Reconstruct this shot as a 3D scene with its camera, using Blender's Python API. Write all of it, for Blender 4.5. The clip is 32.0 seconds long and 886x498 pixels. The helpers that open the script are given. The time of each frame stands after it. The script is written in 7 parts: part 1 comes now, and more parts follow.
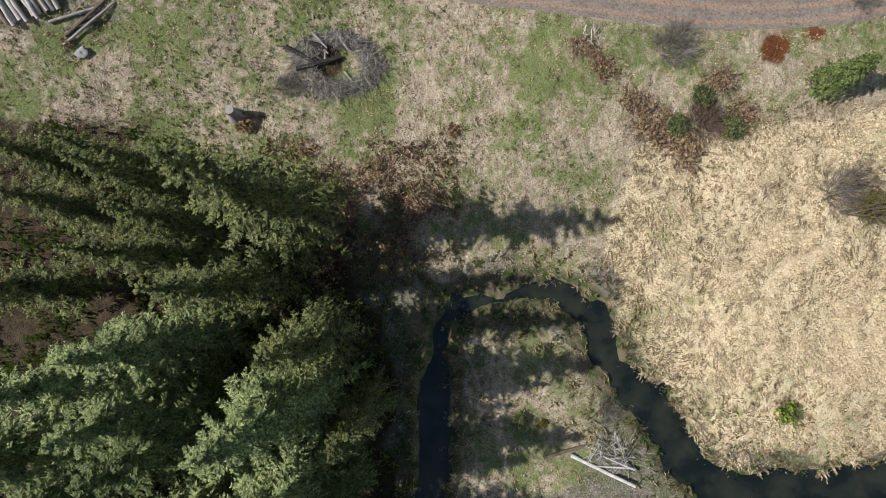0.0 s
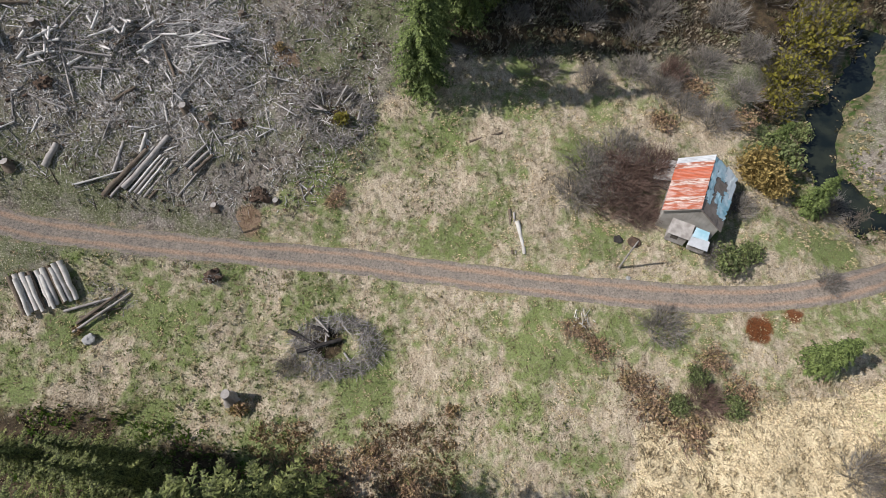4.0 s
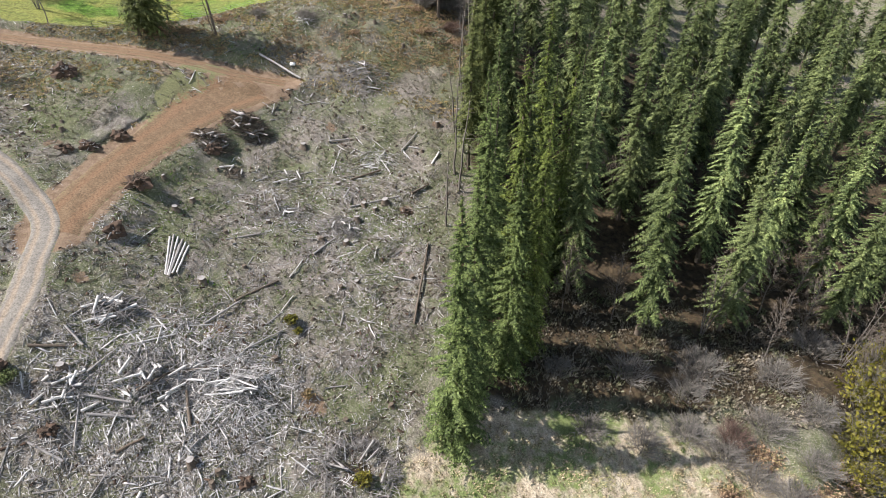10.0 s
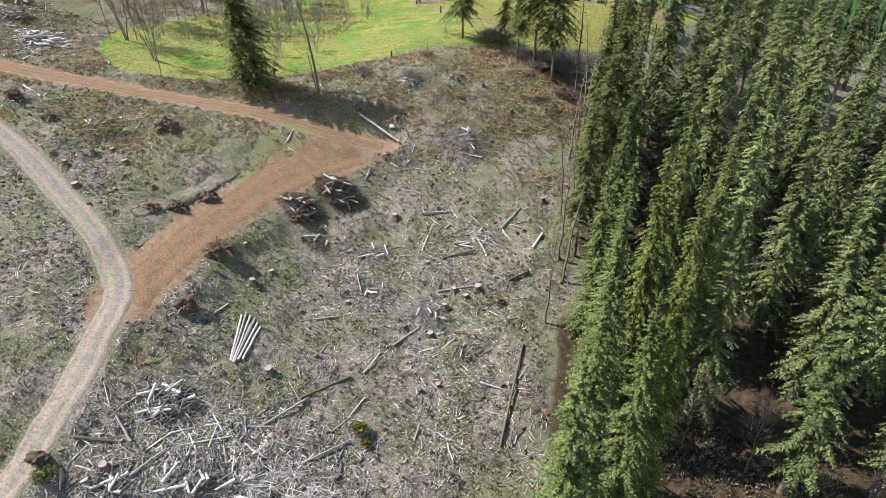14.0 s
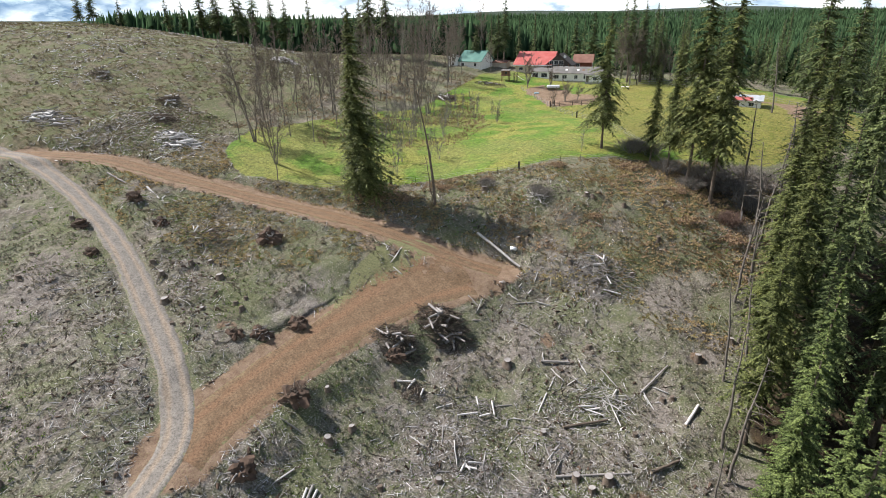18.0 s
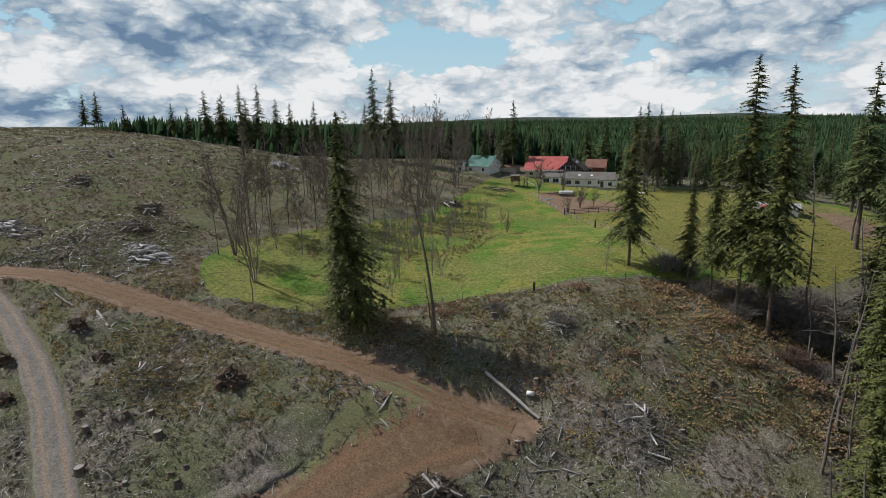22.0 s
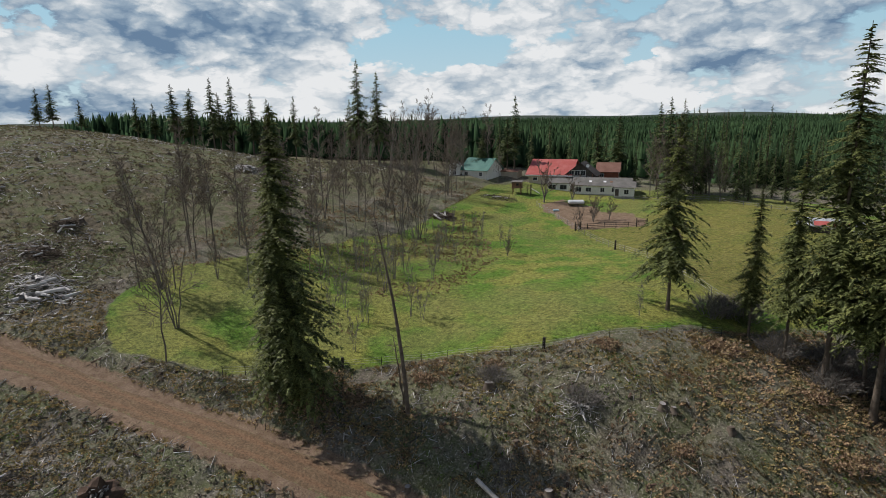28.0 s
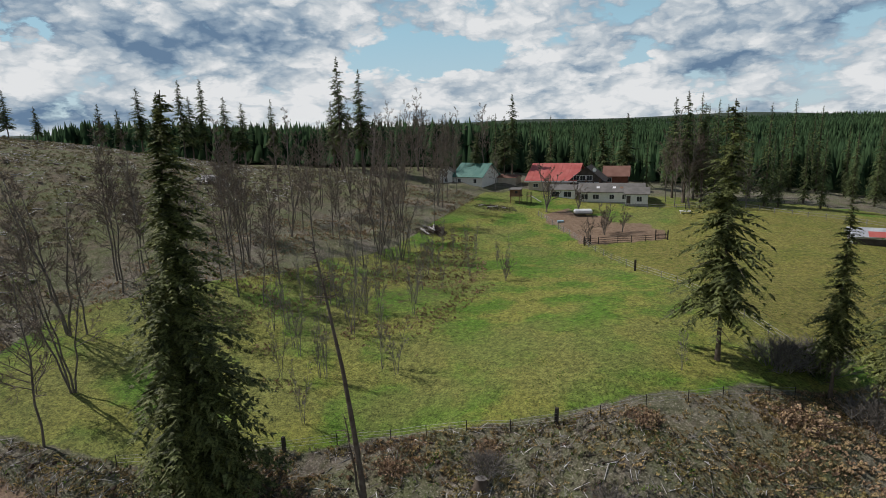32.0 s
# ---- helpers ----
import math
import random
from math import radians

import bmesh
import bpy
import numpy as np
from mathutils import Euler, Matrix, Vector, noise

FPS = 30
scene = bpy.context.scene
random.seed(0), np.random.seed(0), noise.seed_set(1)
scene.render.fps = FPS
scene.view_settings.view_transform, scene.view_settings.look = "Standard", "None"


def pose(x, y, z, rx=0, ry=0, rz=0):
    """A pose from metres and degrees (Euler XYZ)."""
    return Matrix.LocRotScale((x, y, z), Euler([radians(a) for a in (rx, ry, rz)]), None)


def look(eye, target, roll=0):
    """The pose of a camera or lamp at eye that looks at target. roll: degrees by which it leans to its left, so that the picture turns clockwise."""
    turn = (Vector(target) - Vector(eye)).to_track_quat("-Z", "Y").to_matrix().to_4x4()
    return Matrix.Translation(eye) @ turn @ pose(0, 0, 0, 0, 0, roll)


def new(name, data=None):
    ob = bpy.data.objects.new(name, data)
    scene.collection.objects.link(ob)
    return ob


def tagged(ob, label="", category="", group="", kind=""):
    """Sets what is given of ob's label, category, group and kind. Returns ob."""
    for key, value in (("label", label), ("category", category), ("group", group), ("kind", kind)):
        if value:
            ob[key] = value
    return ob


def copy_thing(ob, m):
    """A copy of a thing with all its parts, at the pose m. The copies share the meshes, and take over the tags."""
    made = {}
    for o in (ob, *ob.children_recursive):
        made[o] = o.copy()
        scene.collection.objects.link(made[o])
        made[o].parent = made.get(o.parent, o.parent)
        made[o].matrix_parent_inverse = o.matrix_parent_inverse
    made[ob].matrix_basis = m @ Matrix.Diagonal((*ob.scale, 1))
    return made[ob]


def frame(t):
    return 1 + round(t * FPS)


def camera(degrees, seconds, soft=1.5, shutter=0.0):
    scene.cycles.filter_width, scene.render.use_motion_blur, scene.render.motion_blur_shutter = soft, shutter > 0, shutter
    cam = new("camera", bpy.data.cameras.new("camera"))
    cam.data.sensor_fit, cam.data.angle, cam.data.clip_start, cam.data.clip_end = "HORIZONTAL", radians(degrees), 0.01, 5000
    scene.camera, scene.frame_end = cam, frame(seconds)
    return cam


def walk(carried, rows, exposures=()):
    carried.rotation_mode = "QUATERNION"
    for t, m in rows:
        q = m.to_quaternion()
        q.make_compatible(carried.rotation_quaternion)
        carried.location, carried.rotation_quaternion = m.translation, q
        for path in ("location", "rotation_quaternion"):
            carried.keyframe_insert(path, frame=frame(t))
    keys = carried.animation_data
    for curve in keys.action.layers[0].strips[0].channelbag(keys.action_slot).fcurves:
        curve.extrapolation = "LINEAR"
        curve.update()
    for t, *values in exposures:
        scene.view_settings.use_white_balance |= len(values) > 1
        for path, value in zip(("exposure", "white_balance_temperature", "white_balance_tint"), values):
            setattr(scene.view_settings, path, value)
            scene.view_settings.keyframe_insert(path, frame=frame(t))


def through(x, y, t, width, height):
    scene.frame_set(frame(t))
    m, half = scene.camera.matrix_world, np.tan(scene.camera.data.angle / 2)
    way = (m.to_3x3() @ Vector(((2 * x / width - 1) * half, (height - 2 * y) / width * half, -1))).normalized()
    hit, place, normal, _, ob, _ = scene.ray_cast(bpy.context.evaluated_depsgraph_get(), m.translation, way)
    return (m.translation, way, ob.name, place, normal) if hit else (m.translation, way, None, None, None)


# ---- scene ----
cam = camera(75.86, 32.0, 0.8)
# seconds, place, tilt from straight down, heading, roll
WAY = [
    (0, 0.00, -0.00, 70.00, 3.94, -0.00, -0.14),
    (0.5, -0.03, 0.71, 70.10, 6.76, -0.48, 0.22),
    (1, -0.11, 1.22, 70.16, 9.75, -0.95, 0.59),
    (1.5, -0.32, 1.77, 70.28, 12.70, -1.57, 1.05),
    (2, -0.22, 2.39, 70.43, 15.60, -1.34, 0.80),
    (2.5, -0.23, 2.76, 70.57, 18.70, -1.43, 0.84),
    (3, -0.38, 3.51, 70.82, 21.56, -1.69, 1.05),
    (3.5, -0.39, 4.25, 70.93, 24.52, -1.61, 0.95),
    (5.5, -0.21, 8.19, 71.72, 35.31, -0.91, 0.37),
    (6, -0.22, 9.10, 71.87, 37.67, -0.81, 0.31),
    (6.5, -0.25, 9.73, 71.79, 40.30, -0.78, 0.32),
    (7, -0.27, 10.71, 72.05, 42.57, -0.74, 0.31),
    (7.5, -0.50, 11.50, 72.17, 45.04, -0.94, 0.47),
    (8, -0.86, 12.14, 72.16, 47.62, -1.14, 0.66),
    (8.5, -0.95, 12.84, 72.12, 50.17, -0.48, 0.58),
    (9, -1.36, 13.59, 72.17, 52.70, 0.31, 0.68),
    (9.5, -1.74, 14.58, 72.11, 54.85, 1.36, 0.61),
    (10, -2.03, 15.78, 71.77, 55.88, 2.41, 0.50),
    (10.5, -2.31, 16.97, 71.75, 55.97, 3.38, 0.57),
    (11, -2.67, 18.41, 71.64, 56.01, 4.36, 0.57),
    (11.5, -3.15, 20.05, 71.72, 55.96, 5.29, 0.66),
    (12, -3.79, 21.62, 71.71, 56.18, 6.18, 0.74),
    (12.5, -4.11, 23.43, 71.59, 57.11, 7.77, 0.56),
    (13, -4.65, 25.38, 71.68, 58.11, 10.02, 0.37),
    (13.5, -5.00, 27.38, 71.94, 59.03, 11.83, 0.23),
    (14, -5.26, 29.44, 72.37, 59.83, 12.51, 0.19),
    (14.5, -5.95, 31.42, 72.81, 60.67, 12.83, 0.39),
    (16.5, -8.05, 40.21, 73.03, 64.79, 17.67, -0.16),
    (17, -8.87, 42.49, 72.90, 65.93, 20.33, -0.44),
    (17.5, -9.72, 44.84, 72.88, 67.04, 23.72, -0.80),
    (18, -10.57, 47.02, 72.97, 68.21, 25.58, -0.98),
    (18.5, -11.44, 49.12, 73.04, 69.88, 26.47, -1.04),
    (19, -12.41, 51.04, 73.03, 71.67, 26.67, -0.94),
    (19.5, -13.21, 52.76, 73.15, 73.41, 26.54, -0.90),
    (20, -13.93, 54.66, 73.20, 75.17, 26.50, -0.93),
    (20.5, -14.73, 56.50, 73.29, 76.88, 26.42, -0.84),
    (21, -15.44, 58.32, 73.42, 77.78, 26.40, -0.90),
    (21.5, -16.12, 61.16, 72.75, 78.03, 26.44, -0.92),
    (22, -16.74, 62.92, 72.87, 77.94, 26.41, -0.94),
    (22.5, -17.15, 64.44, 73.75, 77.65, 26.43, -0.99),
    (23, -17.74, 66.21, 74.08, 77.55, 26.42, -0.99),
    (23.5, -18.29, 68.22, 74.08, 77.53, 26.47, -1.06),
    (24, -18.91, 70.23, 73.88, 77.62, 26.51, -0.99),
    (24.5, -19.58, 72.27, 73.72, 77.62, 26.53, -0.91),
    (25, -20.22, 74.10, 73.71, 77.61, 26.55, -0.93),
    (25.5, -21.04, 76.06, 73.83, 77.53, 26.56, -0.96),
    (27.5, -24.26, 83.80, 73.14, 77.73, 26.42, -0.75),
    (28, -25.15, 86.04, 73.04, 77.75, 26.45, -0.77),
    (28.5, -26.06, 88.24, 72.85, 77.83, 26.48, -0.76),
    (29, -27.02, 90.47, 72.72, 77.86, 26.49, -0.72),
    (29.5, -27.86, 92.62, 72.70, 77.88, 26.52, -0.81),
    (30, -28.63, 94.57, 72.77, 77.87, 26.56, -0.90),
    (30.5, -29.53, 96.86, 72.52, 77.98, 26.45, -0.92),
    (31, -30.06, 99.02, 72.58, 77.96, 26.45, -1.13),
    (31.5, -30.50, 101.27, 72.25, 78.14, 26.50, -1.53),
    (32, -31.20, 103.55, 72.07, 78.28, 26.39, -1.67),
]
walk(cam, [(t, pose(x, y, z, tilt, 0, turn) @ pose(0, 0, 0, 0, 0, roll)) for t, x, y, z, tilt, turn, roll in WAY],
     ((0, 0.2), (3, 0.18), (4, 0.34), (7, 0.62), (9, 0.95), (13, 1.1), (16, 1.08), (18, 0.82), (20, -0.02), (22, -0.18), (25, -0.16), (32, -0.30)))
# ---- lie of the land: coarse heights, in metres, on an uneven net ----
NET_X = (-320, -180, -120, -85, -60, -35, -10, 20, 50, 110)
NET_Y = (-70, 0, 30, 60, 95, 130, 146, 165, 210, 260)
NET_Z = (
    (30, 18, 10, 6, 3, 1, 1, 2, 5, 15),
    (40, 26, 16, 10, 5, 2, 0, 0.5, 4, 12),
    (50, 33, 22, 15, 10, 6, 4, 5.5, 7, 6),
    (58, 46, 37, 31, 27, 19.5, 12.5, 10, 9, 6),
    (64, 54, 45, 39, 33.7, 24.5, 20, 14, 10, 8),
    (70, 63, 52, 45.2, 42, 36.5, 31.7, 24, 14, 12),
    (73, 67, 53, 46.8, 44.8, 46.5, 40.5, 31, 20, 14),
    (74, 70, 56, 48.5, 47.5, 49.5, 44.5, 36, 24, 16),
    (74, 68, 56.5, 50, 49, 50, 50.5, 47, 36, 22),
    (66, 60, 59.5, 56.5, 54, 53, 52, 48, 40, 28),
)
NX, NY, NZ = (np.array(v, float) for v in (NET_X, NET_Y, NET_Z))
def _slopes(k, z, axis):
    return np.gradient(z, k, axis=axis)
NZX = _slopes(NX, NZ, 1)
NZY = _slopes(NY, NZ, 0)
NZXY = _slopes(NY, NZX, 0)


def base_height(x, y):
    """Smooth bicubic height of the land inside the net; the far country is blended on outside it."""
    x, y = np.asarray(x, float), np.asarray(y, float)
    cx, cy = np.clip(x, NX[0], NX[-1]), np.clip(y, NY[0], NY[-1])
    i = np.clip(np.searchsorted(NX, cx, side="right") - 1, 0, len(NX) - 2)
    j = np.clip(np.searchsorted(NY, cy, side="right") - 1, 0, len(NY) - 2)
    dx, dy = NX[i + 1] - NX[i], NY[j + 1] - NY[j]
    u, v = (cx - NX[i]) / dx, (cy - NY[j]) / dy

    def basis(s):
        return (1 + 2 * s) * (1 - s) ** 2, s * (1 - s) ** 2, s * s * (3 - 2 * s), s * s * (s - 1)
    a0, a1, a2, a3 = basis(u)
    b0, b1, b2, b3 = basis(v)
    out = 0
    for jj, (p, q) in ((j, (b0, b1)), (j + 1, (b2, b3))):
        for ii, (r, s) in ((i, (a0, a1)), (i + 1, (a2, a3))):
            out = out + p * (r * NZ[jj, ii] + s * dx * NZX[jj, ii]) + q * dy * (r * NZY[jj, ii] + s * dx * NZXY[jj, ii])
    return out

# ---- daylight ----
SUN_AZ, SUN_EL = radians(268), radians(47)   # the sun stands over the cut hillside, to the west
to_sun = Vector((math.sin(SUN_AZ) * math.cos(SUN_EL), math.cos(SUN_AZ) * math.cos(SUN_EL), math.sin(SUN_EL)))
sun_data = bpy.data.lights.new("sun", "SUN")
sun_data.energy, sun_data.angle, sun_data.color = 5.0, radians(0.6), (1.0, 0.945, 0.915)
sun_ob = new("sun", sun_data)
sun_ob.matrix_world = look(to_sun * 400, (0, 0, 0))

world = bpy.data.worlds.new("world")
scene.world = world
world.use_nodes = True


def cloudy_sky(nt):
    nodes, links = nt.nodes, nt.links
    nodes.clear()

    def maths(op, a, b=None):
        n = nodes.new("ShaderNodeMath")
        n.operation = op
        for i, v in enumerate((a, b)):
            if v is None:
                continue
            if isinstance(v, (int, float)):
                n.inputs[i].default_value = v
            else:
                links.new(v, n.inputs[i])
        return n.outputs[0]

    sky = nodes.new("ShaderNodeTexSky")
    sky.sky_type, sky.sun_disc, sky.sun_elevation, sky.sun_rotation = "NISHITA", False, SUN_EL, SUN_AZ
    sky.air_density, sky.dust_density = 1.0, 0.6
    co = nodes.new("ShaderNodeTexCoord")
    sep = nodes.new("ShaderNodeSeparateXYZ")
    links.new(co.outputs["Generated"], sep.inputs[0])
    def cloud(where, scale, detail, rough=0.55, shift=(0.0, 0.0, 0.0)):
        m = nodes.new("ShaderNodeMapping")
        m.inputs["Location"].default_value = shift
        links.new(where, m.inputs["Vector"])
        n = nodes.new("ShaderNodeTexNoise")
        n.inputs["Scale"].default_value, n.inputs["Detail"].default_value, n.inputs["Roughness"].default_value = scale, detail, rough
        links.new(m.outputs[0], n.inputs["Vector"])
        return n.outputs["Fac"]

    def ramp(fac, stops):
        n = nodes.new("ShaderNodeValToRGB")
        el = n.color_ramp.elements
        while len(el) < len(stops):
            el.new(0.5)
        for e, (p, c) in zip(el, stops):
            e.position, e.color = p, (*c, 1)
        links.new(fac, n.inputs[0])
        return n.outputs[0]

    # heading and height of the line of sight, stirred by small eddies
    along_, up_ = maths("ARCTAN2", sep.outputs[0], sep.outputs[1]), sep.outputs[2]

    def place(lift, wide=1.0):
        join = nodes.new("ShaderNodeCombineXYZ")
        links.new(maths("MULTIPLY", along_, wide), join.inputs[0])
        # flatter and closer together towards the horizon
        links.new(maths("MULTIPLY", maths("POWER", maths("MAXIMUM", maths("ADD", up_, lift + 0.02), 0.0), 0.8), 1.7 * wide), join.inputs[1])
        return join.outputs[0]
    eddy = cloud(place(0.0), 14.0, 8, 0.6)
    eddy_b = cloud(place(0.0), 12.0, 8, 0.6, (3.1, 7.7, 2.0))
    stir_u = maths("ADD", along_, maths("MULTIPLY", maths("SUBTRACT", eddy, 0.5), 0.22))
    stir_v = maths("ADD", up_, maths("MULTIPLY", maths("SUBTRACT", eddy_b, 0.5), 0.11))

    def masses(rows):
        """Broad soft masses: heading, height, half width, half height, weight."""
        total = None
        for u0, v0, su, sv, w in rows:
            a = maths("POWER", maths("ABSOLUTE", maths("MULTIPLY", maths("SUBTRACT", stir_u, u0), 1 / su)), 2.0)
            b = maths("POWER", maths("ABSOLUTE", maths("MULTIPLY", maths("SUBTRACT", stir_v, v0), 1 / sv)), 2.0)
            g = maths("MULTIPLY", maths("EXPONENT", maths("MULTIPLY", maths("ADD", a, b), -1.0)), w)
            total = g if total is None else maths("ADD", total, g)
        return total
    gaps = masses(((-0.443, 0.125, 0.114, 0.029, -0.34), (-0.538, 0.115, 0.038, 0.013, -0.2), (-0.141, 0.097, 0.045, 0.019, -0.28), (-1.065, 0.155, 0.029, 0.024, -0.2), (-0.029, 0.031, 0.114, 0.010, -0.14)))
    tones = masses(((-0.862, 0.143, 0.181, 0.057, -0.34), (-0.700, 0.165, 0.086, 0.038, -0.24), (-1.029, 0.038, 0.162, 0.025, -0.28), (-0.247, 0.096, 0.081, 0.021, -0.26), (-0.011, 0.094, 0.105, 0.021, -0.30), (0.112, 0.145, 0.105, 0.029, -0.16),
                    (-0.087, 0.163, 0.152, 0.024, -0.12), (-1.048, 0.095, 0.086, 0.029, 0.20), (-0.811, 0.070, 0.171, 0.033, 0.20), (-0.631, 0.106, 0.076, 0.029, 0.10), (-0.294, 0.133, 0.057, 0.033, 0.20), (-0.121, 0.053, 0.152, 0.024, 0.20)))

    def puffs(scale):
        n = nodes.new("ShaderNodeTexVoronoi")
        n.feature = "SMOOTH_F1"
        n.inputs["Scale"].default_value, n.inputs["Smoothness"].default_value = scale, 0.2
        join = nodes.new("ShaderNodeCombineXYZ")
        links.new(maths("ADD", along_, maths("MULTIPLY", maths("SUBTRACT", eddy_b, 0.5), 0.10)), join.inputs[0])
        links.new(maths("MULTIPLY", maths("ADD", up_, maths("MULTIPLY", maths("SUBTRACT", eddy, 0.5), 0.05)), 1.9), join.inputs[1])
        links.new(join.outputs[0], n.inputs["Vector"])
        return maths("SUBTRACT", 0.42, n.outputs["Distance"])
    billow = maths("ADD", maths("MULTIPLY", puffs(11.0), 0.55), maths("ADD", maths("MULTIPLY", puffs(27.0), 0.35), maths("MULTIPLY", puffs(63.0), 0.22)))

    def heap(lift):
        return maths("ADD", maths("MULTIPLY", cloud(place(lift), 4.0, 2, 0.5, (1.7, 4.4, 0.0)), 0.55), maths("MULTIPLY", cloud(place(lift), 9.0, 7, 0.52, (1.7, 4.4, 0.0)), 0.45))
    cover, over = heap(0.0), heap(0.016)
    rim = maths("MULTIPLY", maths("SUBTRACT", cover, over), 1.4)
    # the clouds thin out overhead, unseen, for the sun and to keep fill light low
    high = ramp(up_, ((0.30, (1, 1, 1)), (0.58, (0, 0, 0))))
    mask = maths("MULTIPLY", ramp(maths("ADD", maths("ADD", cover, gaps), maths("MULTIPLY", billow, 0.35)), ((0.31, (0, 0, 0)), (0.38, (1, 1, 1)))), high)
    tone = maths("ADD", maths("ADD", tones, rim), maths("ADD", maths("ADD", 0.71, billow), maths("MULTIPLY", maths("SUBTRACT", eddy, 0.5), 0.22)))
    body = ramp(tone, ((0.18, (2.0, 3.2, 4.9)), (0.38, (4.4, 5.7, 7.1)), (0.58, (8.0, 8.8, 9.5)), (0.78, (11.6, 11.8, 12.0))))
    haze = ramp(up_, ((0.0, (8.2, 10.2, 11.4)), (0.16, (5.6, 9.2, 11.2)), (0.5, (0.8, 1.6, 2.8))))
    mix = nodes.new("ShaderNodeMix")
    mix.data_type = "RGBA"
    links.new(mask, mix.inputs["Factor"])
    blue = nodes.new("ShaderNodeMix")
    blue.data_type = "RGBA"
    links.new(maths("MULTIPLY", high, 0.8), blue.inputs["Factor"])
    links.new(sky.outputs[0], blue.inputs[6])
    links.new(haze, blue.inputs[7])
    links.new(blue.outputs[2], mix.inputs[6])
    links.new(body, mix.inputs[7])
    bg = nodes.new("ShaderNodeBackground")
    bg.inputs[1].default_value = 0.08
    links.new(mix.outputs[2], bg.inputs[0])
    out = nodes.new("ShaderNodeOutputWorld")
    links.new(bg.outputs[0], out.inputs[0])


cloudy_sky(world.node_tree)

# ---- materials ----


class Nodes:
    """Short hand for writing node materials."""

    def __init__(self, name, rough=0.85):
        self.mat = bpy.data.materials.new(name)
        self.mat.use_nodes = True
        self.nt = self.mat.node_tree
        self.bsdf = self.nt.nodes["Principled BSDF"]
        self.bsdf.inputs["Roughness"].default_value = rough
        self.bsdf.inputs["Specular IOR Level"].default_value = 0.25
        self.pos = self.nt.nodes.new("ShaderNodeNewGeometry").outputs["Position"]

    def link(self, a, b):
        self.nt.links.new(a, b)

    def put(self, socket, v):
        if isinstance(v, (int, float)):
            socket.default_value = v
        elif isinstance(v, tuple):
            socket.default_value = (*v, 1) if len(socket.default_value) == 4 and len(v) == 3 else v
        else:
            self.link(v, socket)

    def noise(self, scale, detail=4, rough=0.55, stretch=None, shift=(0, 0, 0), turn=0.0, local=False):
        v = self.pos
        if local:
            v = self.nt.nodes.new("ShaderNodeTexCoord").outputs["Object"]
        if stretch or local or turn:
            m = self.nt.nodes.new("ShaderNodeMapping")
            m.inputs["Scale"].default_value = stretch or (1, 1, 1)
            m.inputs["Location"].default_value = shift
            m.inputs["Rotation"].default_value = (0, 0, turn)
            self.link(v, m.inputs["Vector"])
            v = m.outputs[0]
        n = self.nt.nodes.new("ShaderNodeTexNoise")
        n.inputs["Scale"].default_value, n.inputs["Detail"].default_value, n.inputs["Roughness"].default_value = scale, detail, rough
        self.link(v, n.inputs["Vector"])
        return n.outputs["Fac"]

    def ramp(self, fac, *stops):
        n = self.nt.nodes.new("ShaderNodeValToRGB")
        el = n.color_ramp.elements
        while len(el) < len(stops):
            el.new(0.5)
        for e, (p, c) in zip(el, stops):
            e.position = p
            e.color = (*c, 1) if isinstance(c, tuple) else (c, c, c, 1)
        self.link(fac, n.inputs[0])
        return n.outputs[0]

    def mix(self, fac, a, b, kind="MIX"):
        n = self.nt.nodes.new("ShaderNodeMix")
        n.data_type, n.blend_type = "RGBA", kind
        self.put(n.inputs["Factor"], fac)
        self.put(n.inputs[6], a)
        self.put(n.inputs[7], b)
        return n.outputs[2]

    def math(self, op, a, b):
        n = self.nt.nodes.new("ShaderNodeMath")
        n.operation, n.use_clamp = op, op == "MULTIPLY_ADD"
        self.put(n.inputs[0], a)
        self.put(n.inputs[1], b)
        return n.outputs[0]

    def attr(self, name):
        n = self.nt.nodes.new("ShaderNodeAttribute")
        n.attribute_name = name
        return n.outputs["Fac"]

    def random(self):
        return self.nt.nodes.new("ShaderNodeObjectInfo").outputs["Random"]

    def island(self):
        return self.nt.nodes.new("ShaderNodeNewGeometry").outputs["Random Per Island"]

    def bump(self, height, strength=0.5, distance=0.05):
        n = self.nt.nodes.new("ShaderNodeBump")
        n.inputs["Strength"].default_value, n.inputs["Distance"].default_value = strength, distance
        self.link(height, n.inputs["Height"])
        self.link(n.outputs[0], self.bsdf.inputs["Normal"])

    def done(self, colour, rough=None, metal=None):
        self.put(self.bsdf.inputs["Base Color"], colour)
        if rough is not None:
            self.put(self.bsdf.inputs["Roughness"], rough)
        if metal is not None:
            self.put(self.bsdf.inputs["Metallic"], metal)
        return self.mat


def plain(name, a, b, scale=3.0, rough=0.85, bump=0.3, metal=0.0, vary=0.25, fine=30.0, chips=False):
    """Two tones broken up at two scales, each object a little different."""
    n = Nodes(name, rough)
    big, small = n.noise(scale, 3, local=True), n.noise(fine, 2, local=True)
    c = n.mix(n.ramp(big, (0.35, 0.0), (0.65, 1.0)), a, b)
    c = n.mix(n.math("MULTIPLY", small, 0.35), c, tuple(v * 0.55 for v in a))
    c = n.mix(n.math("MULTIPLY", n.random(), vary), c, tuple(v * 0.6 for v in b))
    if chips:
        c = n.mix(1.0, c, n.ramp(n.island(), (0.0, 0.5), (0.6, 1.0), (1.0, 1.45)), "MULTIPLY")
    if bump:
        n.bump(small, bump, 0.03)
    return n.done(c, metal=metal)


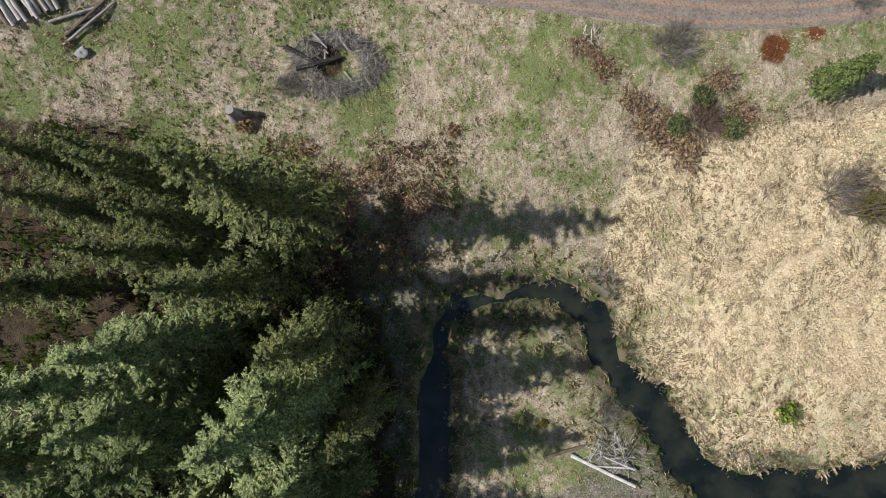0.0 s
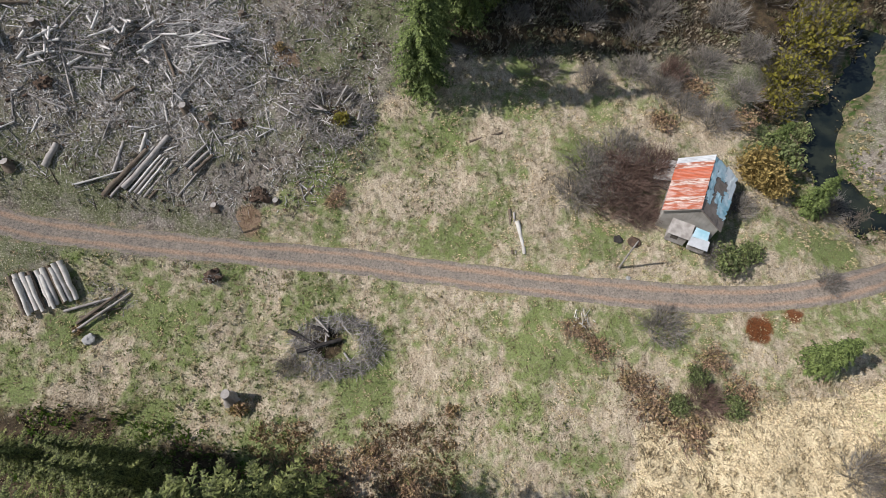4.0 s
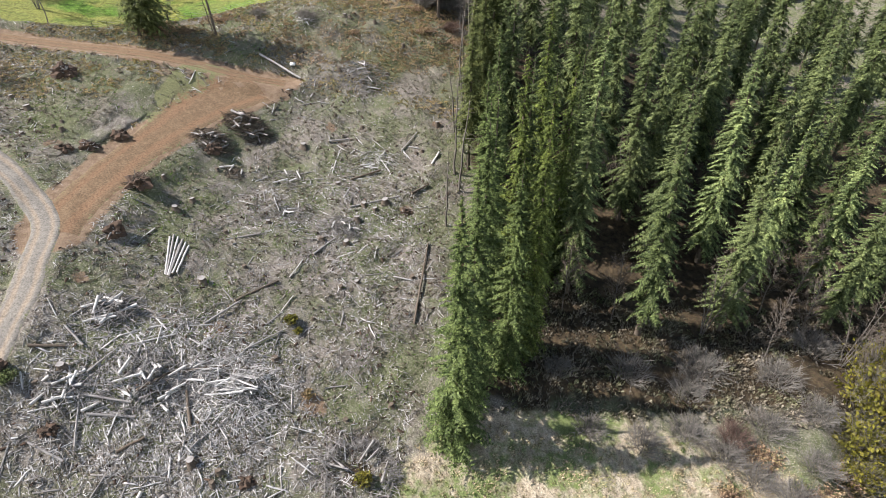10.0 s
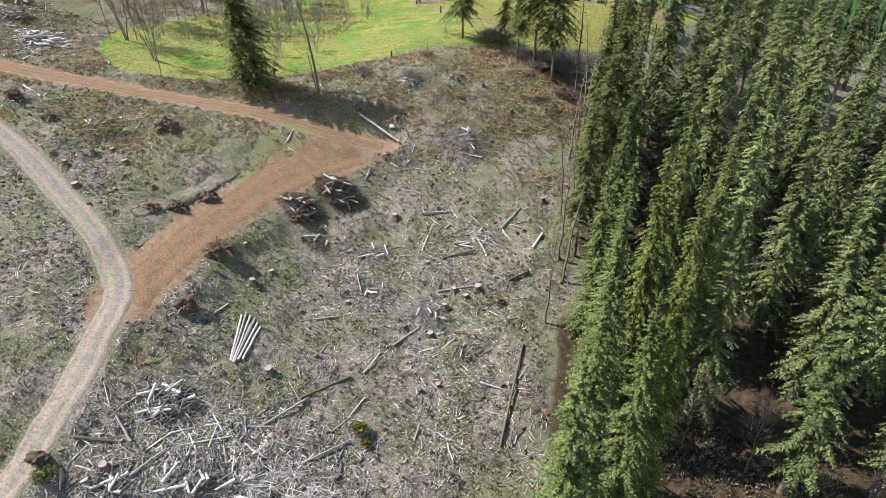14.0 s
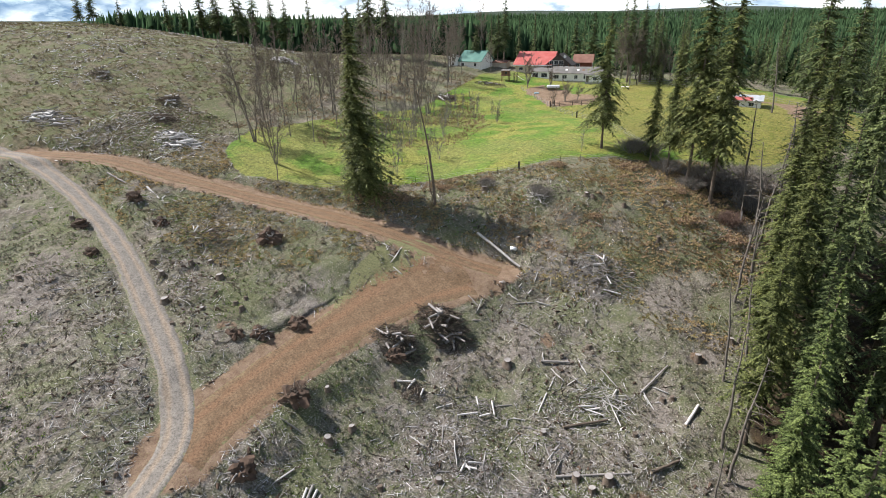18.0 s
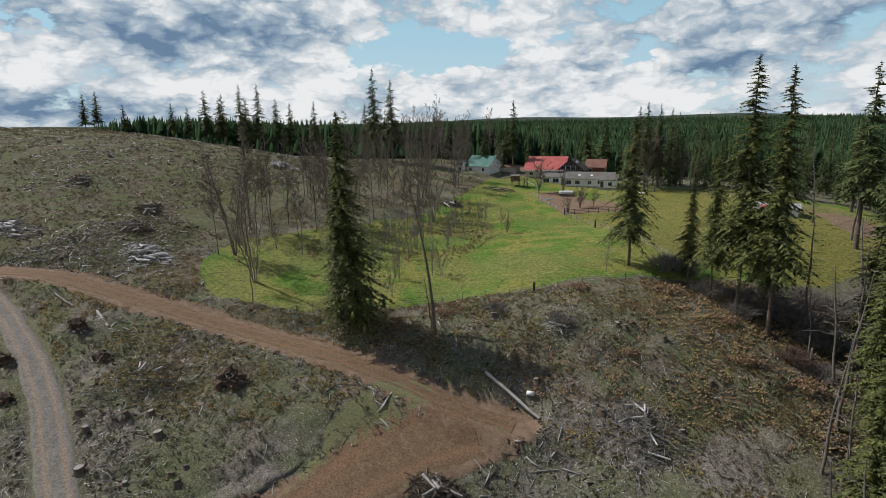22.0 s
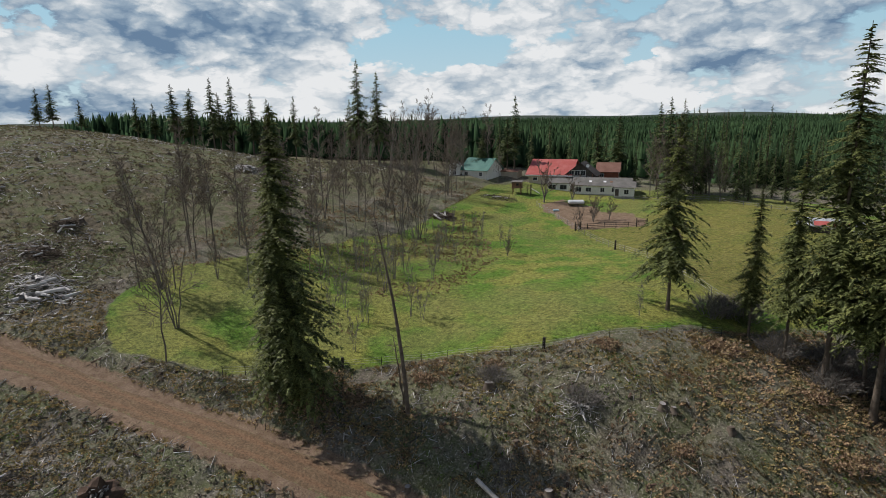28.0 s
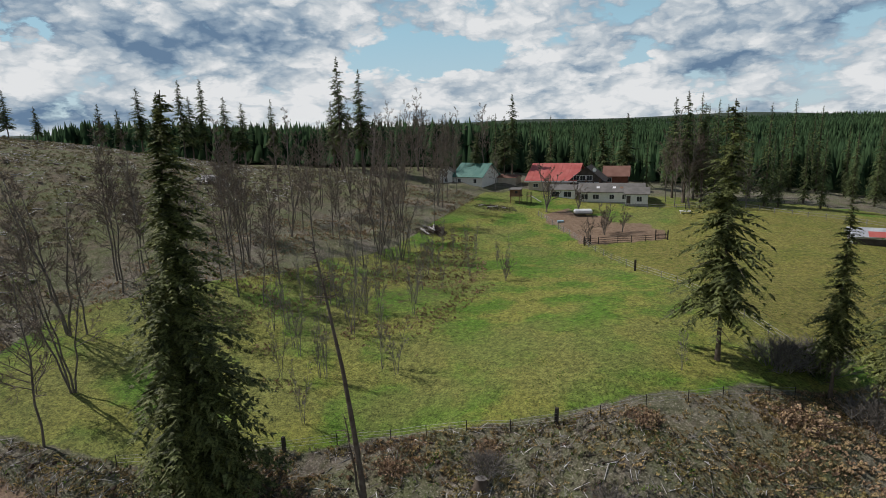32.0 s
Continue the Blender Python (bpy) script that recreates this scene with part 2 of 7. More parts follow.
def foliage(name, dark, light, tip, scale=0.6, through=0.25, grain=5.0):
    """Needles or leaves: each spray its own tone, each tree a shift, some light through."""
    n = Nodes(name, 0.65)
    c = n.mix(n.ramp(n.island(), (0.0, 0.0), (1.0, 1.0)), dark, light)
    c = n.mix(n.ramp(n.noise(scale, 3), (0.45, 0.0), (0.75, 0.8)), c, tip)
    c = n.mix(n.math("MULTIPLY", n.random(), 0.35), c, tuple(v * 0.6 for v in light))
    # shade in the gaps between needles and blades, put into the colour as fine noise
    c = n.mix(1.0, c, n.ramp(n.noise(grain, 3, 0.65), (0.36, 0.35), (0.5, 1.0), (0.64, 1.6)), "MULTIPLY")
    n.done(c)
    nt = n.nt
    tr = nt.nodes.new("ShaderNodeBsdfTranslucent")
    n.link(c, tr.inputs["Color"])
    mx = nt.nodes.new("ShaderNodeMixShader")
    mx.inputs[0].default_value = through
    n.link(n.bsdf.outputs[0], mx.inputs[1])
    n.link(tr.outputs[0], mx.inputs[2])
    n.link(mx.outputs[0], nt.nodes["Material Output"].inputs["Surface"])
    return n.mat


def ground_material():
    n = Nodes("ground", 0.95)
    fine, mid, big = n.noise(5.0, 5, 0.65), n.noise(0.9, 5, 0.6), n.noise(0.12, 4, 0.55)
    streak = n.noise(1.6, 4, 0.6, stretch=(1.0, 0.35, 1.0), turn=0.5)
    # cut-over ground: dead stalks, bark and moss
    cut = n.mix(n.ramp(mid, (0.35, 0.0), (0.62, 1.0)), (0.112, 0.094, 0.078), (0.25, 0.222, 0.19))
    cut = n.mix(n.ramp(n.math("ADD", n.math("MULTIPLY", big, 0.7), n.math("MULTIPLY", streak, 0.3)), (0.43, 0.0), (0.56, 0.75)), cut, (0.115, 0.135, 0.052))
    cut = n.mix(n.ramp(fine, (0.54, 0.0), (0.68, 0.85)), cut, (0.36, 0.33, 0.28))
    cut = n.mix(n.ramp(fine, (0.30, 0.85), (0.42, 0.0)), cut, (0.035, 0.027, 0.02))
    # the hill beyond the side road: weedier, and toned darker than the near slope
    weedy = n.mix(n.ramp(mid, (0.4, 0.0), (0.6, 1.0)), (0.072, 0.057, 0.032), (0.16, 0.128, 0.076))
    weedy = n.mix(n.ramp(n.noise(0.25, 4, 0.65), (0.43, 0.0), (0.56, 0.85)), weedy, (0.095, 0.115, 0.034))
    weedy = n.mix(n.ramp(fine, (0.60, 0.0), (0.70, 0.9)), weedy, (0.34, 0.31, 0.27))
    cut = n.mix(n.math("MULTIPLY", n.attr("hill"), 0.8), cut, weedy)
    # bleached meadow grass
    tan = n.mix(n.ramp(streak, (0.35, 0.0), (0.65, 1.0)), (0.29, 0.235, 0.165), (0.47, 0.405, 0.305))
    tan = n.mix(n.ramp(n.math("ADD", n.math("MULTIPLY", big, 0.6), n.math("MULTIPLY", mid, 0.4)), (0.45, 0.0), (0.56, 0.85)), tan, (0.115, 0.165, 0.04))
    tan = n.mix(n.ramp(fine, (0.33, 0.5), (0.46, 0.0)), tan, (0.19, 0.14, 0.09))
    straw = n.mix(n.ramp(streak, (0.3, 0.0), (0.6, 1.0)), (0.45, 0.365, 0.225), (0.64, 0.545, 0.365))
    straw = n.mix(n.ramp(n.math("ADD", n.math("MULTIPLY", big, 0.6), n.math("MULTIPLY", mid, 0.4)), (0.52, 0.0), (0.62, 0.8)), straw, (0.22, 0.26, 0.09))
    straw = n.mix(n.ramp(fine, (0.3, 0.55), (0.42, 0.0)), straw, (0.24, 0.18, 0.10))
    green = n.mix(n.ramp(big, (0.44, 0.0), (0.56, 1.0)), (0.098, 0.188, 0.02), (0.225, 0.228, 0.05))
    green = n.mix(n.ramp(mid, (0.5, 0.0), (0.75, 0.4)), green, (0.20, 0.19, 0.06))
    green = n.mix(n.ramp(n.noise(0.045, 4, 0.6), (0.46, 0.0), (0.58, 0.75)), green, (0.185, 0.195, 0.055))
    green = n.mix(n.ramp(fine, (0.35, 0.5), (0.5, 0.0)), green, (0.045, 0.075, 0.012))
    green = n.mix(n.math("MULTIPLY", n.attr("olive"), 0.75), green, n.mix(n.ramp(mid, (0.4, 0.0), (0.65, 1.0)), (0.155, 0.148, 0.03), (0.22, 0.188, 0.055)))
    green = n.mix(1.0, green, n.ramp(n.noise(1.7, 5, 0.72), (0.36, 0.55), (0.5, 1.0), (0.64, 1.4)), "MULTIPLY")
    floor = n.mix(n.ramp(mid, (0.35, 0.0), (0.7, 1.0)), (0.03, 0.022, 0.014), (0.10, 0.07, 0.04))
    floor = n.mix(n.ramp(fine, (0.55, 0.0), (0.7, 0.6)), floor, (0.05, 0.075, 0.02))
    red = n.mix(n.ramp(mid, (0.35, 0.0), (0.65, 1.0)), (0.175, 0.112, 0.072), (0.27, 0.19, 0.132))
    red = n.mix(n.ramp(fine, (0.5, 0.0), (0.7, 0.6)), red, (0.16, 0.15, 0.07))
    red = n.mix(n.attr("mud"), red, (0.13, 0.045, 0.014))
    # ground between the far firs, dark like them so that gaps don't show
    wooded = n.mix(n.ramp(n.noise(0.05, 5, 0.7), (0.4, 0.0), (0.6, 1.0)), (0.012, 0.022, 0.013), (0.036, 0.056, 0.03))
    marsh = n.mix(n.ramp(mid, (0.4, 0.0), (0.6, 1.0)), (0.04, 0.07, 0.015), (0.17, 0.14, 0.09))
    c = cut
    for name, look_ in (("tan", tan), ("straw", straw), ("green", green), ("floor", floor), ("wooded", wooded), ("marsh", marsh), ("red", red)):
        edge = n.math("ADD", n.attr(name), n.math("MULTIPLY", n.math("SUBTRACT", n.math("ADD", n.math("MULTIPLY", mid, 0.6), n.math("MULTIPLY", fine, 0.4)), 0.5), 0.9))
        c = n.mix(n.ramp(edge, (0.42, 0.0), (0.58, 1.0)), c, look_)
    grit = n.noise(13.0, 4, 0.7)
    c = n.mix(1.0, c, n.ramp(n.math("ADD", n.math("MULTIPLY", fine, 0.5), n.math("MULTIPLY", grit, 0.5)), (0.36, 0.38), (0.47, 0.92), (0.55, 1.12), (0.66, 1.75)), "MULTIPLY")
    n.bump(n.math("ADD", n.math("ADD", fine, mid), n.math("MULTIPLY", grit, 0.4)), 0.9, 0.25)
    return n.done(c)


def road_material(name, a, b, rut, stone):
    n = Nodes(name, 0.95)
    fine, mid = n.noise(14.0, 4, 0.7), n.noise(0.8, 4, 0.6)
    c = n.mix(n.ramp(mid, (0.35, 0.0), (0.65, 1.0)), a, b)
    lane = n.math("ADD", n.attr("rut"), n.math("MULTIPLY", n.math("SUBTRACT", n.noise(0.35, 3, 0.6), 0.5), 1.0))
    c = n.mix(n.ramp(lane, (0.35, 0.0), (0.85, 0.85)), c, rut)
    c = n.mix(n.ramp(fine, (0.55, 0.0), (0.7, 0.8)), c, stone)
    weeds = n.math("ADD", n.math("MULTIPLY", n.attr("verge"), 1.0), n.math("MULTIPLY", n.math("SUBTRACT", n.math("ADD", n.math("MULTIPLY", mid, 0.5), n.math("MULTIPLY", n.noise(3.0, 4, 0.6), 0.5)), 0.5), 2.2))
    c = n.mix(n.ramp(weeds, (0.62, 0.0), (0.85, 0.9)), c, n.mix(fine, (0.085, 0.12, 0.03), (0.24, 0.215, 0.13)))
    c = n.mix(1.0, c, n.ramp(n.noise(4.0, 5, 0.7), (0.34, 0.55), (0.5, 1.0), (0.68, 1.35)), "MULTIPLY")
    n.bump(fine, 0.8, 0.07)
    return n.done(c)


GROUND = ground_material()
GRAVEL = road_material("gravel", (0.15, 0.13, 0.112), (0.21, 0.18, 0.15), (0.27, 0.185, 0.13), (0.28, 0.26, 0.23))
SIDEROAD = road_material("side_gravel", (0.155, 0.14, 0.122), (0.21, 0.19, 0.162), (0.26, 0.205, 0.15), (0.30, 0.28, 0.25))
RED_DIRT = road_material("red_dirt", (0.13, 0.084, 0.048), (0.175, 0.118, 0.07), (0.19, 0.112, 0.064), (0.27, 0.20, 0.135))
# needle tones spread wide, standing in for shaded gaps and bright tips
FIR = foliage("fir_needles", (0.029, 0.043, 0.017), (0.182, 0.223, 0.086), (0.305, 0.35, 0.132))
DARKFIR = foliage("dark_fir_needles", (0.022, 0.034, 0.013), (0.12, 0.154, 0.055), (0.203, 0.246, 0.082))
CEDAR = foliage("cedar_sprays", (0.027, 0.042, 0.012), (0.144, 0.191, 0.059), (0.244, 0.299, 0.095))
BLUEFIR = foliage("blue_fir_needles", (0.045, 0.069, 0.028), (0.249, 0.312, 0.12), (0.44, 0.509, 0.193))
YELLOW = foliage("yellow_green_leaves", (0.090, 0.090, 0.015), (0.188, 0.173, 0.026), (0.225, 0.180, 0.030))
GOLD = foliage("golden_willow_shoots", (0.19, 0.135, 0.045), (0.32, 0.235, 0.085), (0.36, 0.28, 0.10))
LEAF = foliage("young_green_leaves", (0.10, 0.16, 0.02), (0.20, 0.28, 0.04), (0.26, 0.32, 0.05))
DEEPCEDAR = foliage("deep_cedar_sprays", (0.025, 0.038, 0.009), (0.142, 0.181, 0.042), (0.268, 0.316, 0.07))
BLEACHED = plain("bleached_wood", (0.44, 0.42, 0.40), (0.63, 0.61, 0.585), 1.5, 0.9, 0.4, chips=True)
OLDWOOD = plain("weathered_wood", (0.23, 0.21, 0.195), (0.37, 0.35, 0.33), 1.5, 0.92, 0.5, chips=True)
CHAR = plain("charred_wood", (0.018, 0.016, 0.015), (0.05, 0.045, 0.042), 2.0, 0.9, 0.6)
SOIL = plain("root_soil", (0.05, 0.036, 0.027), (0.13, 0.085, 0.06), 1.2, 0.98, 0.9, chips=True)
PALEBARK = plain("pale_alder_bark", (0.36, 0.34, 0.31), (0.55, 0.53, 0.50), 1.2, 0.9, 0.4)
CUTFACE = plain("sawn_face", (0.34, 0.27, 0.19), (0.48, 0.40, 0.30), 4.0, 0.9, 0.3)
BRACKEN = foliage("dead_bracken", (0.206, 0.135, 0.083), (0.375, 0.259, 0.162), (0.264, 0.23, 0.083), 0.8, 0.2)
STRAWGRASS = foliage("bleached_grass", (0.35, 0.28, 0.175), (0.56, 0.475, 0.32), (0.62, 0.535, 0.375), 0.8, 0.3)
TANGRASS = foliage("dry_meadow_grass", (0.23, 0.172, 0.096), (0.517, 0.425, 0.288), (0.207, 0.241, 0.072), 0.28, 0.3)
GREYGRASS = foliage("dead_grass_and_moss", (0.082, 0.067, 0.046), (0.347, 0.304, 0.235), (0.122, 0.151, 0.049), 0.22, 0.3)
HILLGRASS = foliage("hill_weeds", (0.119, 0.093, 0.054), (0.24, 0.196, 0.111), (0.137, 0.156, 0.043), 0.08, 0.2)
BANKGRASS = foliage("olive_bank_grass", (0.194, 0.147, 0.057), (0.466, 0.348, 0.178), (0.227, 0.23, 0.057), 0.3, 0.3)
OLIVEFIR = foliage("olive_fir_needles", (0.025, 0.034, 0.012), (0.166, 0.193, 0.065), (0.278, 0.298, 0.095), through=0.35)
GREENGRASS = foliage("fresh_grass", (0.06, 0.12, 0.018), (0.13, 0.20, 0.035), (0.17, 0.22, 0.05), 0.25, 0.3)
WHITEWALL = plain("white_siding", (0.66, 0.66, 0.63), (0.76, 0.76, 0.73), 1.0, 0.7, 0.1)
BEIGEWALL = plain("beige_siding", (0.42, 0.37, 0.30), (0.50, 0.45, 0.37), 1.0, 0.8, 0.1)
DARKWALL = plain("dark_timber", (0.055, 0.045, 0.04), (0.10, 0.085, 0.075), 1.0, 0.8, 0.2)
REDWALL = plain("red_brown_siding", (0.20, 0.07, 0.045), (0.27, 0.10, 0.065), 1.0, 0.8, 0.2)
BROWNPLANK = plain("brown_planks", (0.16, 0.09, 0.055), (0.24, 0.14, 0.09), 1.0, 0.85, 0.3)
RED_ROOF = plain("red_metal_roof", (0.42, 0.095, 0.08), (0.50, 0.16, 0.135), 0.4, 0.5, 0.1, 0.0, 0.1)
GREEN_ROOF = plain("green_metal_roof", (0.045, 0.155, 0.125), (0.08, 0.21, 0.17), 0.4, 0.5, 0.1, 0.0, 0.1)
GREY_ROOF = plain("grey_shingles", (0.13, 0.125, 0.115), (0.20, 0.19, 0.175), 0.6, 0.9, 0.4)
TAN_ROOF = plain("faded_red_shingles", (0.19, 0.095, 0.07), (0.27, 0.15, 0.115), 0.6, 0.9, 0.3)
WHITE_ROOF = plain("white_metal_roof", (0.62, 0.63, 0.64), (0.75, 0.76, 0.77), 0.6, 0.5, 0.1)


def rusty_iron():
    n = Nodes("rusted_iron_sheet", 0.6)
    run = n.noise(1.0, 4, 0.6, (0.35, 2.6, 1.0), local=True)
    c = n.mix(n.ramp(run, (0.44, 0.0), (0.60, 1.0)), (0.26, 0.085, 0.048), (0.48, 0.41, 0.375))
    c = n.mix(n.ramp(n.noise(6.0, 4, 0.7, local=True), (0.5, 0.0), (0.7, 0.7)), c, (0.16, 0.05, 0.03))
    c = n.mix(n.ramp(n.random(), (0.45, 0.0), (0.9, 0.8)), c, (0.36, 0.085, 0.04))
    return n.done(c, metal=0.1)


RUST_ROOF = rusty_iron()
GREY_IRON = plain("grey_iron_sheet", (0.33, 0.35, 0.37), (0.48, 0.50, 0.52), 0.9, 0.55, 0.2)
TARP = plain("faded_blue_tarp", (0.22, 0.43, 0.52), (0.50, 0.62, 0.68), 0.7, 0.6, 0.5, 0.0, 0.3, 3.0)
PALETARP = plain("pale_torn_tarp", (0.50, 0.58, 0.62), (0.66, 0.70, 0.72), 0.7, 0.6, 0.5, 0.0, 0.3, 3.0)
SHINGLE = plain("old_brown_shingles", (0.15, 0.125, 0.11), (0.25, 0.215, 0.19), 1.0, 0.95, 0.6, 0.0, 0.3, 9.0)
GREYPLANK = plain("silvery_planks", (0.25, 0.235, 0.215), (0.36, 0.34, 0.31), 0.9, 0.9, 0.4)
DARKPOST = plain("dark_post", (0.035, 0.03, 0.027), (0.07, 0.06, 0.05), 2.0, 0.9, 0.3)
PLASTIC = plain("white_plastic", (0.70, 0.70, 0.70), (0.80, 0.80, 0.80), 2.0, 0.5, 0.0)
STONE = plain("grey_stone", (0.24, 0.24, 0.235), (0.36, 0.36, 0.35), 2.0, 0.9, 0.5)
GLASS = plain("window_glass", (0.03, 0.035, 0.04), (0.05, 0.055, 0.06), 1.0, 0.08, 0.0)
WIRE = plain("fence_wire", (0.40, 0.40, 0.39), (0.50, 0.50, 0.49), 1.0, 0.5, 0.0, 0.6)
BARK = plain("bark", (0.10, 0.075, 0.055), (0.17, 0.14, 0.11), 2.0, 0.95, 0.8, chips=True)
GREYBARK = plain("grey_bark", (0.13, 0.11, 0.093), (0.215, 0.19, 0.165), 2.0, 0.95, 0.5)
TWIG = plain("brown_twigs", (0.135, 0.104, 0.08), (0.205, 0.166, 0.13), 0.5, 0.95, 0, chips=True)
GREYTWIG = plain("grey_twigs", (0.19, 0.17, 0.148), (0.275, 0.255, 0.228), 0.5, 0.95, 0, chips=True)
REDTWIG = plain("red_brown_twigs", (0.145, 0.095, 0.075), (0.215, 0.15, 0.122), 0.5, 0.95, 0, chips=True)

# ---- helpers for meshes ----


def mesh_from(name, verts, faces, material, smooth=False):
    me = bpy.data.meshes.new(name)
    verts, faces = np.asarray(verts, np.float32), faces
    if isinstance(faces, np.ndarray):
        k = faces.shape[1]
        me.vertices.add(len(verts))
        me.vertices.foreach_set("co", verts.ravel())
        me.loops.add(faces.size)
        me.loops.foreach_set("vertex_index", faces.astype(np.int32).ravel())
        me.polygons.add(len(faces))
        me.polygons.foreach_set("loop_start", np.arange(0, faces.size, k, dtype=np.int32))
        me.update(calc_edges=True)
        me.validate()
    else:
        me.from_pydata([tuple(v) for v in verts.tolist()], [], faces)
    if smooth:
        me.polygons.foreach_set("use_smooth", [True] * len(me.polygons))
    me.materials.append(material)
    return me


def part(name, data, parent, label=""):
    """A mesh, or a bmesh with its material, as a part under a thing or a part."""
    ob = new(name, data)
    ob.parent = parent
    if label:
        tagged(ob, label)
    return ob


def thing(name, label, category, group="", at=None, kind=""):
    ob = tagged(new(name), label, category, group, kind)
    if at is not None:
        ob.matrix_basis = at
    return ob


def bm_mesh(name, bm, material, smooth=False):
    me = bpy.data.meshes.new(name)
    bm.to_mesh(me)
    bm.free()
    me.materials.append(material)
    if smooth:
        me.polygons.foreach_set("use_smooth", [True] * len(me.polygons))
    return me


def box_mesh(name, size, material, at=(0, 0, 0), bevel=0.02, turn=None):
    bm = bmesh.new()
    bmesh.ops.create_cube(bm, size=1.0)
    bmesh.ops.scale(bm, vec=size, verts=bm.verts)
    if bevel:
        bmesh.ops.bevel(bm, geom=bm.edges[:], offset=min(bevel, min(size) * 0.3), segments=1, affect="EDGES")
    if turn is not None:
        bmesh.ops.transform(bm, matrix=turn, verts=bm.verts)
    bmesh.ops.translate(bm, vec=at, verts=bm.verts)
    return bm_mesh(name, bm, material)


def value_noise(x, y, seed=0):
    xi, yi = np.floor(x).astype(np.int64), np.floor(y).astype(np.int64)
    u, v = x - xi, y - yi
    u, v = u * u * (3 - 2 * u), v * v * (3 - 2 * v)

    def cell(a, b):
        n = (a * 374761393 + b * 668265263 + seed * 1442695041) & 0xFFFFFFFF
        n = ((n ^ (n >> 13)) * 1274126177) & 0xFFFFFFFF
        return ((n ^ (n >> 16)) & 0xFFFF) / 65535.0
    return (cell(xi, yi) * (1 - u) + cell(xi + 1, yi) * u) * (1 - v) + (cell(xi, yi + 1) * (1 - u) + cell(xi + 1, yi + 1) * u) * v


def fractal(x, y, size, octaves=3, seed=0):
    out, amp, total = 0, 1.0, 0.0
    for k in range(octaves):
        out = out + amp * (value_noise(x / size, y / size, seed + k) - 0.5)
        total += amp
        amp, size = amp * 0.5, size * 0.5
    return out / total * 2


def tubes(chains, sides=5):
    """Tapered tubes along chains of (x, y, z, radius) rows: one joined set of vertices and quads."""
    vs, fs, base = [], [], 0
    ang = np.arange(sides) * (2 * math.pi / sides)
    ca, sa = np.cos(ang), np.sin(ang)
    for ch in chains:
        ch = np.asarray(ch, float)
        p, r = ch[:, :3], ch[:, 3]
        d = np.gradient(p, axis=0)
        d /= np.linalg.norm(d, axis=1)[:, None] + 1e-9
        ref = np.array((0.0, 0.0, 1.0)) if abs(d[0][2]) < 0.9 else np.array((1.0, 0.0, 0.0))
        a = np.cross(d, ref)
        a /= np.linalg.norm(a, axis=1)[:, None] + 1e-9
        b = np.cross(d, a)
        ring = p[:, None, :] + r[:, None, None] * (ca[None, :, None] * a[:, None, :] + sa[None, :, None] * b[:, None, :])
        m = len(ch)
        vs.append(ring.reshape(-1, 3))
        k = np.arange(m - 1)[:, None] * sides + np.arange(sides)[None, :]
        k2 = np.arange(m - 1)[:, None] * sides + (np.arange(sides)[None, :] + 1) % sides
        fs.append(np.stack((k, k2, k2 + sides, k + sides), -1).reshape(-1, 4) + base)
        base += m * sides
    return np.concatenate(vs), np.concatenate(fs)


# ---- ways and waters, by their middle lines ----
MAIN_ROAD = ((-120, 66), (-85, 53), (-66, 43), (-50, 39.3), (-38, 38.5), (-24.5, 38), (-10, 37.3), (2.7, 35.4), (15, 33.6), (28, 31.9), (40.4, 31.4), (52, 33), (62, 37))
SIDE_ROAD = ((-66, 43), (-58, 50), (-55, 56), (-55, 62), (-56.1, 70.4), (-59.5, 80), (-68.5, 87.5), (-81, 94.5), (-91, 99.5), (-100, 103.2), (-114, 107.4), (-126, 109.6), (-140, 109.5), (-165, 108))
DIRT_SPUR = ((-57.5, 78), (-57.5, 87), (-55.5, 99), (-51.5, 109), (-47.5, 116.5), (-42.5, 122.5))
DIRT_TRACK = ((-38.5, 126.4), (-46, 125.4), (-58.5, 124.4), (-72, 123.3), (-89, 121.8), (-103, 119.6), (-118, 117.3), (-132, 111))
CREEK = ((72, 80), (66, 69), (58, 60.7), (55.3, 54), (57.5, 46), (68, 41), (85, 36), (97, 10), (82, -12), (60, -21), (50, -24), (40, -25), (32, -23.3), (28, -19), (25, -14.4), (20.6, -9.7), (17.6, -3.2), (12, -0.6), (5, -1.5), (-0.3, -4.2), (-1, -13), (-2, -25), (-5, -50))
PASTURE = ((-92, 127.5), (-77, 131.2), (-65.4, 139.5), (-57.2, 144.6), (-43, 149), (-30, 157), (-24, 162), (-14, 170), (0, 178), (22, 205), (38, 246), (-2, 262), (-46, 264), (-70, 262), (-90, 250), (-91, 225), (-90, 195), (-94, 172), (-103, 156), (-106, 146), (-103, 134))


def along(line, step=1.0):
    p = np.array(line, float)
    # a rounded line through the given corners
    out = []
    for k in range(len(p) - 1):
        a, b, c, d = p[max(k - 1, 0)], p[k], p[k + 1], p[min(k + 2, len(p) - 1)]
        n = max(2, int(np.linalg.norm(c - b) / step))
        for s in np.arange(n) / n:
            out.append(0.5 * (2 * b + (c - a) * s + (2 * a - 5 * b + 4 * c - d) * s * s + (3 * b - a - 3 * c + d) * s ** 3))
    out.append(p[-1])
    return np.array(out)


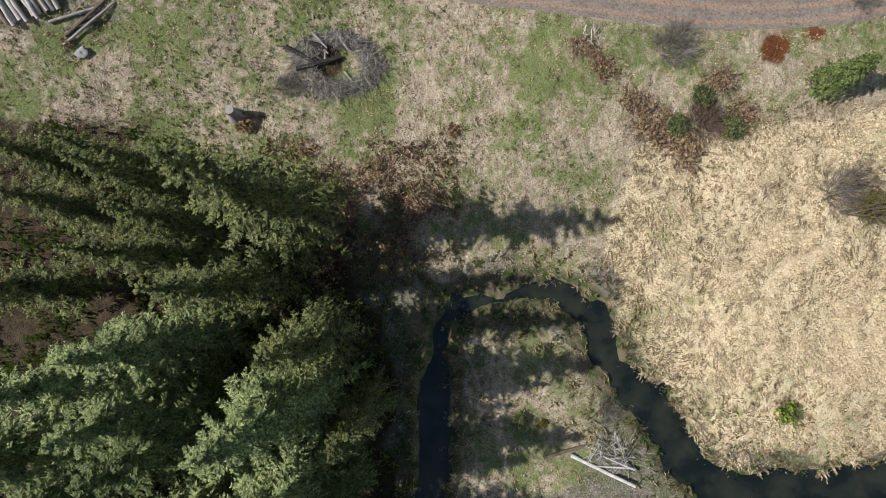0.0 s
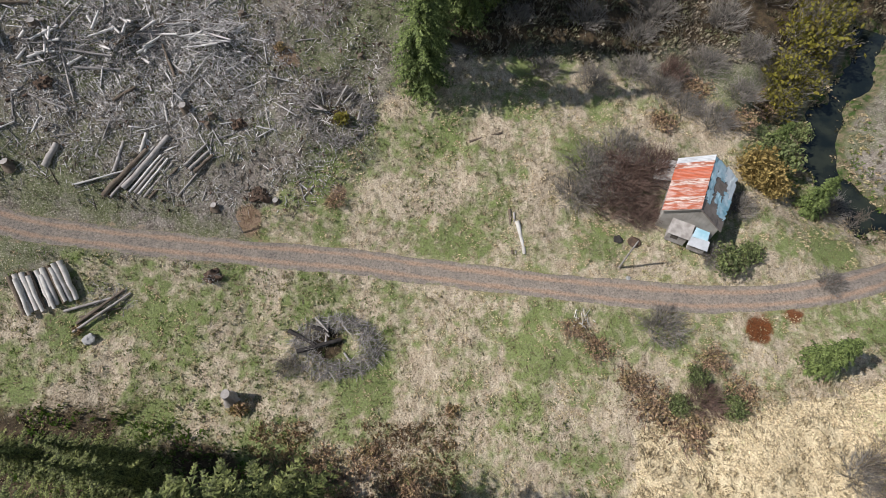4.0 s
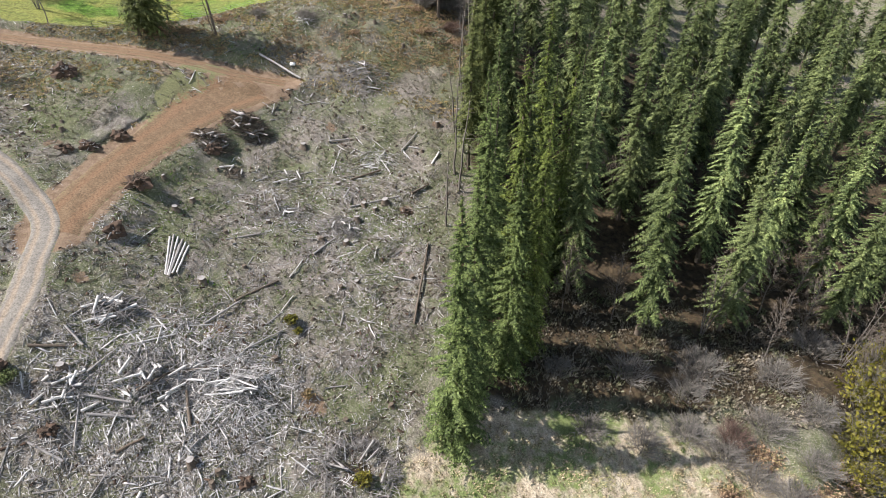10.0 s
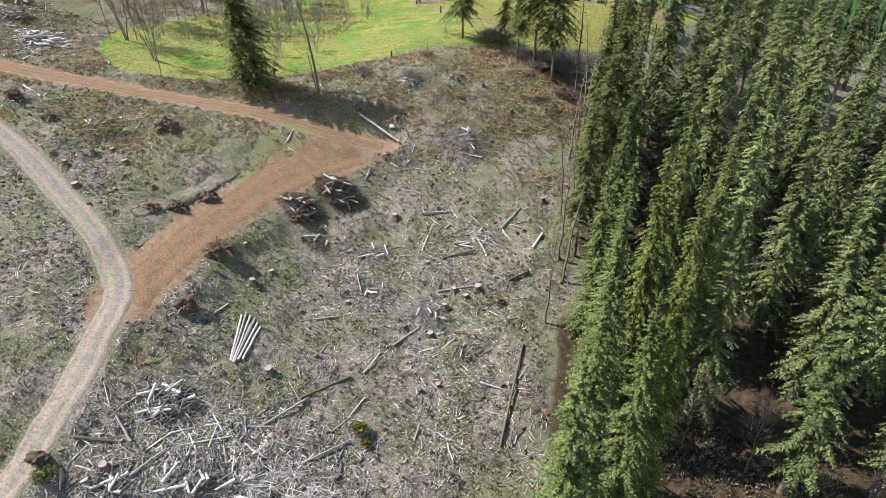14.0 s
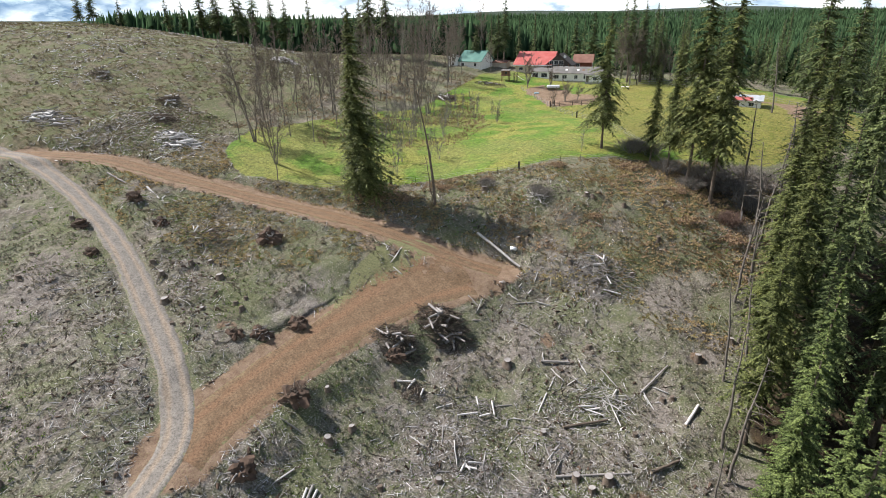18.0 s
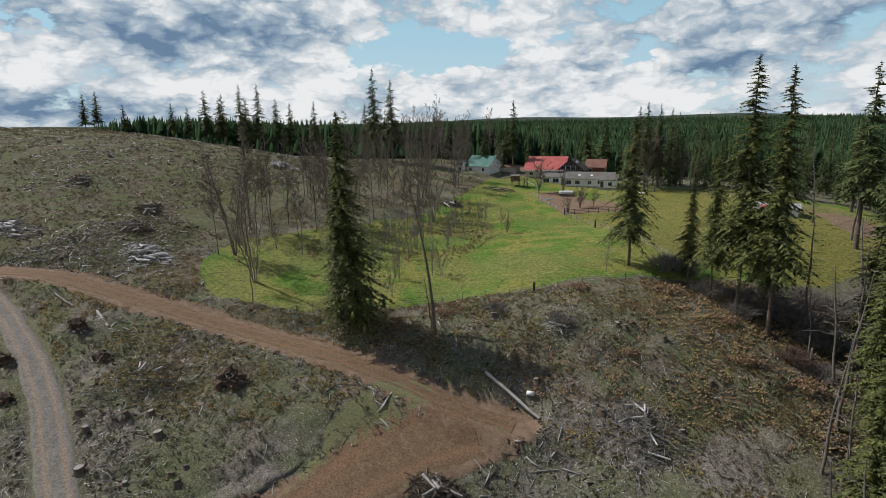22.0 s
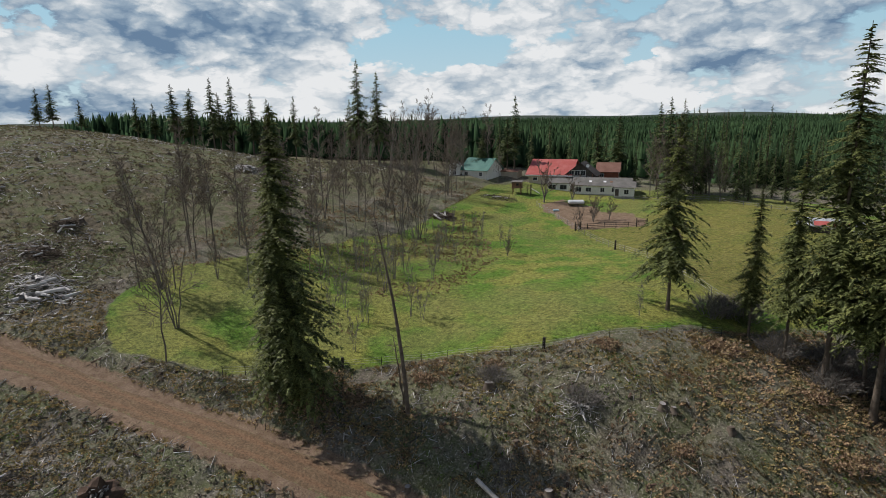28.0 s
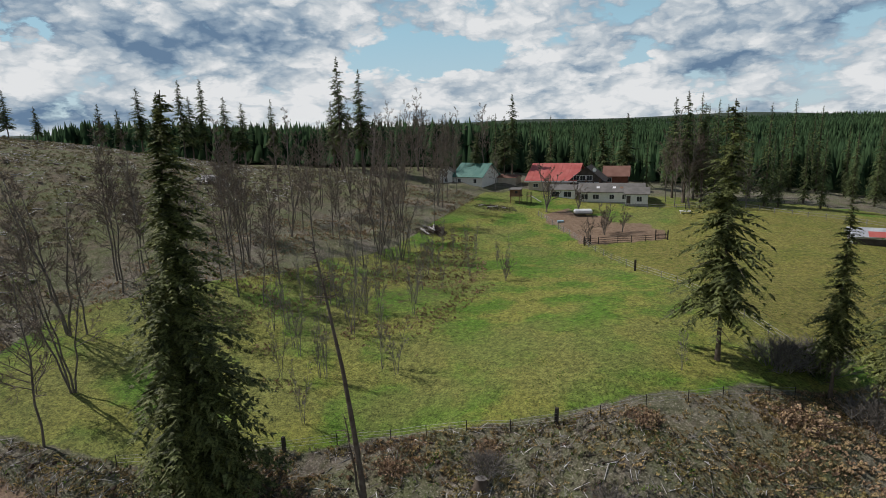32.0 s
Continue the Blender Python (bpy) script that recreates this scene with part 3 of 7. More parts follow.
def nearest(x, y, pts):
    """Distance to a line of points, its nearest point, and the share of the way along."""
    shape = np.shape(x)
    x, y = np.ravel(x), np.ravel(y)
    best, px, py, share = np.full(x.shape, 1e9), np.zeros(x.shape), np.zeros(x.shape), np.zeros(x.shape)
    for k in range(len(pts) - 1):
        a, b = pts[k], pts[k + 1]
        d = b - a
        s = np.clip(((x - a[0]) * d[0] + (y - a[1]) * d[1]) / (d @ d + 1e-9), 0, 1)
        qx, qy = a[0] + s * d[0], a[1] + s * d[1]
        e = np.hypot(x - qx, y - qy)
        m = e < best
        best[m], px[m], py[m], share[m] = e[m], qx[m], qy[m], (k + s[m]) / (len(pts) - 1)
    return best.reshape(shape), px.reshape(shape), py.reshape(shape), share.reshape(shape)


def inside(x, y, poly):
    """Signed distance to a polygon, positive inside."""
    p = np.array(poly + (poly[0],), float)
    d = nearest(x, y, p)[0]
    odd = np.zeros(np.shape(x), bool)
    for k in range(len(poly)):
        (ax, ay), (bx, by) = p[k], p[k + 1]
        odd ^= ((ay > y) != (by > y)) & (x < (bx - ax) * (y - ay) / (by - ay + 1e-12) + ax)
    return np.where(odd, d, -d)


LANDING = ((-61, 91), (-57.5, 103), (-57.5, 114), (-63, 121), (-60, 125), (-46, 126.5), (-35.5, 127), (-38.5, 120.5), (-49, 105), (-54, 91))
ROADS = [(along(MAIN_ROAD, 4), 2.0), (along(SIDE_ROAD, 4), 1.9), (along(DIRT_SPUR, 4), 3.6), (along(DIRT_TRACK, 4), 2.6)]
CREEK_PTS = along(CREEK, 3)


def step(a, b, v):
    s = np.clip((v - a) / (b - a), 0, 1)
    return s * s * (3 - 2 * s)


def far_height(x, y, edge):
    """The country beyond: a dip, then wooded hills."""
    out = np.hypot(np.maximum(0, np.maximum(NX[0] - x, x - NX[-1])), np.maximum(0, np.maximum(NY[0] - y, y - NY[-1])))
    way = out + 0.25 * np.abs(x + 40)
    lo, hi = 44 + 8 * fractal(x, y, 260, 2, 6), 59 + 12 * fractal(x, y, 800, 2, 5)
    low = edge + (lo - edge) * step(5, 170, out)
    return low + (hi - low) * step(220, 900, way) + 30 * step(1100, 2600, out) * (1 + fractal(x, y, 900, 2, 8))


def land(x, y, fine=True):
    """Height of the finished ground."""
    x, y = np.asarray(x, float), np.asarray(y, float)
    z = far_height(x, y, base_height(x, y))
    near = (x > -200) & (x < 120) & (y > -80) & (y < 290)
    keep = np.ones(np.shape(x))
    if np.any(near):
        xn, yn, zn = x[near], y[near], z[near]
        kn = np.ones(xn.shape)
        for pts, half in ROADS:
            d, px, py, _ = nearest(xn, yn, pts)
            cut, ease, level = (0.1, 6.0, 0.4) if half > 3 else (0.3, 2.6, 1.0) if half > 2.3 else (0.25, 2.6, 1.0)
            w = level * (1 - step(half + 0.3, half + ease, d))
            zn = zn + w * (base_height(px, py) - cut - zn)
            kn = np.minimum(kn, step(half - 0.2, half + 2.0, d))
        kn = np.minimum(kn, 1 - 0.8 * step(-1.5, 1.5, inside(xn, yn, LANDING)))
        d, px, py, s = nearest(xn, yn, CREEK_PTS)
        pool = step(20, 32, xn) * (1 - step(-14, -8, yn)) + step(50, 56, xn)
        wide = 1.0 + 1.2 * pool + 2.4 * fractal(xn, yn, 4, 2, 9)
        level = creek_level(s)
        w = 1 - step(4, 15, d)
        zn = zn + w * (level + 0.55 + 0.5 * fractal(xn, yn, 4, 2, 12) - zn)
        w = 1 - step(wide * 0.6, wide + 1.4, d)
        zn = zn + w * (level - 0.7 - zn)
        kn = np.minimum(kn, 0.4 + 0.6 * step(1.5, 4, d))
        z = z.copy()
        z[near], keep[near] = zn, kn
    if fine:
        out = step(0, 60, np.maximum(NX[0] - x, y - 300))
        soft = 1 - 0.75 * step(-2, 3, inside(x, y, PASTURE))
        z = z + keep * soft * (1 - out) * (0.55 * fractal(x, y, 6, 2, 1) + 0.34 * fractal(x, y, 1.7, 2, 2) + 0.42 * step(42, 50, y) * fractal(0.8 * x - 0.6 * y, 0.10 * x + 0.13 * y, 2.6, 2, 15))
    return z


def creek_level(s):
    return 5.2 * (1 - step(0.05, 0.75, s)) - 0.9


def on(x, y):
    return float(land(np.array([x]), np.array([y]))[0])


# ---- the ground: one sheet, close-meshed where the camera passes ----


def net_line(lo, hi, fine, far_lo, far_hi, grow=1.16):
    core = list(np.arange(lo, hi + 1e-6, fine))
    for end, sign in ((far_lo, -1), (far_hi, 1)):
        s, v = fine, core[0] if sign < 0 else core[-1]
        while (v > end) if sign < 0 else (v < end):
            s *= grow
            v += sign * s
            core.insert(0, v) if sign < 0 else core.append(v)
    return np.array(core)


gx, gy = net_line(-132, 66, 0.9, -2600, 2200), net_line(-34, 170, 0.9, -500, 3200, 1.07)
GX, GY = np.meshgrid(gx, gy)
GZ = land(GX, GY)
idx = np.arange(GX.size).reshape(GX.shape)
quads = np.stack((idx[:-1, :-1], idx[:-1, 1:], idx[1:, 1:], idx[1:, :-1]), -1).reshape(-1, 4)
ground_mesh = mesh_from("ground", np.stack((GX, GY, GZ), -1).reshape(-1, 3), quads, GROUND, True)
ground = tagged(new("ground", ground_mesh), "rolling ground of cut-over slope, bleached meadow and green pasture", "ground", kind="structure")

MEADOW = ((-62, 32), (-44, 35), (-26, 36), (-20, 42), (-8, 52), (-4, 63), (12, 67), (30, 66), (48, 58), (62, 46), (66, 20), (40, -4), (18, 3), (-5, 3), (-25, 8), (-48, 12), (-60, 20))
STRAW = ((24, 16), (40, 20), (90, 20), (96, -10), (60, -20), (44, -22), (31, -20), (26, -12), (22, -5), (21, 4))
STAND = ((-1, 70), (5, 68), (20, 68.5), (46, 70), (62, 74), (120, 90), (110, 170), (40, 175), (12, 160), (2, 140), (-1, 110), (-3, 90))
WEST_WOOD = ((-14, 8), (-30, 16), (-50, 20), (-120, 30), (-120, -70), (-8, -70), (-6, -30), (-6, -5))


def zone(name, values):
    a = ground_mesh.attributes.new(name, "FLOAT", "POINT")
    a.data.foreach_set("value", np.clip(values, 0, 1).astype(np.float32).ravel())


def patch(poly, soft):
    v = np.zeros(GX.shape)
    m = (GX > -220) & (GX < 140) & (GY > -80) & (GY < 300)
    v[m] = 0.5 + (inside(GX[m], GY[m], poly) + soft * 1.3 * fractal(GX[m], GY[m], 7, 3, 21)) / (2 * soft)
    return np.clip(v, 0, 1)


ISLAND = ((2, -5), (9, -4), (15, -8), (19, -14), (18, -22), (8, -26), (2, -22))
zone("tan", np.maximum(patch(MEADOW, 4.0), patch(ISLAND, 1.5)))
zone("straw", patch(STRAW, 2.5))
FIELD = ((-46, 203), (-24, 172), (0, 178), (24, 205), (26, 236), (-5, 250), (-40, 258), (-40, 222), (-54, 214))
zone("olive", patch(FIELD, 2.0))
GROVE = ((-63, 150), (-76, 144), (-92, 156), (-98, 168), (-95, 205), (-82, 214), (-72, 196), (-62, 176))
zone("green", patch(PASTURE, 1.2))
zone("hill", np.maximum(step(-92, -120, GX + 6 * fractal(GX, GY, 20, 2, 61)) * step(104, 114, GY), np.maximum(0.45 * step(126, 136, GY - 0.15 * (GX + 40)), 0.35 * step(-52, -70, GX) * step(88, 98, GY))))
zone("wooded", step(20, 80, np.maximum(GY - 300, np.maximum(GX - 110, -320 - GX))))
THICKET = ((-26, 161), (-14, 150), (0, 141), (8, 150), (12, 182), (0, 176), (-14, 168))
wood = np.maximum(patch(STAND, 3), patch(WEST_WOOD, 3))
# dark floor colour under two brush heaps; only the first is charred
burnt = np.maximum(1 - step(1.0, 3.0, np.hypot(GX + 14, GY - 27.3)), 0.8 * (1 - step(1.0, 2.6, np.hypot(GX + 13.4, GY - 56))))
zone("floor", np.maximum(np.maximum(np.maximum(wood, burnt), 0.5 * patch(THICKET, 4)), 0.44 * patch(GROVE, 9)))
dc = nearest(GX, GY, CREEK_PTS)[0]
zone("marsh", (1 - step(1.5, 6.0, dc)) * 0.8)
dr = np.min([nearest(GX, GY, pts)[0] - half for pts, half in ROADS[2:]], axis=0)
dm = np.min([nearest(GX, GY, pts)[0] - half for pts, half in ROADS[:2]], axis=0)
PADDOCK = ((-70, 234), (-55, 214.5), (-42, 217.5), (-40, 222), (-46, 232), (-66, 242))
CHURNED = ((-16, 228), (2, 226), (10, 206), (22, 214), (10, 236))
SCRAPES = ((-38, 123, 3), (-28, 118, 2.2), (-12, 101, 2.4), (-34, 70, 3), (-66, 95, 2.5), (-72, 90, 2.2), (-59, 86, 3), (38.3, 27.5, 3.2), (42.8, 29.1, 2.0), (-13, 46, 2), (-24, 42, 3), (-20, 63, 3), (-51, 72, 1.8), (-8, 124, 2.0), (36, 31.5, 1.2))
bare = np.maximum(1 - step(-0.5, 2.6, dr), 0.45 * (1 - step(0.0, 1.6, dm)))
bare = np.maximum(bare, 0.5 * patch(LANDING, 2.0))
bare = np.maximum(bare, np.maximum(patch(PADDOCK, 1.0), 0.7 * patch(CHURNED, 2)))
for sx, sy, sr in SCRAPES:
    bare = np.maximum(bare, 0.8 * (1 - step(0.2 * sr, sr, np.hypot(GX - sx, GY - sy))))
zone("red", bare)
zone("mud", np.maximum(1 - step(1.2, 2.6, np.hypot((GX - 38.3) / 1.6, GY - 27.5)), 1 - step(0.6, 1.6, np.hypot((GX - 42.8) / 1.4, GY - 29.1))))


def ribbon(name, line, half, material, label, lift=0.05, seed=0, fray=0.45, swell=None, grassy=0.0):
    """A way laid on the ground, its edges uneven, with two wheel tracks."""
    p = along(line, 0.6)
    d = np.gradient(p, axis=0)
    d /= np.linalg.norm(d, axis=1)[:, None]
    side = np.stack((-d[:, 1], d[:, 0]), -1)
    run = np.arange(len(p)) * 0.6
    cols = np.array((-1, -0.82, -0.62, -0.45, -0.28, -0.1, 0.1, 0.28, 0.45, 0.62, 0.82, 1))
    rut = 1 - step(0.08, 0.26, np.abs(np.abs(cols) - 0.45))
    wl = half + fray * fractal(run, run * 0 + 1, 5, 3, seed)
    wr = half + fray * fractal(run, run * 0 + 7, 5, 3, seed)
    if swell is not None:
        wl, wr = wl + swell(run / run[-1])[0], wr + swell(run / run[-1])[1]
    w = np.where(cols[None, :] < 0, wr[:, None], wl[:, None]) * cols[None, :]
    xy = p[:, None, :] + w[..., None] * side[:, None, :]
    z = land(xy[..., 0], xy[..., 1], fine=False) + lift + 0.03 * fractal(xy[..., 0], xy[..., 1], 1.2, 2, 3) - 0.05 * rut[None, :]
    z[:, (0, -1)] -= lift + 0.12
    n, k = len(p), len(cols)
    ids = np.arange(n * k).reshape(n, k)
    q = np.stack((ids[:-1, :-1], ids[1:, :-1], ids[1:, 1:], ids[:-1, 1:]), -1).reshape(-1, 4)
    me = mesh_from(name, np.concatenate((xy, z[..., None]), -1).reshape(-1, 3), q[:, ::-1], material, True)
    a = me.attributes.new("rut", "FLOAT", "POINT")
    a.data.foreach_set("value", np.tile(rut, n).astype(np.float32))
    edge = np.abs(cols) ** 2.5 * 0.9 + grassy * (1 - step(0.05, 0.25, np.abs(cols)))
    edge = np.tile(edge, (n, 1))
    if swell is not None:
        edge = edge + 0.15 * swell(run / run[-1])[0][:, None] * np.clip(cols, 0, 1)[None, :]
    a = me.attributes.new("verge", "FLOAT", "POINT")
    a.data.foreach_set("value", edge.astype(np.float32).ravel())
    return tagged(new(name, me), label, "road", kind="structure")


ribbon("road", MAIN_ROAD, 2.0, GRAVEL, "gravel forest road with two worn reddish wheel tracks", 0.10, 1)
ribbon("side_road", SIDE_ROAD, 2.0, SIDEROAD, "pale gravel side road climbing the cut hillside", 0.13, 2)
ribbon("dirt_spur", DIRT_SPUR, 3.2, RED_DIRT, "wide bare red dirt landing", 0.07, 3, 0.7, lambda k: (9.0 * step(0.5, 0.85, k) * (1 - step(0.9, 1.0, k)), 0.8 + 0 * k))
ribbon("dirt_track", DIRT_TRACK, 2.1, RED_DIRT, "red dirt track with a grassy middle", 0.09, 4, 0.7, None, 0.55)


def water_ribbon():
    p = CREEK_PTS
    d = np.gradient(p, axis=0)
    d /= np.linalg.norm(d, axis=1)[:, None]
    side = np.stack((-d[:, 1], d[:, 0]), -1)
    s = np.arange(len(p)) / (len(p) - 1)
    xy = np.stack([p + side * w for w in (-6.0, 0.0, 6.0)], 1)
    z = np.repeat(creek_level(s)[:, None], 3, 1)
    ids = np.arange(len(p) * 3).reshape(-1, 3)
    q = np.stack((ids[:-1, :-1], ids[1:, :-1], ids[1:, 1:], ids[:-1, 1:]), -1).reshape(-1, 4)
    n = Nodes("creek_water", 0.09)
    n.bsdf.inputs["Specular IOR Level"].default_value = 0.4
    n.bump(n.noise(1.2, 3), 0.05, 0.05)
    c = n.mix(n.ramp(n.noise(0.25, 3), (0.4, 0.0), (0.65, 1.0)), (0.006, 0.009, 0.008), (0.022, 0.026, 0.018))
    me = mesh_from("water", np.concatenate((xy, z[..., None]), -1).reshape(-1, 3), q[:, ::-1], n.done(c), True)
    return tagged(new("water", me), "slow dark creek winding through marshy grass", "creek", kind="structure")


water_ribbon()

# ---- trees ----


def spray_cloud(rng, h, r, low, levels, per, stations, droop, ragged, shape=0.8, size=1.0, heavy=None):
    """Drooping branches all the way up the stem, each set with pairs of short flat sprays: vertices and triangles.
    heavy: the way in which the boughs reach furthest."""
    n = levels * per
    z = low + (h * 0.99 - low) * (np.arange(n) + rng.random(n)) / n
    share = np.clip((z - low) / (h - low), 0, 1)
    length = r * np.clip((1 - share) ** shape, 0.03, 1) * np.clip(share * 6 + 0.55, 0, 1) * (1 - ragged * rng.random(n) ** 1.4)
    az = rng.random(n) * 2 * math.pi
    if heavy is not None:
        length *= 0.82 + 0.38 * np.cos(az - heavy)
    tilt = np.radians(20 * share - 12 - droop * (1 - share)) + rng.normal(0, 0.13, n)
    ax = np.stack((np.cos(az) * np.cos(tilt), np.sin(az) * np.cos(tilt), np.sin(tilt)), -1)
    sd = np.stack((-np.sin(az), np.cos(az), np.zeros(n)), -1)
    u = (np.arange(stations) + 0.5) / stations
    m = n * stations
    uu = np.clip(np.tile(u, n) + rng.normal(0, 0.03, m), 0.02, 1)
    L = np.repeat(length, stations)
    base = np.stack((np.zeros(n), np.zeros(n), z), -1)
    p = np.repeat(base, stations, 0) + np.repeat(ax, stations, 0) * (L * uu)[:, None]
    p[:, 2] -= droop / 60 * L * uu ** 2
    vs = []
    for sign in (-1, 1):
        w = (0.18 + (0.06 + 0.24 * (1 - uu)) * L * (0.5 + 0.8 * rng.random(m))) * size
        ang = np.radians(50 + rng.normal(0, 16, m))
        out = np.repeat(ax, stations, 0) * np.cos(ang)[:, None] + sign * np.repeat(sd, stations, 0) * np.sin(ang)[:, None]
        out[:, 2] += rng.normal(-0.25, 0.22, m)
        cross = np.cross(out, np.array((0, 0, 1.0))) + rng.normal(0, 0.3, (m, 3))
        cross /= np.linalg.norm(cross, axis=1)[:, None] + 1e-9
        half = (0.06 + 0.17 * w)[:, None] * cross
        tip, root = p + out * w[:, None], p + out * (w * 0.10)[:, None]
        vs.append(np.stack((root - half, tip, root + half), 1))
    v = np.concatenate(vs).reshape(-1, 3)
    return v, np.arange(len(v)).reshape(-1, 3)


def conifer(seed, h, r, material, label, low=0.1, per=6, stations=6, droop=18, ragged=0.45, shape=0.8, gap=0.75, bark=BARK, size=1.0, name="conifer", lean=0.0, thick=0.0095, heavy=None):
    rng = np.random.default_rng(seed)
    ob = thing(name, label, "tree")
    v, f = spray_cloud(rng, h, r, h * low, int((h * (1 - low)) / gap), per, stations, droop, ragged, shape, size, heavy)
    bend = lambda z: lean * (z / h) ** 2
    v[:, 0] += bend(np.maximum(v[:, 2], 0))
    part("crown", mesh_from("crown", v, f, material), ob)
    k = np.linspace(0, 1, 9)
    rad = thick * h * (1 - k) ** 0.8 + 0.03
    rad[0] *= 1.5
    chain = np.stack((bend(k * h), np.zeros(9), k * h - 0.4 * (k == 0), rad), -1)
    limbs = [chain]
    for _ in range(int(26 * max(low, 0.12) * 2)):
        z = h * (0.08 + rng.random() * (low + 0.25))
        a, ln = rng.random() * 6.283, r * (0.25 + 0.4 * rng.random())
        limbs.append([(0, 0, z, 0.05), (math.cos(a) * ln * 0.5, math.sin(a) * ln * 0.5, z - 0.1 * ln, 0.03), (math.cos(a) * ln, math.sin(a) * ln, z - 0.35 * ln, 0.01)])
    tv, tf = tubes(limbs, 6)
    part("trunk", mesh_from("trunk", tv, tf, bark, True), ob)
    return ob


def side_shoots(rng, chains, twigs, stem, count, lo, hi, reach, angle, radius, depth, up):
    """Shoots along a stem of (x, y, z, radius) rows, and finer ones on those in turn."""
    stem = np.asarray(stem, float)
    k = np.linspace(0, 1, len(stem))
    d = stem[-1, :3] - stem[0, :3]
    d /= np.linalg.norm(d) + 1e-9
    for c in range(count):
        q = lo + (hi - lo) * (c + rng.random()) / count
        p = np.array([np.interp(q, k, stem[:, i]) for i in range(3)])
        side = rng.normal(0, 1, 3)
        side -= d * (side @ d)
        side /= np.linalg.norm(side) + 1e-9
        a = angle * (0.7 + 0.6 * rng.random())
        nd = d * math.cos(a) + side * math.sin(a)
        ln = reach * (1.08 - q) ** 0.7 * (0.55 + 0.7 * rng.random())
        bent = nd + np.array((0, 0, up)) + rng.normal(0, 0.12, 3)
        bent /= np.linalg.norm(bent)
        mid = p + nd * ln * 0.5
        rr = min(radius * (1.1 - 0.6 * q), np.interp(q, k, stem[:, 3]) * 0.7)
        row = [(*p, rr), (*mid, rr * 0.7), (*(mid + bent * ln * 0.5), rr * 0.3)]
        (chains if depth > 1 else twigs).append(row)
        if depth > 0:
            side_shoots(rng, chains, twigs, row, 8 if depth > 1 else 5, 0.25, 1.0, ln * 0.5, 0.75, rr * 0.5, depth - 1, up * 0.6)


def bare_tree(seed, h, label, stems=1, limbs=34, clear=0.28, reach=0.34, angle=0.8, bark=GREYBARK, twig=TWIG, name="bare_tree", radius=0.0068, up=0.35, fine=0.021, spread=0.16):
    """A leafless tree: stems that run up to the top, ascending limbs, branchlets and fine twigs."""
    rng = np.random.default_rng(seed)
    chains, twigs = [], []
    for s in range(stems):
        a = rng.random() * 6.283
        out = spread * h * (stems > 1) * (0.5 + rng.random()) + 0.03 * h
        k = np.linspace(0, 1, 9)
        top = h * (1.0 if s == 0 else 0.75 + 0.25 * rng.random())
        stem = np.stack((0.12 * s + math.cos(a) * out * k ** 1.2 + rng.normal(0, 0.006 * h, 9) * (k > 0), 0.09 * s + math.sin(a) * out * k ** 1.2 + rng.normal(0, 0.006 * h, 9) * (k > 0),
                         top * k - 0.3 * (k == 0), radius * h * (1 - k) ** 0.75 + 0.012), -1)
        chains.append(stem)
        side_shoots(rng, chains, twigs, stem, max(8, limbs // stems), clear, 0.99, reach * h, angle, radius * h * 0.5, 2, up)
    ob = thing(name, label, "tree")
    tv, tf = tubes(chains, 4)
    part("trunk", mesh_from("trunk", tv, tf, bark, True), ob)
    wv, wf = tubes([[(x, y, z, max(q, fine)) for x, y, z, q in (c[0], c[-1])] for c in twigs], 3)
    part("crown", mesh_from("crown", wv, wf, twig), ob)
    return ob


def shrub(seed, h, r, label, twig, stems=130, leaf=None, name="shrub", leaves=0):
    """A thicket of thin arching shoots, leafy or bare."""
    rng = np.random.default_rng(seed)
    chains, lv = [], []
    for _ in range(stems):
        a, s = rng.random() * 6.283, rng.random() ** 0.6
        b = np.array((math.cos(a), math.sin(a))) * r * s * 0.55
        o = np.array((math.cos(a), math.sin(a))) * r * s + rng.normal(0, 0.12 * r, 2)
        hh = h * (0.55 + 0.45 * rng.random()) * (1 - 0.45 * s * s)
        m = (b + o) / 2 + rng.normal(0, 0.08 * r, 2)
        chains.append([(*b, -0.1, 0.045), (*m, hh * 0.6, 0.032), (*o, hh, 0.014)])
        for _ in range(4):
            q = o + rng.normal(0, 0.18 * r, 2)
            chains.append([(*m, hh * 0.6, 0.026), (*q, hh * (0.85 + 0.25 * rng.random()), 0.012)])
    ob = thing(name, label, "shrub")
    v, f = tubes(chains, 3)
    part("shoot_mass", mesh_from("shoot_mass", v, f, twig), ob)
    if leaf is not None:
        n = leaves
        k = rng.integers(0, len(chains), n)
        base = np.array([chains[i][-1][:3] for i in k]) * (0.55 + 0.5 * rng.random((n, 1)))
        base += rng.normal(0, 0.07 * r, (n, 3))
        base[:, 2] = np.abs(base[:, 2]) + 0.05
        a, b = rng.normal(0, 1, (n, 3)), rng.normal(0, 1, (n, 3))
        a /= np.linalg.norm(a, axis=1)[:, None]
        b = np.cross(a, b)
        b /= np.linalg.norm(b, axis=1)[:, None]
        s = (0.10 + 0.16 * rng.random((n, 1))) * (h ** 0.3)
        v = np.stack((base - a * s, base - b * s * 0.5, base + a * s, base + b * s * 0.5), 1).reshape(-1, 3)
        part("foliage", mesh_from("foliage", v, np.arange(len(v)).reshape(-1, 4), leaf), ob)
    return ob


def plant(proto, x, y, scale=1.0, turn=0.0, sink=0.1, tilt=0.0, tall=None, label=""):
    m = Matrix.LocRotScale((x, y, on(x, y) - sink), Euler((tilt, 0, turn)), None)
    ob = copy_thing(proto, m)
    ob.scale = (scale, scale, tall or scale)
    if label:
        ob["label"] = label
    return ob


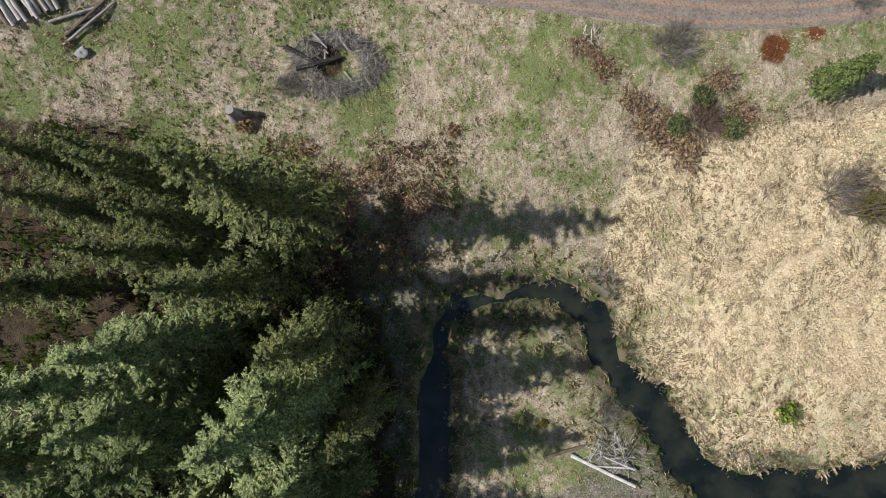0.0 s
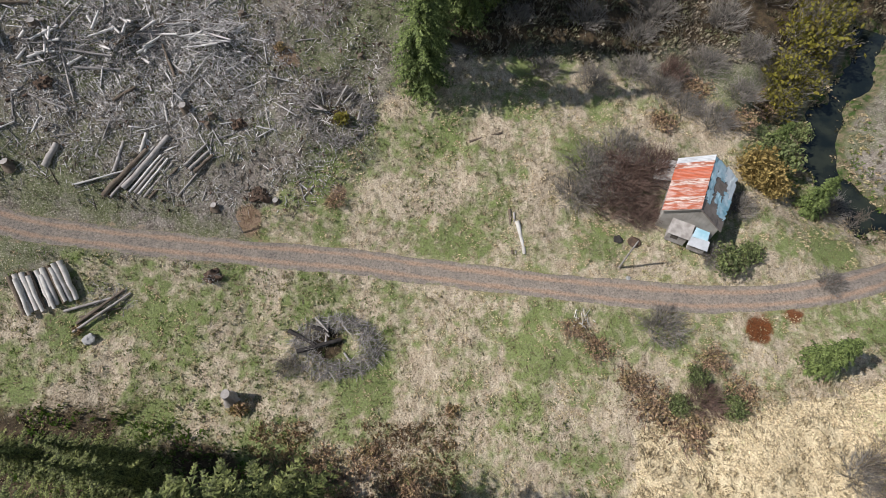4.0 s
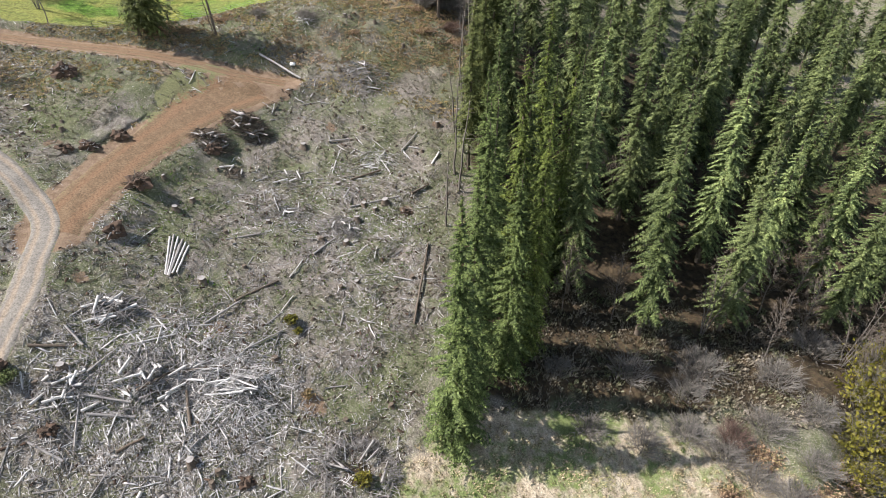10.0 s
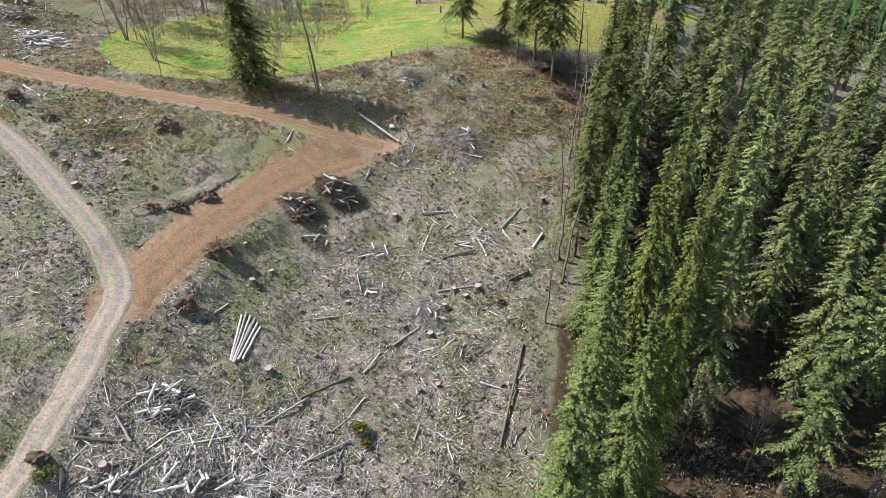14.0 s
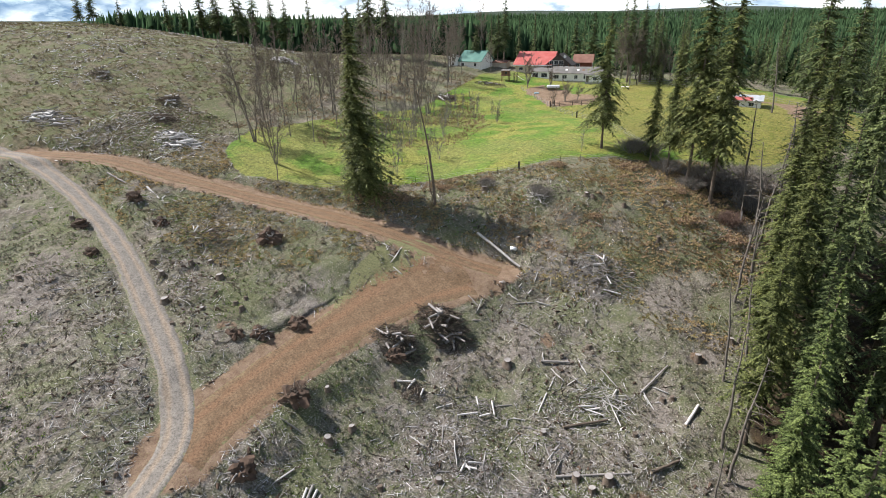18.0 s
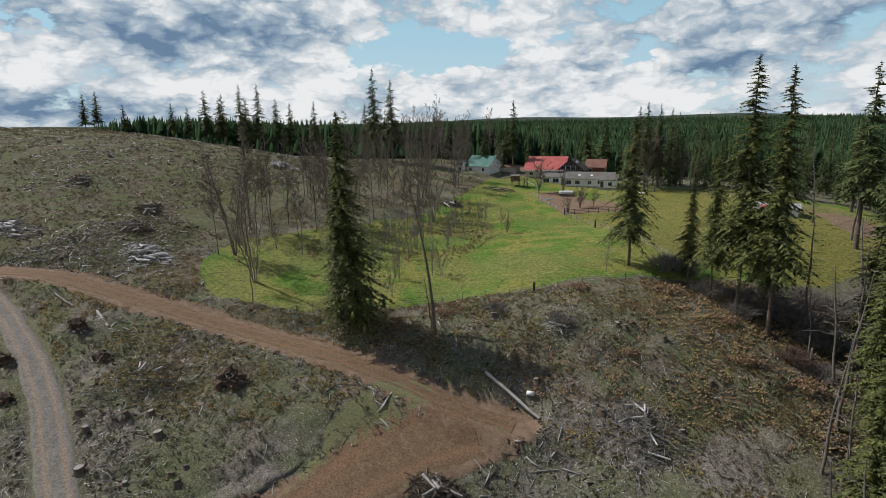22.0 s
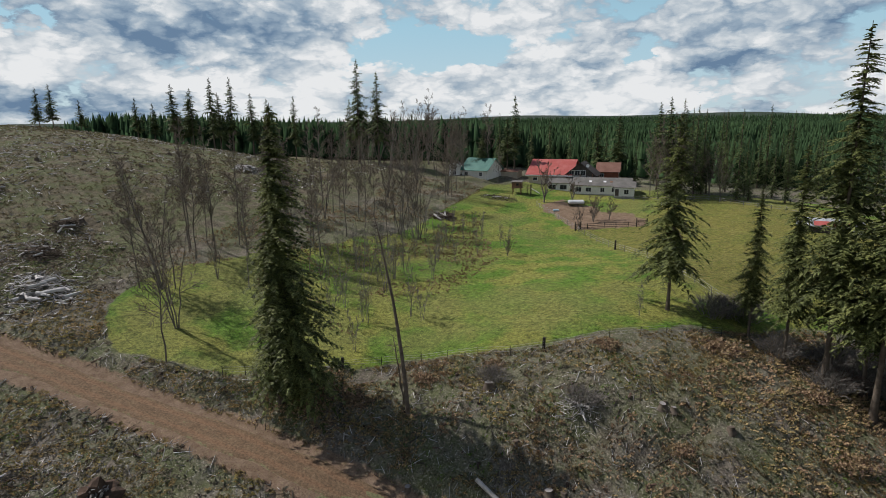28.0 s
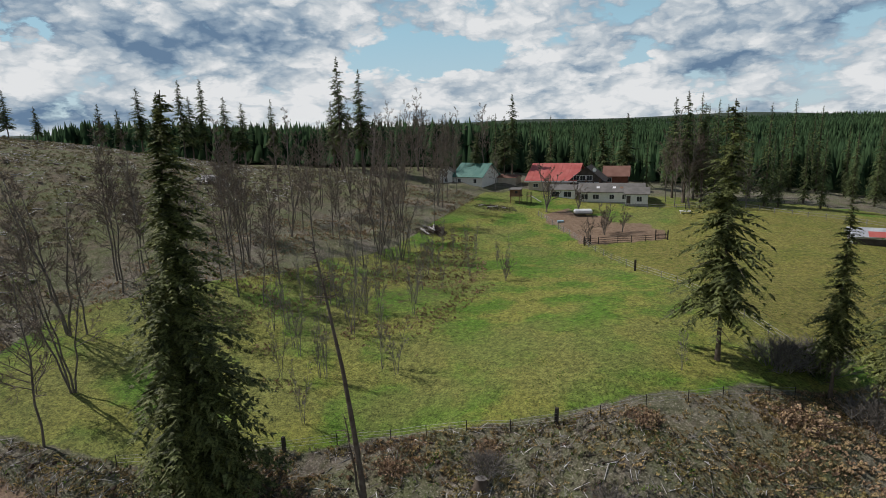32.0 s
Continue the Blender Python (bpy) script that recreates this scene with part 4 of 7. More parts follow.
def settle(proto, x, y, turn=0.0, sink=0.1):
    proto.matrix_basis = Matrix.LocRotScale((x, y, on(x, y) - sink), Euler((0, 0, turn)), None)
    return proto


R = random.Random(7)
# the tall dense stand beside the cut slope
fir_a = settle(conifer(11, 37, 6.2, FIR, "tall green fir in the dense stand", per=6, stations=22, droop=13, ragged=0.55, size=0.8, shape=0.9), 30.5, 98)
fir_b = settle(conifer(12, 40, 6.0, BLUEFIR, "tall grey-green fir in the dense stand", per=6, droop=14, stations=22, ragged=0.55, size=0.8, shape=0.9), 18.7, 105)
cedar_a = settle(conifer(13, 36, 5.6, CEDAR, "yellow-green hemlock at the edge of the stand", low=0.01, per=7, stations=18, droop=9, ragged=0.5, shape=0.85, gap=0.6, size=0.72, name="hemlock"), -2.2, 60.5)
cedar_b = settle(conifer(16, 39, 4.8, DEEPCEDAR, "deep green cedar with hanging sprays", low=0.02, per=6, stations=18, droop=32, ragged=0.5, shape=0.7, gap=0.65, size=0.8, name="cedar"), 9.3, 99.6)
fir_c = settle(conifer(14, 36, 5.2, DARKFIR, "dark fir in the dense stand", low=0.12, per=5, stations=18, droop=14, ragged=0.6, size=0.9), 6.7, 92)
thin_a = settle(conifer(15, 38, 7.4, OLIVEFIR, "tall slender fir with a bare lower trunk", low=0.24, per=6, stations=16, ragged=0.65, size=0.9, droop=14, gap=0.6, shape=0.75, thick=0.0075), -9.4, 154)
for x, y, s in ((-0.6, 68, 0.95), (0.6, 76, 1.0), (1.8, 84, 1.0), (2.6, 92, 0.9), (1.0, 100, 0.8), (2.8, 108, 0.85), (4.4, 73, 0.9), (-1.2, 64, 0.6)):
    plant(cedar_a, x, y, s, R.random() * 6)
for x, y, s in ((8.6, 84, 0.95), (12.5, 93, 0.95), (7.5, 76.5, 0.85), (5.5, 89, 0.95)):
    plant(cedar_b, x, y, s, R.random() * 6)
STAND_TREES = ((26.5, 82), (38, 86), (15, 91), (42, 90), (48, 96), (41, 103), (33, 107), (27, 110), (15, 104), (4, 113),
               (20, 116), (12, 120), (5, 121), (6, 130), (14, 132), (24, 126), (34, 118), (44, 112), (54, 104), (60, 96), (56, 118), (46, 126), (34, 132), (22, 140), (12, 144), (30, 146), (42, 140), (60, 130), (70, 112), (72, 126), (52, 142), (22, 154), (36, 160), (66, 144),
               (6, 138), (16, 150), (28, 136), (40, 150), (50, 156), (64, 158), (28, 164), (46, 168), (80, 100), (86, 118), (82, 138), (76, 90), (14, 172), (24, 176), (58, 172), (74, 164), (88, 150), (36, 182), (50, 188), (58, 90), (70, 101), (63, 108), (67, 94), (75, 106), (54, 101), (62, 120), (48, 118), (38, 112), (58, 138), (26, 118), (72, 138), (90, 128), (94, 142), (80, 152), (70, 176), (56, 150), (84, 166), (104, 118), (108, 140), (100, 160), (110, 98), (116, 120), (100, 180), (112, 160), (118, 176), (104, 198), (122, 140), (96, 190), (126, 158), (88, 182), (118, 198), (78, 196), (94, 210), (110, 216), (124, 100), (130, 122), (70, 214), (56, 216), (70, 184), (92, 172), (30, 196), (46, 204), (64, 202), (84, 196), (98, 130), (100, 108), (92, 84))
back_a = settle(conifer(17, 37, 6.0, FIR, "green fir deep in the dense stand", low=0.22, stations=9, size=1.5, gap=0.85), 18, 128)
back_b = settle(conifer(18, 35, 5.6, DARKFIR, "dark fir deep in the dense stand", low=0.22, stations=9, size=1.5, gap=0.85), 38, 124)
for x, y in STAND_TREES:
    plant(R.choice((fir_a, fir_b, fir_c, fir_c, fir_a)) if y < 112 or x < 8 else R.choice((back_a, back_b)), x + R.uniform(-1.5, 1.5), y + R.uniform(-1.5, 1.5), R.uniform(0.78, 1.06), R.random() * 6)
# the wood west of the creek
west_a = settle(conifer(21, 41, 8.4, OLIVEFIR, "broad dark fir west of the creek", per=5, stations=20, droop=8, low=0.12, size=0.8, shape=0.7, gap=0.85, ragged=0.75), -15, 7)
west_b = settle(conifer(22, 37, 8.0, BLUEFIR, "pale grey-green fir west of the creek", per=7, stations=20, droop=10, low=0.06, size=0.85, shape=0.62, gap=0.85, ragged=0.6), -15, -10.5)
west_c = settle(conifer(23, 33, 7.6, CEDAR, "fresh green fir west of the creek", per=7, stations=20, droop=12, low=0.06, size=0.85, shape=0.6, gap=0.85, ragged=0.6), -24, -13)
for x, y, s, p in ((-12.5, -5, 0.8, west_a), (-20, 0, 0.8, west_a), (-27, 6.5, 0.6, west_a), (-31, 11, 0.55, west_a), (-28, 3, 0.68, west_a), (-26, -5, 0.85, west_b), (-36, 8, 0.6, west_a), (-15, -19, 0.95, west_b), (-23, -22, 0.95, west_b), (-33, -8, 0.8, west_b), (-31, -17, 0.95, west_c), (-11, -27, 0.75, west_a), (-40, 0, 0.65, west_a), (-42, -16, 0.9, west_b), (-34, -30, 0.85, west_a), (-10, -15, 0.5, west_a), (-22, -34, 0.9, west_b),
                   (-33, 13, 0.5, west_a), (-40, 13, 0.5, west_a), (-28, -11, 0.8, west_b), (-37, -23, 0.85, west_c), (-30, -27, 0.8, west_b), (-10.5, -21, 0.55, west_c), (-17, -27, 0.8, west_a), (-8, -12.5, 0.55, west_a), (-9, -33, 0.6, west_b)):
    plant(p, x, y, s, R.random() * 6)
# firs round the pasture
settle(conifer(31, 33, 8.6, OLIVEFIR, "dark solitary spruce with drooping boughs at the pasture corner", low=0.09, per=9, stations=24, droop=15, shape=0.72, ragged=0.5, size=0.75, gap=0.5, thick=0.007, heavy=-1.69, lean=4.0), -67.6, 130.2, 2.04)
settle(conifer(32, 25.5, 7.0, OLIVEFIR, "spreading dark fir on the pasture edge", low=0.21, per=6, stations=16, droop=14, ragged=0.7, size=0.9, gap=0.62, shape=0.7, thick=0.008), -30.6, 163.5)
plant(thin_a, -13.6, 156.8, 1.0, 2.0)
plant(thin_a, -17.4, 158.5, 0.66, 4.0)
plant(thin_a, -9.8, 158, 0.7, 3.0)
plant(thin_a, -21, 163, 0.5, 1.0, label="small fir with drooping mossy boughs")
skyline_fir = settle(conifer(33, 33, 7.0, DARKFIR, "spreading fir on the skyline", low=0.28, per=4, stations=8, droop=8, ragged=0.65, size=1.8, gap=0.8, shape=0.8), -150, 262)
skyline_fir.scale = (0.7, 0.7, 0.7)
for x, y, zt in ((-140, 252.8, 95.5), (-131, 251, 91), (-91.8, 277, 83), (-39.8, 255.7, 80), (-43, 262, 79), (-36, 258, 77), (-258, 215, 89), (-251, 216, 90), (-236, 217, 84), (-229, 234, 85), (-222, 236, 83), (-216, 240, 90), (-206, 240, 88), (-201, 245, 92), (-205, 252, 87), (-188, 252, 86), (-212, 244, 87), (-194, 248, 92), (-184, 256, 84), (-176, 262, 85), (8, 200, 84), (12, 186, 78), (-58, 285, 76), (-96, 258, 72), (-89, 262, 76), (-30, 268, 70), (-66, 290, 74), (20, 232, 78), (30, 215, 80), (14, 245, 72)):
    k = (zt - on(x, y)) / 33
    plant(skyline_fir, x, y, k * (1.25 if k < 0.75 else 0.95), R.random() * 6, tall=k)
# slender young conifers and bare poles along the edge of the stand
for x, y, s in ((-1.5, 114, 0.72), (0.5, 120, 0.8), (-1, 127, 0.7), (2.5, 132, 0.85), (0.8, 139, 0.75), (4, 146, 0.9), (3, 153, 0.8)):
    plant(thin_a, x, y, s, R.random() * 6, label="slender conifer at the edge of the stand")


def dead_pole(seed, h, label, lean=(0.0, 0.0), twigs=26, mat=GREYBARK, top=0.45, radius=0.011):
    """A dead or bare stem, with short broken side twigs."""
    rng = np.random.default_rng(seed)
    k = np.linspace(0, 1, 8)
    stem = np.stack((lean[0] * k ** 1.5 + rng.normal(0, 0.06, 8), lean[1] * k ** 1.5 + rng.normal(0, 0.06, 8), h * k - 0.4 * (k == 0), radius * h * (1 - k) ** 0.8 + 0.035), -1)
    side = []
    for _ in range(twigs):
        s = top + (1 - top) * rng.random()
        a, ln = rng.random() * 6.283, (0.6 + 2.2 * rng.random()) * (1.15 - s)
        b = np.array((np.interp(s, k, stem[:, 0]), np.interp(s, k, stem[:, 1]), h * s))
        side.append([(*b, 0.045), (b[0] + math.cos(a) * ln, b[1] + math.sin(a) * ln, b[2] + 0.25 * ln, 0.03), (b[0] + math.cos(a) * ln * 2, b[1] + math.sin(a) * ln * 2, b[2] + 0.1 * ln, 0.012)])
    ob = thing("dead_tree", label, "tree")
    v, f = tubes([stem], 7)
    part("trunk", mesh_from("trunk", v, f, mat, True), ob)
    v, f = tubes(side, 4)
    part("crown", mesh_from("crown", v, f, mat), ob)
    return ob


pole_a = settle(dead_pole(61, 17, "bare grey pole of a dead tree", (1.4, 0.6)), -3, 108)
for x, y, s, a in ((-4, 112, 1.0, 1), (-2.5, 118, 1.1, 2), (-4.5, 122, 0.9, 3), (-3, 129, 1.15, 4), (-4, 135, 1.0, 5), (-2, 141, 1.2, 0), (-4.2, 152.5, 0.62, 2), (0.5, 149.8, 1.1, 1), (-2, 147, 1.0, 3), (1.5, 156, 1.1, 5), (-4.2, 161, 1.0, 4), (3, 162, 1.1, 2), (-5, 99, 0.8, 1), (8, 205, 1.2, 0), (2, 215, 1.0, 3)):
    plant(pole_a, x, y, s, a)
settle(dead_pole(62, 22, "leaning dead alder with a broken grey top", (-4.5, 1.5), 40, BARK, 0.78), -54.3, 135.6)
settle(dead_pole(63, 8, "small dead stem beside the leaning alder", (-1.2, 0.3), 12, BARK, 0.6), -55.4, 136.2)
# leafless trees
alder = settle(bare_tree(41, 17, "leafless alder with fine grey-brown twigs"), -84.8, 129.3)
slim_alder = settle(bare_tree(45, 19, "slim leafless alder with a long clear stem", limbs=34, clear=0.34, reach=0.24, radius=0.006), -103.9, 140.3)
maple = settle(bare_tree(42, 18, "leafless maple with several spreading stems", stems=4, limbs=44, clear=0.3, reach=0.28, radius=0.006, spread=0.16), -90.5, 135.4)
crown_tree = settle(bare_tree(46, 20, "tall leafless tree with a wide rounded crown", stems=3, limbs=42, clear=0.22, reach=0.36, angle=0.6, radius=0.0065, spread=0.12, fine=0.028), -105, 262)
sapling = settle(bare_tree(43, 7, "leafless sapling in the pasture", stems=3, limbs=18, clear=0.2, reach=0.26, bark=GREYTWIG, twig=GREYTWIG, radius=0.005, angle=0.6, fine=0.014, spread=0.18), -62.3, 153.6)
orchard = settle(bare_tree(44, 6, "small leafless orchard tree", stems=3, limbs=24, clear=0.2, reach=0.5, radius=0.014, up=0.1, spread=0.35), -52.8, 222.4)
for x, y, s in ((-101.8, 142.2, 1.15), (-100, 143.5, 1.1), (-107, 158, 0.9), (-91, 198, 1.25), (-106, 152.7, 1.0), (-108.5, 157.6, 0.9), (-91.3, 168, 1.0), (-88, 192, 1.15), (-83, 191.5, 0.9), (-94, 180, 1.1), (-98, 163, 0.8), (-101, 172, 0.95), (-96, 190, 1.0), (-92, 204, 1.1), (-100, 200, 0.9), (-104, 186, 1.0), (-90, 218, 1.0), (-97, 215, 1.1), (-95, 230, 1.0), (-103, 226, 0.95), (-110, 208, 1.0), (-108, 236, 1.1), (-100, 241, 1.0), (-118, 225, 1.0), (-116, 244, 1.1),
                (-124, 250, 1.15), (-112, 255, 1.1), (-105, 262, 1.15), (-128, 238, 0.9), (-99, 270, 1.2), (-120, 266, 1.25), (-135, 258, 1.2), (-140, 244, 0.9), (-113, 272, 1.2), (-126, 272, 1.3), (-88, 252, 0.8), (-38, 262, 1.0), (-33, 258, 0.95), (-41, 268, 1.0), (-41.4, 250, 1.0), (-38.5, 252, 1.0), (-40, 256, 1.1), (-36, 255, 0.95), (-44, 256, 1.1), (-29, 262, 0.8), (-26, 255, 0.7), (-98, 150, 0.6), (-111, 168, 0.75), (-146, 262, 1.1), (-153, 254, 0.9), (-99, 158, 0.9), (-89, 162, 0.9), (-96, 172, 1.0), (-92, 196, 1.0), (-105, 193, 1.0), (-106, 216, 1.1), (-112, 182, 0.8)):
    plant(R.choice((alder, slim_alder, alder, maple) if y < 235 else (crown_tree, alder, slim_alder)), x, y, s * R.uniform(0.8, 1.1), R.random() * 6, tilt=R.uniform(-0.09, 0.09), label="leafless tree in the thin grove above the pasture")
GROVE_TREES = [(x, y) for x, y in ((R.uniform(-128, -74), R.uniform(150, 262)) for _ in range(160)) if x < -76 - 0.16 * (y - 150) and x > -112 - 0.12 * (y - 150)]
for x, y in GROVE_TREES[:26]:
    plant(slim_alder, x, y, R.uniform(0.75, 1.2), R.random() * 6, label="slim leafless alder in the grove above the pasture")
for x, y, s in ((-72.2, 160, 1.35), (-73.8, 148, 0.9), (-66.3, 142.6, 0.8), (-78.7, 165.5, 1.1), (-71.6, 177.4, 1.0), (-74.6, 187.5, 0.9), (-67.5, 186.3, 0.9), (-62, 188, 0.8), (-82.8, 176, 1.0), (-80, 184, 0.9), (-76, 172, 0.9), (-68, 168, 0.9), (-75, 196, 0.8), (-80, 202, 0.8), (-70, 150, 0.8), (-77, 154, 0.9), (-74, 166, 1.1), (-69, 179, 0.7), (-82, 158, 1.0), (-33.6, 159.4, 0.55), (-76, 204, 0.7), (-66, 195, 0.6)):
    plant(sapling, x, y, s * 0.9, R.random() * 6, tall=s * 1.25)
for _ in range(30):
    x, y = R.uniform(-88, -63), R.uniform(147, 205)
    if x < -60 - 0.22 * (y - 147):
        plant(sapling, x, y, R.uniform(0.6, 0.95), R.random() * 6, tall=R.uniform(0.8, 1.5), label="slim leafless sapling under the grove")
for x, y, s in ((-69.2, 237.6, 1.9), (-62.3, 240.8, 1.15), (-53.1, 223.6, 1.0), (-49.6, 225.1, 0.9), (-54.8, 216.1, 0.9), (-61.2, 186.2, 0.7)):
    plant(orchard, x, y, s, R.random() * 6)
# leafless growth between the firs and along the creek
for x, y, s in ((21.4, 84, 0.75), (36, 84, 0.75), (44, 80, 0.7), (50, 83, 0.8), (56, 80, 0.75), (63, 82, 0.8), (69, 86, 0.8), (47, 90, 0.8), (53, 92, 0.85), (60, 98, 0.85), (72, 92, 0.8), (14, 86, 0.7), (27, 112, 0.9), (46, 12, 0.5), (46, 8.5, 0.45), (52, 40, 0.4), (57, 76, 0.6)):
    plant(R.choice((maple, alder)), x, y, s * 1.1, R.random() * 6, label="grey leafless tree at the creek side")
thicket = settle(shrub(51, 3.2, 3.4, "leafless grey-brown thicket of thin shoots", GREYTWIG, 130), 22, 47)
red_thicket = settle(shrub(52, 3.4, 3.4, "reddish leafless thicket beside the barn", REDTWIG, 150), 25.5, 46)
bramble = settle(shrub(53, 0.95, 2.7, "low tangle of brambles and dead bracken", REDTWIG, 45, BRACKEN, "bramble", 700), -8.5, 14)
green_bush = settle(shrub(54, 2.2, 2.2, "leafy dark green bush in the grass", TWIG, 90, FIR, "bush", 1800), 36, 35.8)
moss_tree = settle(shrub(55, 7.0, 4.2, "mossy yellow-green willow at the creek", GREYTWIG, 190, YELLOW, "willow", 1900), 52.5, 66)
gold_willow = settle(shrub(56, 4.2, 2.9, "golden-twigged willow behind the barn", GOLD, 240, GOLD, "willow", 1400), 42.2, 48.5)
broom = settle(shrub(57, 1.5, 1.0, "yellow-flowering broom bush among the slash", TWIG, 60, YELLOW, "bush", 500), -12.8, 55)
fern = settle(shrub(58, 0.9, 0.9, "rusty dead fern clump", GOLD, 50, BRACKEN, "fern", 260), 1.3, 19)
settle(shrub(59, 1.8, 1.7, "young bush just coming into leaf", TWIG, 50, LEAF, "bush", 380), 40.9, -14.7)
for p, rows in ((thicket, ((22, 74, 1.0), (30, 72, 0.9), (33, 76, 1.2), (44, 76, 1.1), (53, 83, 1.2), (12, 73, 0.7), (-18, 160, 0.9), (-13, 156, 0.8), (-9, 161, 1.2), (-2, 156, 1.1), (3, 160, 1.2), (-3, 149, 0.8), (18, 45.5, 1.0), (20.5, 49.5, 1.1), (24.5, 51.5, 1.1), (26.7, 28, 0.9), (38.5, 56.5, 0.9), (35.4, 59.3, 0.8), (32, 62, 0.8), (43, 61, 0.8), (22, 63.5, 0.8), (28, 65, 0.9), (46, 11, 0.9), (15, 64.5, 0.7), (39.5, 67, 0.9), (47, 70, 0.9), (-36.7, 141.5, 0.7), (-25, 166, 1.0), (-21.6, 167.5, 1.1), (-12, 163, 1.2), (-5, 160, 1.2), (0, 166, 1.2), (-47, 142.5, 0.6), (53, 45, 0.8), (48, 33, 0.6), (-18.5, 24.2, 0.5), (5, 170, 1.2), (-8, 167, 1.0), (20, -15, 0.5), (-4, 168, 1.1), (34, 36.5, 0.6), (39, 43.5, 0.7))),
                (red_thicket, ((28.5, 48.5, 1.1), (22.5, 44.5, 1.1), (26, 42.8, 0.9), (24.5, 48, 1.2), (30.5, 19.3, 0.8), (-12, 158, 0.7), (-6, 150, 0.8), (34, 65, 0.8))),
                (bramble, ((-12, 10, 1.2), (-4, 10.5, 1.0), (-12, 5.5, 1.2), (-6, 5.5, 1.0), (-14, 13.5, 0.9), (19, 26, 0.8), (16.5, 28, 0.7), (22.5, 22, 0.8), (24.5, 19.4, 1.1), (28.4, 16.5, 1.2), (35, 20, 0.9), (32, 24, 0.8), (-15, 2.5, 1.0), (-55, 141, 0.8), (-47.5, 144.8, 0.6), (-36, 150.5, 0.7), (-24, 156.5, 1.1), (-15, 153.5, 0.8), (-5, 146, 1.0), (-66, 133, 1.0), (-63.5, 131.5, 0.9), (-60, 134, 0.8), (-1, 134, 0.9), (-12, 146, 0.8), (-27, 141, 0.7), (37, 63, 1.0), (47, 62, 1.1), (31, 57, 0.9), (42, 57, 1.0), (-13.5, 44.7, 0.6))),
                (green_bush, ((33.5, 18.5, 0.7), (27.5, 19, 0.6), (30, 22, 0.6), (46.5, 52, 1.5), (-52, 57.5, 0.5), (9.4, -16, 0.5), (53, 58, 0.8), (39, 37, 0.7))),
                (moss_tree, ((57.5, 73, 1.2), (50, 62, 0.7), (61, 79, 1.1), (49, 9, 0.5))),
                (gold_willow, ((44, 46.5, 0.7),)),
                (broom, ((-25.4, 74, 0.9), (12, -16.5, 0.5), (-24.2, 73, 0.6))),
                (fern, ((-23.6, 19.6, 1.3), (-43, 28.2, 0.8), (-21, 64, 0.9)))):
    for x, y, s in rows:
        plant(p, x, y, s, R.random() * 6)
young_cedar = settle(conifer(71, 8.5, 3.3, CEDAR, "bushy bright green young cedar", low=0.02, per=8, stations=10, gap=0.35, droop=24, shape=0.6, name="cedar"), 44, 23.2)
plant(young_cedar, 49.5, 44.5, 0.95, 2.0)
plant(young_cedar, 47.5, 54.5, 0.7, 4.0)
plant(young_cedar, -21.5, 166, 0.5, 1.0)

# firs beyond the far field
field_fir = settle(conifer(19, 33, 6.4, DARKFIR, "dark fir beyond the far field", low=0.08, stations=6, size=1.25, gap=1.3, per=6), -20, 270)
field_fir.scale = (0.5, 0.5, 0.5)
for k in range(90):
    x, y = R.uniform(-38, 85), R.uniform(256, 318)
    plant(field_fir, x, y - 0.3 * max(0, x - 5), R.uniform(0.42, 0.85), R.random() * 6, label="dark fir beyond the far field")
for x, y, k in ((-82, 286, 0.62), (-70, 292, 0.5), (-64, 296, 0.6), (-52, 284, 0.5), (-90, 290, 0.55), (-78, 300, 0.6), (-47, 292, 0.55), (-100, 284, 0.6), (-108, 292, 0.6)):
    plant(field_fir, x, y, k, R.random() * 6, label="dark fir behind the houses")

# ---- far woods ----


FAR_FIR = foliage("far_fir", (0.022, 0.042, 0.021), (0.037, 0.066, 0.03), (0.046, 0.077, 0.033), 0.02, 0.05, 0.05)
FAR_FIR.node_tree.nodes["Principled BSDF"].inputs["Specular IOR Level"].default_value = 0.0


